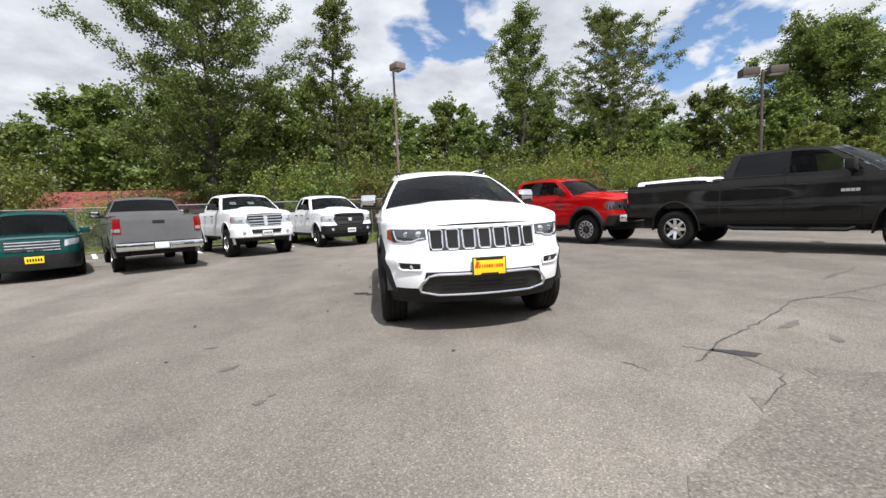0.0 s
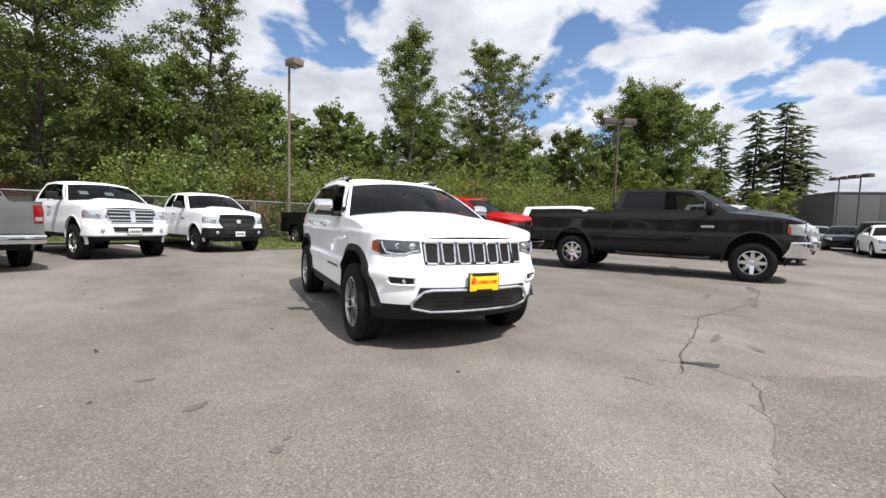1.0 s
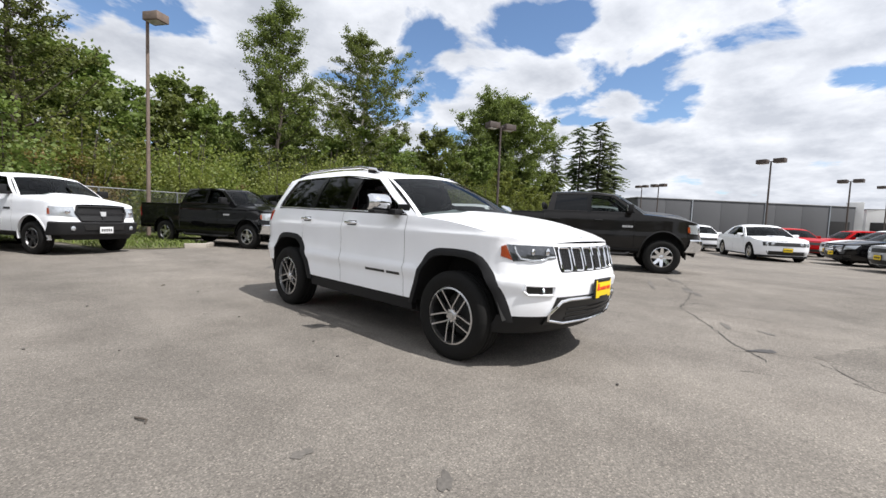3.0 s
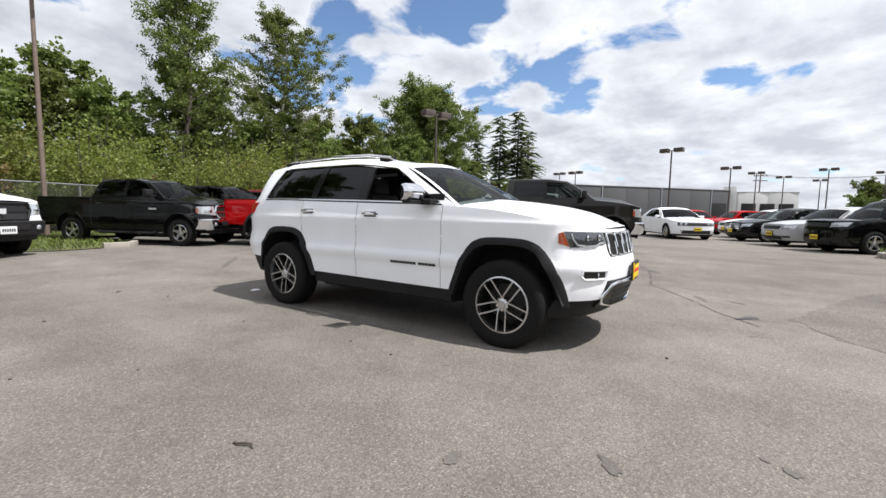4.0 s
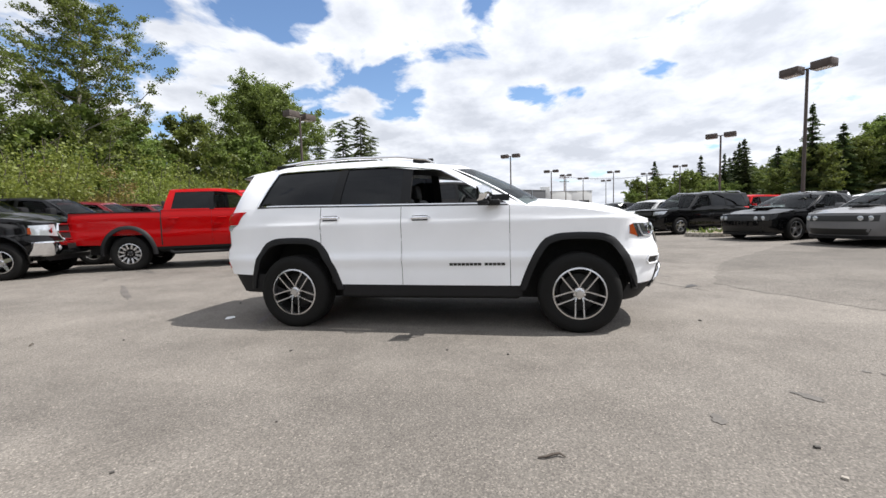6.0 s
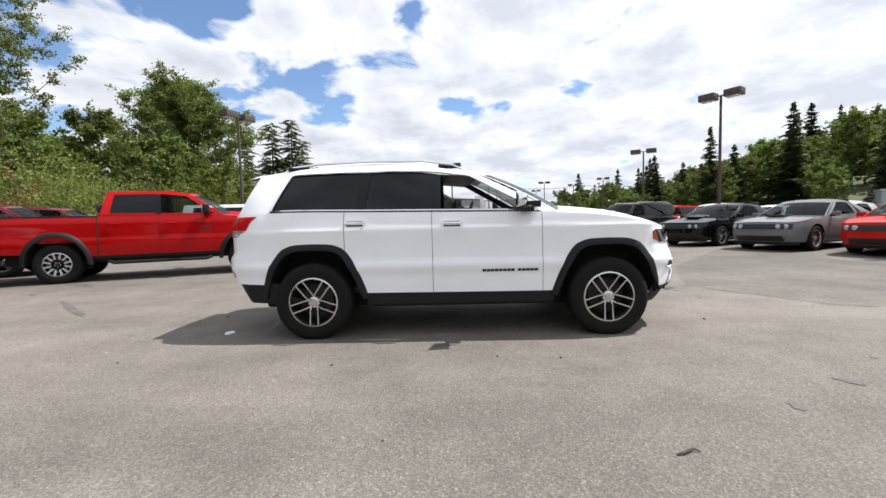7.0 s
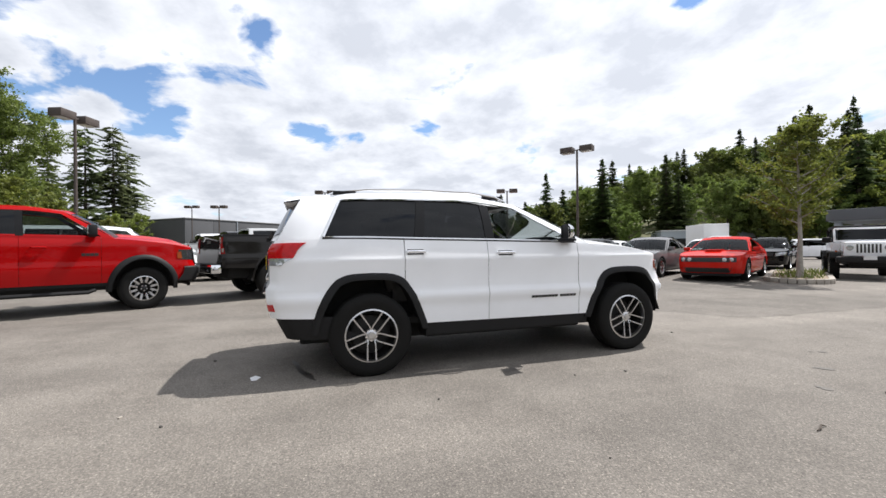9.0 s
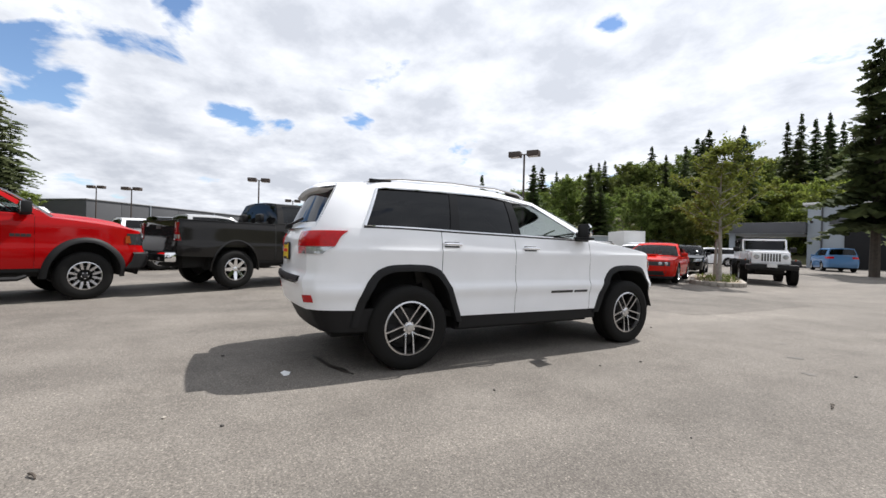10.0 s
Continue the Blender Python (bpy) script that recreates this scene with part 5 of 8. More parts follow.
    part("bumper_intake", b.end_patch([(-0.42, 0.60 + d), (0.42, 0.60 + d), (0.46, 0.72 + d), (-0.46, 0.72 + d)], False, 0.062, 0.03, 14, 3), INK_BLACK, car)
    for sg in (1, -1):
        p, _ = b.end(np.array([0.66]), np.array([0.64 + d]), False, 0.06)
        part("fog_lamp", Geo().lathe([(0.001, 0.012), (0.04, 0.010), (0.052, 0.0)], 16, "x", (p[0][0], sg * 0.66, 0.64 + d)), LAMP_GLASS, car)
    part("front_valance", b.end_patch([(-we * 0.8, 0.36 + d), (we * 0.8, 0.36 + d), (we * 0.92, 0.49 + d), (-we * 0.92, 0.49 + d)], False, -0.02, 0.05, 16, 3), CLADDING, car)
    if plate:
        plate_on_end(car, b, 0.60 + d, False, INK_BLACK, plate, INK_BLACK, 0.0, 0.305, 0.155, 0.08)
    # rear: lamps, handle, bumper
    for sg in (1, -1):
        g = b.end_patch([(wide * 0.80, 0.93 + d), (wide * 0.972, 0.93 + d), (wide * 0.940, 1.30 + d), (wide * 0.80, 1.30 + d)], True, 0.012, 0.05, 10, 4, 0.006)
        lamp = part("tail_lamp", g if sg > 0 else g.mirrored(), TAIL_DEEP, car, "deep red tail lamp")
        g = b.end_patch([(wide * 0.82, 0.97 + d), (wide * 0.96, 0.97 + d), (wide * 0.96, 1.05 + d), (wide * 0.82, 1.05 + d)], True, 0.020, 0.02, 6, 2)
        part("reverse_lens", g if sg > 0 else g.mirrored(), LAMP_GLASS, lamp)
    part("tailgate_handle", b.end_patch([(-0.13, 1.17 + d), (0.13, 1.17 + d), (0.13, 1.24 + d), (-0.13, 1.24 + d)], True, 0.012, 0.03, 4, 2), INK_BLACK, car)
    rb = part("rear_bumper", Geo().box((r - 0.10, 0, 0.60 + d), (0.22, wide * 1.90, 0.20), 0.045), bumper, car, "rear step bumper")
    part("bumper_pad", Geo().box((r - 0.10, 0, 0.704 + d), (0.19, wide * 1.75, 0.012), 0.004), CLADDING, rb)
    x = r - 0.215
    f2 = part("plate_frame", Geo().box((x, 0, 0.61 + d), (0.014, 0.34, 0.19), 0.004), INK_BLACK, car)
    part("plate", Geo().box((x - 0.005, 0, 0.61 + d), (0.012, 0.305, 0.155), 0.003), rear_plate, f2)
    # mirrors, handles, badge, aerial, roof lamps
    mirrors(car, b, hf - 0.80, 1.50 + d, CLADDING, (0.14, 0.25, 0.20), 0.18)
    for xx in ((hf - 1.51,) + ((back + 0.28,) if spec["gaps"] else ())):
        handle(car, b, xx, 1.19 + d, coat if coat is RED else CLADDING)
    if badge:
        bars_on_side(car, b, hf - 0.70, 1.03 + d, [0.055, 0.055, 0.055, 0.055], 0.05, SILVER_LIGHT if coat not in (RED, WHITE) else INK_BLACK, 0.008)
    if trim_rail:
        for sg in (1, -1):
            part("side_step", Geo().tube([(hf - 0.75, sg * (wide - 0.06), 0.40 + d), (hf - 0.85, sg * (wide - 0.02), 0.36 + d), (back + 0.25, sg * (wide - 0.02), 0.36 + d), (back + 0.15, sg * (wide - 0.06), 0.40 + d)], 0.036, 8), CLADDING, car)
    if sticker:
        for y in (-0.48, 0.10):
            part("window_sticker", Geo().box((hf - 0.74, y, 1.60 + d), (0.004, 0.20, 0.15), 0, Matrix.Rotation(-0.95, 4, "Y")), PAPER, car)
    place(tagged(car, label, "pickup truck"), *at, heading, z)
    car.matrix_world = car.matrix_world @ Matrix.Diagonal((size, size, size, 1))
    return car


build_pickup("pickup_truck", DARK_GREY, pickup_spec(3.79, 0.42, 2.85, 0.08, dark_wheel=False, spoke_mat=CHROME, spokes=8), "dark grey crew-cab pickup truck with chrome bumper and wheels", (7.66, 1.38), -64.0, CHROME, "bars")
build_pickup("pickup_truck", RED, pickup_spec(3.556, 0.415, 2.85, 0.03, front_over=0.90, wheel="claw", spokes=6, lip=True, lugs=False), "bright red crew-cab pickup truck with black flares and grille", (5.09, 7.07), -63.6, CLADDING, "rebel", None, CLADDING, lamp_mat=LAMP_DARK)
build_pickup("pickup_truck", BLACK, pickup_spec(3.556, 0.395, 2.85, 0.0, dark_wheel=False, spoke_mat=ALLOY, spokes=5), "black crew-cab pickup truck with chrome bumper beside grass", (2.04, 11.77), -66.0, CHROME, "cross")
build_pickup("pickup_truck", WHITE, pickup_spec(3.569, 0.39, 2.5, 0.0, dark_wheel=False, spoke_mat=STEEL_DARK, lip=False), "white work pickup truck with black bumper and grille", (-2.90, 11.46), -64, CLADDING, "black", PLATE_WHITE, None, True, False, size=0.98)
build_pickup("pickup_truck", WHITE, pickup_spec(3.57, 0.445, 2.75, 0.13, tyre_width=0.32, lugs=True, spoke_mat=ALLOY), "white lifted pickup truck with chrome grille and knobbly tyres", (-5.49, 9.45), -58, WHITE, "bars", PLATE_WHITE, None, False, False, PLATE_WHITE, True, size=0.95)
build_pickup("pickup_truck", SILVER, pickup_spec(3.53, 0.41, 2.5, 0.06, lugs=True), "silver-grey older pickup truck, tailgate towards the lot", (-7.43, 7.21), 122, CHROME, "bars", None, None, False, False, size=0.93)
# two more trucks half hidden behind the black and red ones
build_pickup("pickup_truck", BLACK, pickup_spec(3.556, 0.395, 2.85, 0.0, fine=False), "black pickup truck parked close beside another", (4.9, 12.9), -66, CHROME, "cross")
build_pickup("pickup_truck", MAROON, pickup_spec(3.556, 0.395, 2.85, 0.0, fine=False), "maroon pickup truck parked in a row", (7.6, 14.3), -66, CHROME, "cross")
build_pickup("pickup_truck", MAROON, pickup_spec(3.556, 0.395, 2.85, 0.0, fine=False), "dark maroon pickup truck behind a red one", (10.4, 15.2), -66, CHROME, "cross")
build_pickup("pickup_truck", SILVER_LIGHT, pickup_spec(3.556, 0.395, 2.85, 0.0, fine=False), "silver pickup truck in the row behind", (13.6, 3.4), -68, CHROME, "cross")
build_pickup("pickup_truck", BLACK, pickup_spec(3.556, 0.395, 2.85, 0.0, fine=False), "black pickup truck in the row behind", (16.6, 4.6), -68, CHROME, "cross")
build_pickup("pickup_truck", WHITE, pickup_spec(3.556, 0.395, 2.85, 0.0, fine=False), "white pickup truck in the row behind", (19.4, 6.2), -68, CHROME, "cross")

# ---- other cars ----


def car_spec(L, wb, H, wide, kind, fine=False, **more):
    hf, hr = wb / 2, -wb / 2
    over = L - wb
    f, r = hf + over * 0.45, hr - over * 0.55
    hw = wide / 2
    low = 0.22
    tall = kind in ("crossover", "wagon")
    zb = H * (0.63 if tall else 0.655)
    zn = H * (0.575 if tall else 0.545)
    s = dict(
        fine=fine, wb=wb, front=f, rear=r, R=0.345 if not tall else 0.355, rim=0.228 if not tall else 0.215, tyre_width=0.23, track=wide - 0.26, floor=0.18 if not tall else 0.22,
        plan=[(r, hw * 0.80), (r + 0.12, hw * 0.90), (hr, hw * 0.985), (0, hw), (hf, hw * 0.985), (f - 0.35, hw * 0.93), (f - 0.12, hw * 0.82), (f, hw * 0.66)],
        section=[(low, 0.95), (H * 0.30, 0.99), (H * 0.44, 1.0), (H * 0.56, 0.985), (zb, 0.94)],
        belt=[(r, zb * (1.04 if tall else 1.0)), (hr, zb * 1.03), (0, zb), (hf - 0.6, zb * 0.985), (hf, zb * 0.955), (f - 0.25, zn * 1.03), (f, zn)],
        crown=[(r, zb * (1.04 if tall else 1.03)), (hr, zb * 1.06), (hf - 0.7, zb * 1.03), (hf, zb * 1.0), (f - 0.25, zn * 1.075), (f, zn * 1.02)],
        nose=[(0.2, -0.06), (0.45, 0.03), (0.6, 0.03), (zn, -0.02)], tail=[(0.25, 0.06), (0.5, 0.0), (zb, 0.10 if tall else 0.04)],
        sill=[(r, 0.30), (hr, 0.26), (hf, 0.24), (f, 0.24)], arch=(0.40, 0.735 if not tall else 0.76),
        gaps=[-0.95, -0.15, hf - 0.55], panels=["body", "rear_door", "front_door", "body"], cowl=hf - 0.62, seat_x=0.05, bow=(0.08, 0.06), wheel="five", dark_wheel=False,
    )
    if kind == "coupe":
        s["gaps"], s["panels"] = [-0.75, hf - 0.60], ["body", "front_door", "body"]
        bx, tx, kinds, s["deck"] = [hf - 0.52, hf - 0.70, -0.72, -0.86, -1.15, -1.75], [0.05, -0.10, -0.60, -0.66, -0.75, -0.98], "pgptp", -1.62
    elif kind == "sedan":
        bx, tx, kinds, s["deck"] = [hf - 0.50, hf - 0.68, -0.12, -0.22, -1.10, -1.62], [0.20, 0.06, -0.14, -0.24, -0.78, -1.02], "pgktp", -1.50
    elif kind == "hatch":
        bx, tx, kinds = [hf - 0.42, hf - 0.60, -0.12, -0.22, -1.00, r + 0.12], [0.30, 0.15, -0.14, -0.24, -0.85, r + 0.55], "pgktp"
    else:
        bx, tx, kinds = [hf - 0.44, hf - 0.60, -0.12, -0.22, -0.92, -1.02, r + 0.45, r + 0.06], [0.36, 0.22, -0.12, -0.22, -0.88, -0.98, r + 0.62, r + 0.30], "pgktktp"
    top = H - 0.05
    s["house"] = dict(belt_x=bx, roof_x=tx, kinds=kinds, roof_z=[(tx[-1], top - (0.03 if tall else 0.05)), (-0.2, top), (tx[0], top - 0.05)], roof_w=[(tx[-1], hw * 0.66), (-0.2, hw * 0.72), (tx[0], hw * 0.70)],
                      screen=(0.20, 0.10, 0.02, 0.045), sash=(0.06, 0.86), rear_bow=(-0.14, -0.06))
    s.update(more)
    return s


def build_car(name, coat, spec, label, at, heading, face="slim", plate=PLATE_YELLOW, category="car", rails=False, lower=None, group="", z=None):
    car, b = start_car(name, spec, coat)
    zn = float(b.belt(b.xf))
    hw = float(b.W(0))
    wf = float(b.W(b.xf))
    fine_n = 12
    if face == "wide":
        part("grille", b.end_patch([(-hw * 0.80, zn - 0.19), (hw * 0.80, zn - 0.19), (hw * 0.80, zn - 0.045), (-hw * 0.80, zn - 0.045)], False, 0.006, 0.04, 20, 3), INK_BLACK, car)
        for sg in (1, -1):
            for k in (0.50, 0.68):
                p, _ = b.end(np.array([hw * k]), np.array([zn - 0.115]), False, 0.012)
                part("headlamp", Geo().lathe([(0.001, 0.012), (0.045, 0.010), (0.062, 0.0)], 16, "x", (p[0][0], sg * hw * k, zn - 0.115)), LAMP_GLASS, car)
        part("lower_intake", b.end_patch([(-hw * 0.62, 0.27), (hw * 0.62, 0.27), (hw * 0.70, 0.42), (-hw * 0.70, 0.42)], False, 0.006, 0.04, 16, 3), INK_BLACK, car)
        part("front_splitter", b.end_patch([(-hw * 0.85, 0.17), (hw * 0.85, 0.17), (hw * 0.88, 0.25), (-hw * 0.88, 0.25)], False, 0.02, 0.06, 18, 2), CLADDING, car)
        part("bonnet_scoop", Geo().box((b.hf - 0.05, 0, float(b.top(b.hf - 0.05)) + 0.015), (0.55, 0.46, 0.05), 0.02), CLADDING if coat is MID_GREY else coat, car)
    else:
        gw, gz = (0.42, 0.12) if face == "slim" else (0.50, 0.20)
        part("grille", b.end_patch([(-hw * gw, zn - 0.06 - gz), (hw * gw, zn - 0.06 - gz), (hw * (gw + 0.06), zn - 0.05), (-hw * (gw + 0.06), zn - 0.05)], False, 0.006, 0.04, 14, 3), INK_BLACK, car)
        if face == "chrome":
            for k in range(4):
                zz = zn - 0.06 - gz + k * gz / 3.2
                part("grille_bar", b.end_patch([(-hw * gw, zz), (hw * gw, zz), (hw * gw, zz + 0.018), (-hw * gw, zz + 0.018)], False, 0.012, 0.02, 12, 2), CHROME, car)
        for sg in (1, -1):
            g = b.end_patch([(hw * (gw + 0.08), zn - 0.19), (hw * 0.86, zn - 0.15), (hw * 0.90, zn - 0.02), (hw * (gw + 0.10), zn - 0.05)], False, 0.006, 0.04, fine_n, 4, 0.006)
            part("headlamp", g if sg > 0 else g.mirrored(), LAMP_GLASS, car)
            g = b.end_patch([(hw * 0.55, 0.33), (hw * 0.78, 0.34), (hw * 0.78, 0.41), (hw * 0.55, 0.40)], False, 0.006, 0.03, 6, 2)
            part("fog_lamp", g if sg > 0 else g.mirrored(), INK_BLACK, car)
        part("lower_intake", b.end_patch([(-hw * 0.50, 0.26), (hw * 0.50, 0.26), (hw * 0.54, 0.40), (-hw * 0.54, 0.40)], False, 0.006, 0.04, 14, 3), INK_BLACK, car)
    if lower:
        for rear in (False, True):
            zt = 0.58
            part("lower_bumper", b.end_patch([(-hw * 0.93, 0.26), (hw * 0.93, 0.26), (hw * 0.93, zt), (-hw * 0.93, zt)], rear, 0.012, 0.05, 24, 3), lower, car, "grey plastic bumper")
        skirt(car, b, b.hr + 0.42, b.hf - 0.42, 0.42, 0.22, -0.008, lower)
        flare(car, b, lower, 0.05, 0.015)
    skirt(car, b, b.hr + 0.40, b.hf - 0.40, 0.27, 0.19, 0.02, CLADDING)
    if plate:
        plate_on_end(car, b, 0.47, False, INK_BLACK, plate, INK_BLACK, 0.0, 0.305, 0.145, 0.03)
    zb = float(b.belt(b.xr))
    for sg in (1, -1):
        g = b.end_patch([(hw * 0.50, zb - 0.20), (hw * 0.92, zb - 0.20), (hw * 0.92, zb - 0.06), (hw * 0.50, zb - 0.06)], True, 0.008, 0.04, fine_n, 3, 0.005)
        part("tail_lamp", g if sg > 0 else g.mirrored(), TAIL_RED, car)
    mirrors(car, b, b.hf - 0.78, float(b.belt(b.hf - 0.8)) + 0.06, coat, (0.10, 0.20, 0.13), 0.12)
    for xx in (-0.02, -0.80) if spec["fine"] else ():
        handle(car, b, xx, float(b.belt(xx)) - 0.10, coat)
    if rails:
        tx = spec["house"]["roof_x"]
        zt = spec["house"]["roof_z"][1][1]
        for sg in (1, -1):
            yr = hw * 0.66
            part("roof_rail", Geo().tube([(tx[0] - 0.2, sg * yr, zt - 0.01), (tx[0] - 0.3, sg * yr, zt + 0.045), (tx[-1] + 0.4, sg * yr, zt + 0.045), (tx[-1] + 0.3, sg * yr, zt - 0.01)], 0.014, 6), CHROME if coat is BLACK else CLADDING, car)
    return place(tagged(car, label, category, group), *at, heading, z)


build_car("estate_car", TEAL, car_spec(4.45, 2.525, 1.60, 1.73, "wagon", True), "teal estate car with grey bumpers and yellow plate", (-9.4, 6.1), -57, "chrome", PLATE_YELLOW, "car", True, STEEL_DARK)
build_car("saloon_car", WHITE, car_spec(5.04, 3.05, 1.48, 1.90, "sedan", True), "white saloon car with slim black grille", (19.6, -1.35), 207.1, "wide")
build_car("saloon_car", WHITE, car_spec(4.7, 2.8, 1.46, 1.84, "sedan"), "white saloon car in the sales row", (22.7, -5.6), 119.1, "slim")
build_car("saloon_car", BLACK, car_spec(5.04, 3.05, 1.48, 1.90, "sedan"), "black saloon car with bright wheels in the sales row", (19.6, -5.95), 119.1, "chrome")
build_car("saloon_car", SILVER_LIGHT, car_spec(4.87, 2.74, 1.49, 1.87, "sedan"), "silver saloon car in the sales row", (16.7, -7.0), 118.1, "slim")
build_car("crossover_car", BLACK, car_spec(4.89, 2.89, 1.69, 1.83, "crossover", True), "black crossover car with roof rails", (14.48, -7.95), 117.1, "slim", PLATE_YELLOW, "car", True)
build_car("coupe_car", BLACK, car_spec(5.02, 2.95, 1.45, 1.92, "coupe", True), "black coupe car with wide grille", (10.55, -9.74), 116.1, "wide", None)
build_car("coupe_car", MID_GREY, car_spec(5.02, 2.95, 1.45, 1.92, "coupe", True), "grey coupe car with black bonnet scoop", (8.28, -10.86), 116.1, "wide", None)
build_car("coupe_car", ORANGE_RED, car_spec(5.02, 2.95, 1.45, 1.92, "coupe", True), "orange-red coupe car with wide black grille", (6.26, -12.27), 116.1, "wide", None)

build_car("crossover_car", WHITE, car_spec(4.9, 2.85, 1.90, 1.90, "crossover"), "white crossover car behind the grey pickup truck", (11.4, 7.9), -64, "slim", None)
build_car("saloon_car", BLUE, car_spec(4.7, 2.8, 1.62, 1.84, "sedan"), "blue saloon car behind a red pickup truck", (10.6, 13.6), -64, "slim", None)
build_car("hatchback_car", YELLOW, car_spec(4.25, 2.60, 1.50, 1.77, "hatch"), "yellow hatchback car in the row behind", (23.0, 7.7), -64, "slim", None)


def build_offroader(coat, at, heading, label):
    """A boxy off-road car with separate wings, slotted grille and round lamps."""
    car = empty("offroad_car")
    part("tub", Geo().box((-0.55, 0, 0.92), (2.5, 1.52, 0.62), 0.06), coat, car)
    part("bonnet", Geo().box((1.25, 0, 1.08), (1.25, 1.20, 0.34), 0.06, None, (0.97, 0.9)), coat, car)
    g = part("grille", Geo().box((1.88, 0, 1.0), (0.10, 1.20, 0.46), 0.04, None, (1, 0.96)), coat, car)
    for k in range(7):
        part("grille_slot", Geo().box((1.934, (k - 3) * 0.088, 1.02), (0.014, 0.046, 0.28), 0.005), INK_BLACK, g)
    for sg in (1, -1):
        part("headlamp", Geo().lathe([(0.001, 0.03), (0.07, 0.025), (0.092, 0.0)], 20, "x", (1.935, sg * 0.44, 1.05)), LAMP_GLASS, car)
        part("indicator", Geo().lathe([(0.001, 0.02), (0.03, 0.015), (0.036, 0.0)], 12, "x", (1.78, sg * 0.76, 0.93)), AMBER, car)
        for x in (1.21, -1.21):
            part("wing", Geo().box((x, sg * 0.78, 0.90), (1.05, 0.30, 0.07), 0.025), CLADDING, car)
            part("wing", Geo().box((x + 0.55, sg * 0.78, 0.80), (0.10, 0.30, 0.24), 0.025, Matrix.Rotation(-0.5, 4, "Y")), CLADDING, car)
            part("wing", Geo().box((x - 0.55, sg * 0.78, 0.78), (0.10, 0.30, 0.26), 0.025, Matrix.Rotation(0.5, 4, "Y")), CLADDING, car)
        part("door", Geo().box((0.12, sg * 0.755, 0.93), (1.0, 0.05, 0.62), 0.03), coat, car)
        part("mirror", Geo().box((0.52, sg * 0.92, 1.33), (0.10, 0.22, 0.18), 0.03), CLADDING, car)
        part("window_side", Geo().box((-0.72, sg * 0.69, 1.48), (1.9, 0.02, 0.40), 0.005, Matrix.Rotation(sg * 0.10, 4, "X")), TINT, car)
        for x in (0.62, 0.02, -0.75, -1.72):
            part("pillar", Geo().box((x - (0.12 if x > 0.5 else 0), sg * 0.70, 1.48), (0.09, 0.06, 0.50), 0.015, Matrix.Rotation(-0.28 if x > 0.5 else 0.0, 4, "Y")), coat if x > 0.5 else CLADDING, car)
    part("windscreen", Geo().box((0.52, 0, 1.50), (0.015, 1.22, 0.40), 0.004, Matrix.Rotation(-0.28, 4, "Y")), TINT, car)
    part("screen_frame", Geo().box((0.46, 0, 1.72), (0.09, 1.40, 0.07), 0.02), coat, car)
    part("screen_frame", Geo().box((0.60, 0, 1.28), (0.09, 1.44, 0.07), 0.02), coat, car)
    part("hard_top", Geo().box((-0.66, 0, 1.78), (2.25, 1.40, 0.10), 0.04), CLADDING, car)
    part("rear_panel", Geo().box((-1.78, 0, 1.25), (0.06, 1.40, 0.95), 0.03), coat, car)
    b = part("front_bumper", Geo().box((2.08, 0, 0.66), (0.22, 1.60, 0.20), 0.06), CLADDING, car)
    part("plate", Geo().box((2.195, 0, 0.72), (0.012, 0.305, 0.13), 0.003), PLATE_WHITE, b)
    part("chassis", Geo().box((0, 0, 0.52), (3.6, 0.9, 0.20), 0.04), DARK, car)
    part("axle", Geo().tube([(1.21, -0.7, 0.40), (1.21, 0.7, 0.40)], 0.06, 8), DARK, car)
    spec = dict(R=0.40, rim=0.215, tyre_width=0.26, fine=False, lugs=True, wheel="five", spokes=5)
    for x in (1.21, -1.21):
        make_wheel(car, spec, x, 0.78, True)
        make_wheel(car, spec, x, -0.78, False)
    return place(tagged(car, label, "car"), *at, heading)


build_offroader(WHITE, (4.74, -16.85), 123.1, "white boxy off-road car with black wings")

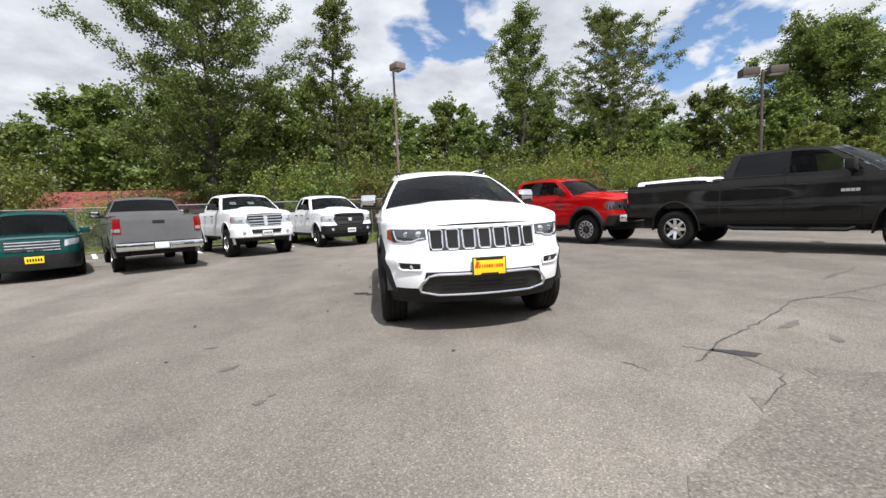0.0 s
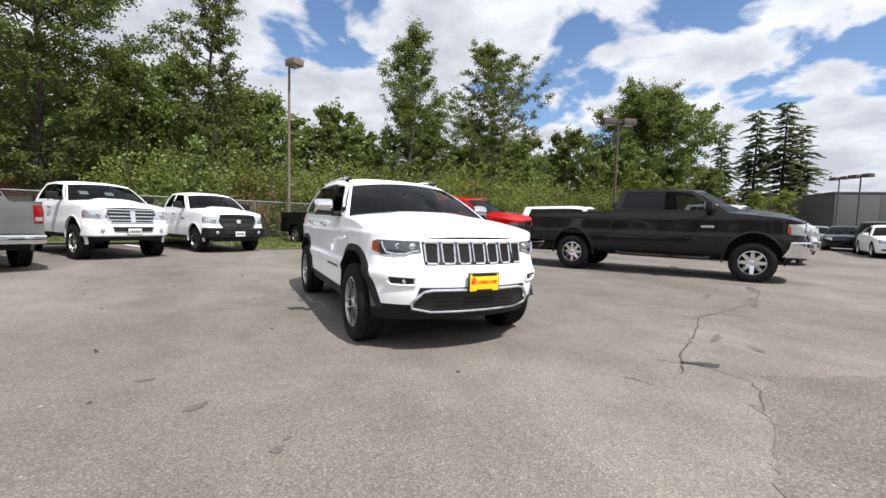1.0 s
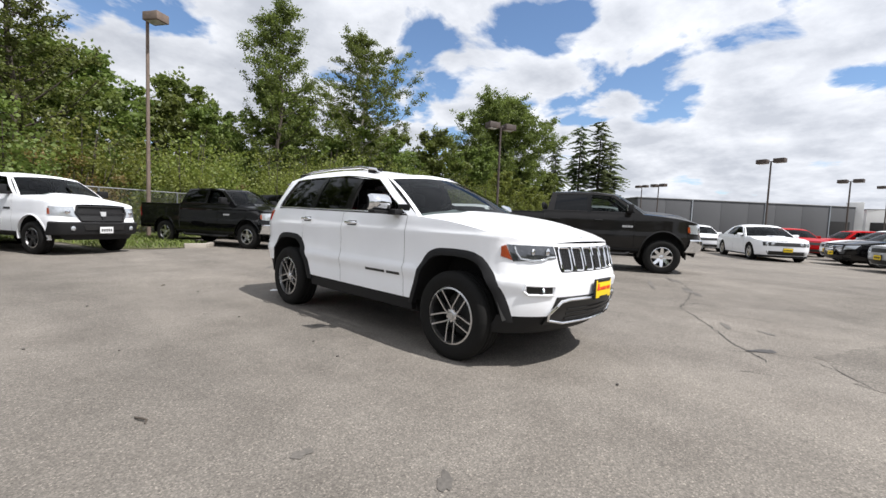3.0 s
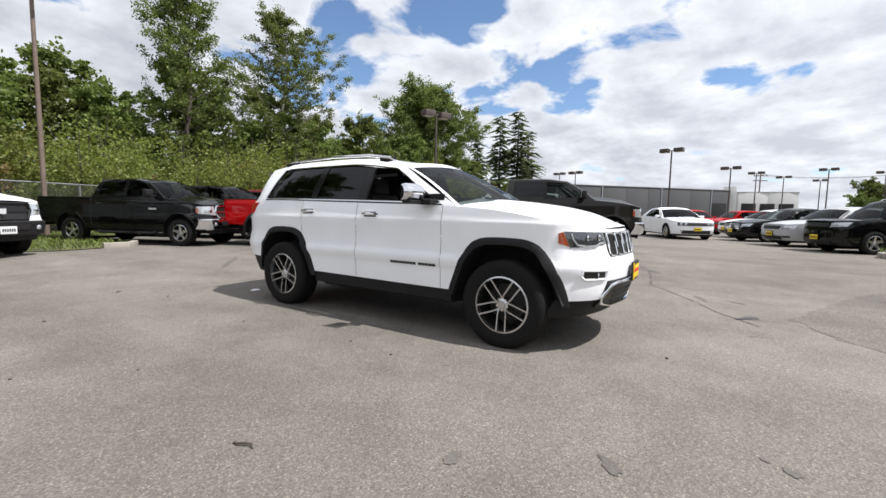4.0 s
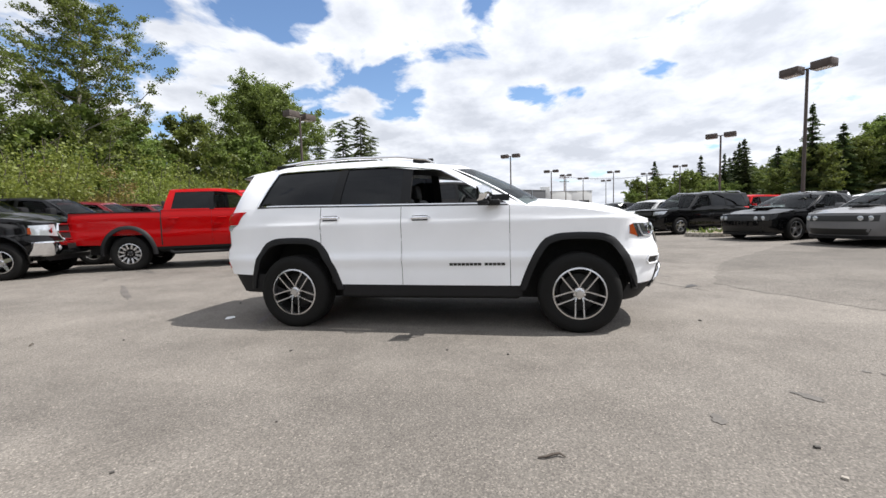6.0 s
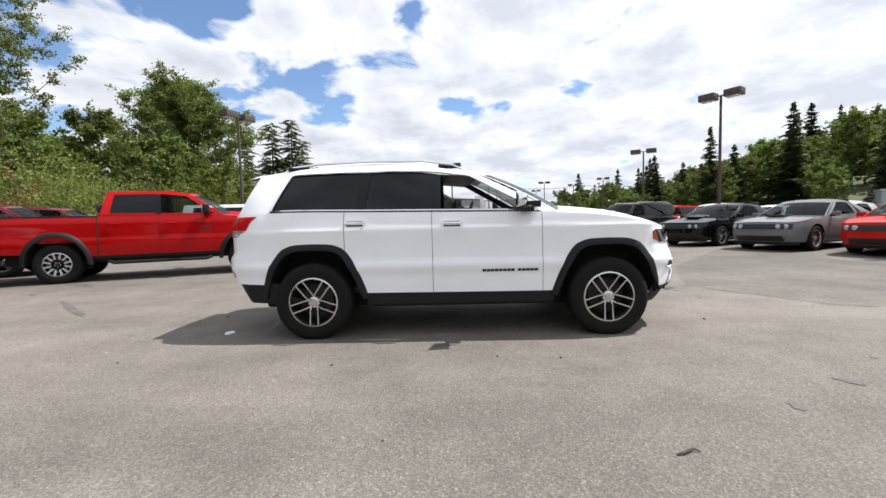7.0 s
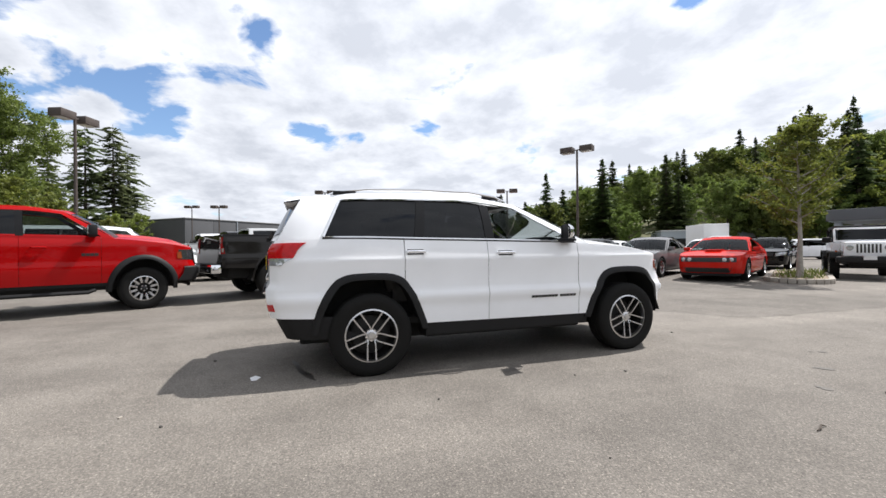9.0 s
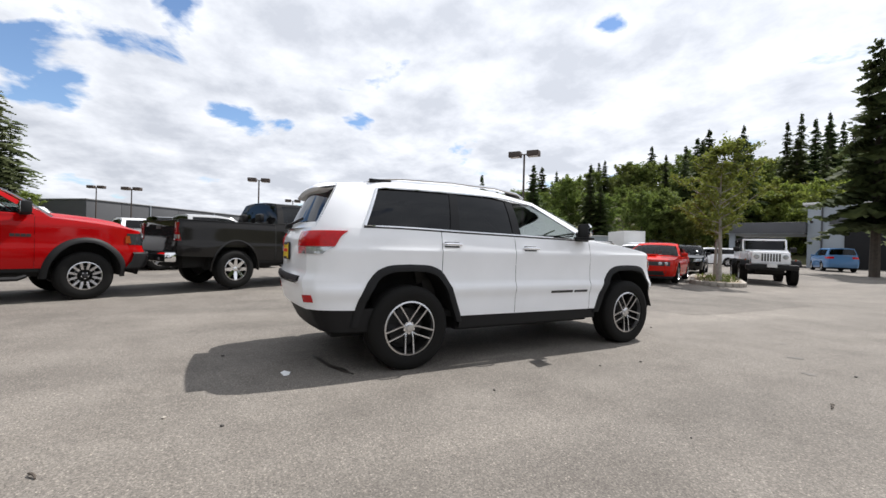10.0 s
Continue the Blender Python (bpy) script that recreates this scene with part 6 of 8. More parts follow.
# more cars in the rows behind
ROWS = [
    (RED, "sedan", (26.47, -1.99), 207.1), (RED, "hatch", (29.93, -4.54), 119.1), (WHITE, "sedan", (24.54, 2.14), 207.1), (BLACK, "sedan", (30.6, 5.95), 199.1), (MID_GREY, "sedan", (33.14, 8.41), 199.1), (BLACK, "crossover", (28.06, 3.69), 199.1),
    (SILVER_LIGHT, "sedan", (36.18, 10.86), 199.1), (MID_GREY, "hatch", (39.21, 13.31), 199.1), (MAROON, "sedan", (26.39, -6.99), 117.1), (WHITE, "sedan", (31.86, -9.08), 117.1), (SILVER_LIGHT, "crossover", (28.84, -10.53), 117.1),
    (RED, "crossover", (20.8, -12.9), 117.1), (WHITE, "crossover", (18.48, -14.37), 117.1), (MAROON, "sedan", (24.79, -13.46), 117.1), (WHITE, "sedan", (15.96, -15.53), 117.1), (SILVER_LIGHT, "hatch", (13.54, -16.49), 117.1),
    (WHITE, "sedan", (11.23, -17.55), 117.1), (BLACK, "sedan", (9.11, -18.82), 117.1), (WHITE, "wagon", (21.2, -19.41), 117.1), (RED, "hatch", (14.26, -21.8), 117.1), (WHITE, "crossover", (18.58, -20.57), 117.1),
    (SILVER_LIGHT, "sedan", (23.37, -40.45), 59.1), (WHITE, "wagon", (16.48, -33.34), 49.1), (BLACK, "sedan", (26.84, -42.5), 59.1), (RED, "sedan", (30.86, -41.06), 59.1), (WHITE, "sedan", (11, -31.75), 114.1), (MID_GREY, "crossover", (34.9, -38.63), 59.1),
    (SILVER_LIGHT, "hatch", (25.48, -33.48), 59.1), (WHITE, "crossover", (15.38, -39.32), 59.1), (BLACK, "hatch", (19.35, -41.38), 59.1), (BLUE, "sedan", (10.62, 20.26), -66.9), (WHITE, "crossover", (14.76, 16.2), -66.9),
]
SIZES = {"sedan": (4.75, 2.80, 1.46, 1.84), "hatch": (4.25, 2.60, 1.48, 1.77), "crossover": (4.65, 2.70, 1.68, 1.86), "wagon": (4.75, 2.80, 1.55, 1.82)}
WORDS = {"sedan": "saloon car", "hatch": "hatchback car", "crossover": "crossover car", "wagon": "estate car"}
TONES = {id(RED): "red", id(WHITE): "white", id(BLACK): "black", id(MID_GREY): "mid-grey", id(SILVER_LIGHT): "silver", id(MAROON): "maroon", id(BLUE): "blue", id(PALE_BLUE): "pale blue"}
MADE = {}
for coat, kind, at, heading in ROWS + [(PALE_BLUE, "crossover", (9.2, -36.5), -58)]:
    key = (id(coat), kind)
    if key not in MADE:
        MADE[key] = build_car(WORDS[kind].replace(" ", "_"), coat, car_spec(*SIZES[kind], kind), TONES[id(coat)] + " " + WORDS[kind] + " parked in a row of the lot", at, heading, "slim", None, "car", False, None, "cars in the rows")
    else:
        copy_thing(MADE[key], pose(at[0], at[1], ground_z(*at), 0, 0, heading))

# ---- lamps, poles, fence, buildings ----


def lamp_post(x, y, height, heads=2, turn=0.0, mat=POLE, foot=True, reach=0.16, label="tall bronze lamp post with two square heads", size=1.0):
    z = ground_z(x, y)
    lamp = empty("lamp_post")
    part("pole", Geo().tube([(0, 0, 0), (0, 0, height * 0.5), (0, 0, height)], [0.075 * size, 0.065 * size, 0.052 * size], 10), mat, lamp)
    if foot:
        part("footing", Geo().lathe([(0.001, 0.52), (0.24, 0.52), (0.26, 0.49), (0.27, 0.0)], 18, "z"), CONCRETE, lamp)
    for k in range(heads):
        a = math.pi * k
        c = Vector((math.cos(a) * reach * size, math.sin(a) * reach * size, height))
        m = Matrix.Rotation(a, 4, "Z")
        part("arm", Geo().tube([(0, 0, height - 0.03), c * 1.0], 0.03 * size, 8), mat, lamp)
        h = part("lamp_head", Geo().box(c + Vector((math.cos(a) * 0.36 * size, math.sin(a) * 0.36 * size, 0)), (0.66 * size, 0.52 * size, 0.30 * size), 0.03, m), mat, lamp)
        part("lens", Geo().box(c + Vector((math.cos(a) * 0.36 * size, math.sin(a) * 0.36 * size, -0.155 * size)), (0.50 * size, 0.36 * size, 0.02), 0.006, m), LAMP_PANEL, h)
    lamp.matrix_world = pose(x, y, z, 0, 0, turn)
    return tagged(lamp, label, "lamp post")


lamp_post(0.45, 15.25, 8.12, 1, -60, POLE_WOOD, False, 0.02, "weathered lamp post with one square head")
lamp_post(17.3, 11.3, 6.85, 2, -20, size=1.1)
lamp_post(14.2, -11.9, 6.3, 2, 35)
lamp_post(35.75, 0.07, 6.45, 2, 75, size=1.05)
lamp_post(46.94, -4.41, 5.9, 2, 75)
lamp_post(26.38, -13.99, 5.8, 2, 60)
lamp_post(46.17, 10.7, 5.9, 2, 70)
for x, y in ((54.24, 15.08), (61.89, -7.55), (69.83, -11.17), (59.79, -14.01), (65.69, -20.11), (55.67, -21.45), (77.75, -16.3)):
    lamp_post(x, y, 6.6, 2, 70)


def power_pole(x, y, height):
    p = empty("utility_pole")
    part("pole", Geo().tube([(0, 0, 0), (0, 0, height)], [0.16, 0.11], 10), POLE_WOOD, p)
    for z in (height - 0.5, height - 1.4):
        part("crossarm", Geo().box((0, 0, z), (0.12, 2.4, 0.14), 0.01), POLE_WOOD, p)
    for y2 in (-1.0, -0.4, 0.4, 1.0):
        part("insulator", Geo().lathe([(0.001, 0.22), (0.05, 0.2), (0.07, 0.1), (0.03, 0.0)], 8, "z", (0, y2, height - 0.43)), GALV, p)
    p.matrix_world = pose(x, y, 0, 0, 0, 20)
    tagged(p, "tall wooden utility pole with crossarms", "utility pole")


POLES = [(95.85, -10.58), (99.52, -31.64), (92.17, -53.53)]
for x, y in POLES:
    power_pole(x, y, 9.5)
for k in range(2):
    for off in (-0.9, 0.9):
        (xa, ya), (xb, yb) = POLES[k], POLES[k + 1]
        pts = [(xa + (xb - xa) * t + off, ya + (yb - ya) * t, 9.2 - 3.0 * t * (1 - t)) for t in np.linspace(0, 1, 13)]
        thing("power_line", Geo().tube(pts, 0.03, 4), POLE, "thin sagging power line between poles", "cable")

# chain-link fence along the far side of the lot
FENCE = [(-24.0, 11.2), (-10.0, 13.6), (-1.0, 15.4), (12.0, 18.6), (26.0, 21.0)]


def along(path, step):
    out = []
    for (xa, ya), (xb, yb) in zip(path, path[1:]):
        n = max(1, round(math.hypot(xb - xa, yb - ya) / step))
        out += [(xa + (xb - xa) * k / n, ya + (yb - ya) * k / n) for k in range(n)]
    return out + [path[-1]]


def build_fence():
    fence = empty("chain_link_fence")
    pts = along(FENCE, 2.6)
    for x, y in pts:
        part("post", Geo().tube([(x, y, ground_z(x, y) - 0.05), (x, y, ground_z(x, y) + 1.86)], 0.028, 8), GALV, fence)
    for (xa, ya), (xb, yb) in zip(pts, pts[1:]):
        za, zb = ground_z(xa, ya), ground_z(xb, yb)
        part("top_rail", Geo().tube([(xa, ya, za + 1.84), (xb, yb, zb + 1.84)], 0.024, 6), GALV, fence)
        wire = Geo()
        d = Vector((xb - xa, yb - ya, 0))
        ln = d.length
        n = int(ln / 0.09)
        w = 0.0022
        for s in (1, -1):
            for k in range(-20, n):
                t0, t1 = k * 0.09, k * 0.09 + 1.8
                lo, hi = max(0.0, t0), min(ln, t1)
                if hi - lo < 0.05:
                    continue
                h0, h1 = lo - t0, hi - t0
                a = Vector((xa, ya, za)) + d * (lo / ln) + Vector((0, 0, h0 if s > 0 else 1.8 - h0))
                c = Vector((xa, ya, za)) + d * (hi / ln) + Vector((0, 0, h1 if s > 0 else 1.8 - h1))
                up = Vector((0, 0, w * 1.4))
                wire.add([a - up, c - up, c + up, a + up], [(0, 1, 2, 3)])
        tagged(part("wire_mesh", wire, GALV, fence, "", 0), "", "", "", "stuff")
    tagged(fence, "grey chain-link fence with a galvanised top rail", "fence")


build_fence()

# ---- buildings ----


def building(name, corner, along_deg, length, depth, height, wall, roof, label, parapet=0.3):
    """A flat-roofed block; its long face starts at the corner and runs along the given direction."""
    h = empty(name)
    g = Geo()
    n = max(2, round(length / 4.0))
    for k in range(n):
        w = length / n
        part("wall_panel", Geo().box((w * (k + 0.5), 0.1, height / 2), (w - 0.03, 0.22, height), 0.01), wall, h)
    part("wall", Geo().box((length / 2, depth / 2 + 0.12, height / 2 - 0.05), (length - 0.04, depth - 0.1, height - 0.1), 0.0), wall, h)
    part("roof", Geo().box((length / 2, depth / 2, height + 0.04), (length + 0.1, depth + 0.2, 0.12), 0.02), roof, h)
    h.matrix_world = pose(corner[0], corner[1], 0, 0, 0, along_deg)
    tagged(h, label, "building")
    return h


b1 = building("showroom_building", (58.27, 16.81), -42.9, 33, 18, 5.6, WALL_GREY, ROOF_GREY, "long low charcoal showroom building with flat roof")
for k in (8.0, 19.0, 29.0):
    part("downpipe", Geo().tube([(k, -0.06, 0.2), (k, -0.06, 5.6)], 0.08, 6), WALL_PALE, b1)
part("doorway", Geo().box((30.6, -0.06, 1.7), (3.2, 0.1, 3.4), 0.02), VOID, b1)
b2 = building("showroom_building", (84.9, -6.91), -70.9, 9, 10, 5.4, WALL_WHITE, ROOF_GREY, "white showroom front with dark glass under a flat roof")
for k in range(3):
    part("window", Geo().box((1.6 + 2.8 * k, -0.06, 1.9), (2.2, 0.1, 3.2), 0.02), VOID, b2)
sign = empty("pylon_sign")
part("pillar", Geo().box((0, 0, 3.2), (1.9, 0.5, 6.4), 0.05), WALL_WHITE, sign)
part("emblem", Geo().lathe([(0.001, -0.30), (0.55, -0.30), (0.6, -0.26), (0.6, -0.24)], 20, "y", (0, 0, 5.4)), INK_RED, sign, "round red emblem")
sign.matrix_world = pose(83.92, -5.59, 0, 0, 0, 95)
tagged(sign, "white pylon sign with a red round emblem", "sign")

b3 = building("warehouse_building", (77.36, -41.29), -112.9, 24, 10, 3.3, WALL_WHITE, ROOF_BLUE, "long white store building with a blue roof")
part("blue_fascia", Geo().box((12, -0.12, 3.05), (24, 0.2, 0.6), 0.03), ROOF_BLUE, b3)
b4 = building("warehouse_building", (46.21, -50.81), -125.9, 30, 9, 3.6, WALL_PALE, WALL_WHITE, "long low pale building with a white roof edge")
for k in range(6):
    part("window", Geo().box((3 + 4.6 * k, -0.06, 1.8), (2.6, 0.1, 1.2), 0.02), VOID, b4)

# service building with a canopy, at the end of the lane
svc = empty("service_building")
part("wall", Geo().box((7.5, 7, 2.9), (15, 14, 5.8), 0.03), WALL_PALE, svc)
part("roof", Geo().box((7.5, 7, 5.95), (15.7, 14.7, 0.18), 0.03), WALL_WHITE, svc, "white roof edge")
part("doorway", Geo().box((5.6, -0.04, 1.75), (6.2, 0.16, 3.5), 0.02), VOID, svc)
part("door_lintel", Geo().box((7.0, -0.10, 4.5), (11.0, 0.2, 0.9), 0.03), WALL_GREY, svc)
part("drainpipe", Geo().tube([(1.0, -0.09, 0), (1.0, -0.09, 5.7)], 0.07, 8), WALL_GREY, svc)
for k in range(2):
    part("wall_lamp", Geo().box((0.3, -0.12, 4.3 - k * 0.0), (0.2, 0.2, 0.2), 0.04), POLE, svc)
part("canopy", Geo().box((-3.2, 3.4, 3.75), (6.3, 9.0, 1.0), 0.04), WALL_GREY, svc, "grey canopy over the drive")
part("canopy_soffit", Geo().box((-3.2, 3.4, 3.22), (6.0, 8.6, 0.05), 0.0), WALL_PALE, svc)
for x, y in ((-5.8, 0.2), (-5.8, 7.0)):
    part("column", Geo().box((x, y, 1.6), (0.5, 0.5, 3.2), 0.03), WALL_PALE, svc)
svc.matrix_world = pose(13.9, -44.8, 0, 0, 0, 196)
tagged(svc, "pale service building with a grey drive-through canopy", "building")

# red-roofed houses seen through the trees
HOUSES = ((-15.2, 21.2, 8, 6.4), (-9.2, 21.8, 8, 4.4))
for (x, y, turn, wide) in HOUSES:
    h = empty("house")
    part("wall", Geo().box((0, 0, 1.3), (wide, 7, 2.6), 0.02), WALL_WHITE, h)
    r = Geo()
    r.add([(-wide / 2 - 0.5, -4.2, 2.5), (wide / 2 + 0.5, -4.2, 2.5), (wide / 2 + 0.5, 0, 4.3), (-wide / 2 - 0.5, 0, 4.3), (-wide / 2 - 0.5, 4.2, 2.5), (wide / 2 + 0.5, 4.2, 2.5)],
          [(0, 1, 2, 3), (3, 2, 5, 4), (0, 3, 4), (1, 5, 2), (0, 4, 5, 1)])
    part("roof", r, ROOF_RED, h, "red sheet roof", 0)
    for k in range(3):
        part("window", Geo().box((-wide / 3 + k * wide / 3, -3.52, 1.5), (1.4, 0.06, 1.0), 0.01), VOID, h)
    h.matrix_world = pose(x, y, 0.1, 0, 0, turn) @ Matrix.Diagonal((1, 0.6, 0.70, 1))
    tagged(h, "low white house with a red roof behind trees", "house")

# white box truck far down the lot
bt = empty("box_truck")
part("cargo_box", Geo().box((-1.0, 0, 2.15), (4.8, 2.3, 2.5), 0.05), WALL_WHITE, bt, "white cargo box")
part("cab", Geo().box((2.2, 0, 1.35), (1.5, 2.0, 1.6), 0.2, None, (0.7, 0.9)), WHITE, bt)
part("windscreen", Geo().box((2.78, 0, 1.75), (0.06, 1.5, 0.5), 0.02, Matrix.Rotation(-0.3, 4, "Y")), TINT, bt)
part("chassis", Geo().box((0.2, 0, 0.7), (5.8, 1.0, 0.25), 0.03), DARK, bt)
for x in (2.0, -1.8):
    for sg in (1, -1):
        part("wheel", Geo().lathe([(0.001, -0.11), (0.22, -0.12), (0.24, -0.14), (0.40, -0.13), (0.42, -0.08), (0.42, 0.08), (0.38, 0.13), (0.001, 0.12)], 20, "y", (x, sg * 0.95, 0.42)), RUBBER, bt)
bt.matrix_world = pose(27.21, -37.51, 0.0, 0, 0, 150)
tagged(bt, "white box truck parked behind rows of cars", "truck")

# ---- kerbs, islands, lines, marks on the asphalt ----


def flat_shape(name, pts, mat, z, label, category, kind=""):
    """A low flat patch with the outline pts, laid on the ground."""
    g = Geo()
    g.add([(x, y, ground_z(x, y) + z) for x, y in pts], [tuple(range(len(pts)))])
    return thing(name, g, mat, label, category, "", kind, 0)


def blob(cx, cy, rx, ry, turn, n, rough, seed):
    rng = np.random.default_rng(seed)
    ph = rng.uniform(0, 6.28, 4)
    out = []
    for k in range(n):
        a = 2 * math.pi * k / n
        r = 1 + rough * (math.sin(2 * a + ph[0]) * 0.5 + math.sin(3 * a + ph[1]) * 0.35 + math.sin(5 * a + ph[2]) * 0.25 + math.sin(9 * a + ph[3]) * 0.15)
        x, y = rx * r * math.cos(a), ry * r * math.sin(a)
        c, s = math.cos(turn), math.sin(turn)
        out.append((cx + c * x - s * y, cy + s * x + c * y))
    return out


# oil stains
for cx, cy, rx, ry, turn, seed in ((1.75, -3.36, 0.15, 0.06, -0.5, 1), (3.35, 7.75, 0.7, 0.09, 1.1, 15), (0.9, 5.6, 0.9, 0.05, 0.9, 16), (2.1, 7.41, 0.18, 0.03, 0.9, 17), (5.67, -1.12, 0.5, 0.05, 0.4, 18), (-2.50, -1.96, 0.050, 0.038, 0.0, 2), (-2.14, -2.60, 0.075, 0.035, 0.9, 6), (-1.67, -3.21, 0.022, 0.018, 0.4, 11), (-1.73, -3.31, 0.04, 0.03, 0.2, 13),
                                  (5.4, -1.9, 0.45, 0.07, 0.5, 4), (6.7, -1.25, 0.40, 0.07, 0.6, 9), (2.78, -2.88, 0.16, 0.05, 0.4, 12), (2.73, -3.30, 0.10, 0.04, 0.8, 3), (-0.62, 2.03, 0.20, 0.03, 0.4, 7), (-0.25, 2.12, 0.18, 0.03, 0.2, 8),
                                  (-1.13, 0.15, 0.05, 0.09, 0.3, 14)):
    flat_shape("oil_stain", blob(cx, cy, rx, ry, turn, 40, 0.42, seed), OIL if seed in (1, 7, 8) else STAIN, 0.004, "dark oil stain soaked into the asphalt", "stain", "structure")


def crack(pts, wide, seed):
    """A thin wandering crack between the given points."""
    rng = np.random.default_rng(seed)
    path = []
    for (xa, ya), (xb, yb) in zip(pts, pts[1:]):
        n = max(3, int(math.hypot(xb - xa, yb - ya) / 0.07))
        for k in range(n):
            t = k / n
            path.append((xa + (xb - xa) * t + rng.normal() * 0.012, ya + (yb - ya) * t + rng.normal() * 0.012))
    g = Geo()
    vs, fs = [], []
    for k, (x, y) in enumerate(path):
        x2, y2 = path[min(k + 1, len(path) - 1)]
        x1, y1 = path[max(k - 1, 0)]
        d = Vector((x2 - x1, y2 - y1)).normalized()
        w = wide * rng.uniform(0.35, 1.2)
        for s in (-1, 1):
            xx, yy = x - d.y * w * s, y + d.x * w * s
            vs.append((xx, yy, ground_z(xx, yy) + 0.004))
        if k:
            fs.append((2 * k - 2, 2 * k, 2 * k + 1, 2 * k - 1))
    thing("crack", g.add(vs, fs), CRACK, "thin dark crack in the asphalt", "crack", "", "structure", 0)


crack([(1.33, -3.44), (1.60, -3.28), (1.86, -3.08), (2.19, -2.93), (2.55, -2.76), (3.14, -2.44), (3.64, -2.15), (3.96, -2.12), (4.24, -2.26), (4.30, -2.58)], 0.009, 1)
crack([(1.48, -3.10), (1.54, -3.20), (1.71, -3.38), (1.69, -3.79), (1.40, -3.98), (1.13, -4.16)], 0.005, 2)
crack([(3.64, -2.15), (4.6, -2.05), (5.58, -1.87), (6.87, -1.28)], 0.007, 3)
crack([(0.83, -3.28), (0.88, -3.41), (0.91, -3.53)], 0.004, 5)
crack([(4.30, -2.58), (4.8, -3.4), (5.8, -4.7)], 0.005, 8)


def ragged(pts, step, rough, seed):
    rng = np.random.default_rng(seed)
    out = []
    for (xa, ya), (xb, yb) in zip(pts, pts[1:] + pts[:1]):
        n = max(1, int(math.hypot(xb - xa, yb - ya) / step))
        for k in range(n):
            j = rng.normal(size=2) * rough if k else (0, 0)
            out.append((xa + (xb - xa) * k / n + j[0], ya + (yb - ya) * k / n + j[1]))
    return out


flat_shape("asphalt_patch", ragged([(1.90, -3.74), (1.46, -3.96), (1.12, -4.17), (0.79, -4.35), (0.51, -4.46), (0.25, -4.66), (0.10, -5.0), (0.0, -9.0), (9.0, -9.0), (4.6, -5.0), (2.9, -4.15)], 0.10, 0.03, 3), ASPHALT_OLD, 0.003, "coarser darker patch of old asphalt", "ground", "structure")

# ragged patch at 0.72 of the lot's tone, under the row of trucks
flat_shape("asphalt_patch", ragged([(-15.0, 9.6), (-10.0, 9.55), (-6.4, 9.7), (-3.4, 10.5), (-1.3, 11.4), (-2.2, 13.5), (-6.5, 13.7), (-12.0, 12.5), (-15.0, 12.0)], 0.25, 0.04, 5), ASPHALT_STALL, 0.003, "darker asphalt under the parked trucks", "ground", "structure")

# parking lines between the trucks
for (xa, ya, xb, yb) in ((-8.5, 12.6, -6.9, 9.65), (-5.4, 13.2, -3.95, 10.5), (-11.9, 12.4, -10.3, 9.8)):
    d = Vector((xb - xa, yb - ya)).normalized() * 0.065
    flat_shape("parking_line", [(xa - d.y, ya + d.x), (xa + d.y, ya - d.x), (xb + d.y, yb - d.x), (xb - d.y, yb + d.x)], LINE, 0.005, "worn white parking line", "line", "structure")


def twig(x, y, turn, size):
    c, s = math.cos(turn), math.sin(turn)
    pts = [(-0.16, 0.01, 0.006), (-0.08, -0.012, 0.012), (0.0, 0.0, 0.016), (0.09, 0.016, 0.014), (0.14, -0.035, 0.006)]
    z = ground_z(x, y)
    thing("twig", Geo().tube([(x + size * (c * a - s * b), y + size * (s * a + c * b), z + h) for a, b, h in pts], [0.004, 0.006, 0.007, 0.006, 0.003], 6), BARK, "small dry dark twig lying on the asphalt", "twig")


twig(-2.98, -1.06, -1.25, 0.42)
twig(-1.76, 3.74, 0.6, 0.25)
scrap = Geo().add([(-0.64, 2.46, 0.004), (-0.55, 2.43, 0.004), (-0.51, 2.48, 0.012), (-0.58, 2.52, 0.018), (-0.65, 2.50, 0.006)], [(0, 1, 2, 3, 4)])
thing("paper_scrap", scrap, PAPER, "small crumpled white paper scrap on the asphalt", "litter", "", "", 0)
rng_p = np.random.default_rng(5)
for k in range(26):
    x, y = rng_p.uniform(-4.5, 3.0), rng_p.uniform(-5.0, 3.5)
    if abs(x) < 1.1 and abs(y) < 2.6:
        continue
    r = rng_p.uniform(0.006, 0.014)
    thing("pebble", Geo().box((x, y, ground_z(x, y) + r * 0.4), (r * 2, r * 1.5, r), r * 0.3, Matrix.Rotation(rng_p.uniform(0, 3), 4, "Z")), CRACK if k % 3 else CONCRETE, "small loose stone on the asphalt", "stone", "loose stones")


def kerb_path(pts, high=0.14, wide=0.16, name="kerb"):
    """A run of kerb stones along the points."""
    k = empty(name)
    for (xa, ya), (xb, yb) in zip(pts, pts[1:]):
        d = Vector((xb - xa, yb - ya, 0))
        n = max(1, round(d.length / 0.9))
        for i in range(n):
            m = Vector((xa, ya, 0)) + d * ((i + 0.5) / n)
            part("kerb_stone", Geo().box((m.x, m.y, ground_z(m.x, m.y) + high / 2 - 0.02), (d.length / n - 0.012, wide, high + 0.04), 0.025, Matrix.Rotation(math.atan2(d.y, d.x), 4, "Z")), CONCRETE, k)
    return tagged(k, "weathered concrete kerb with worn edges", "kerb", "", "structure")


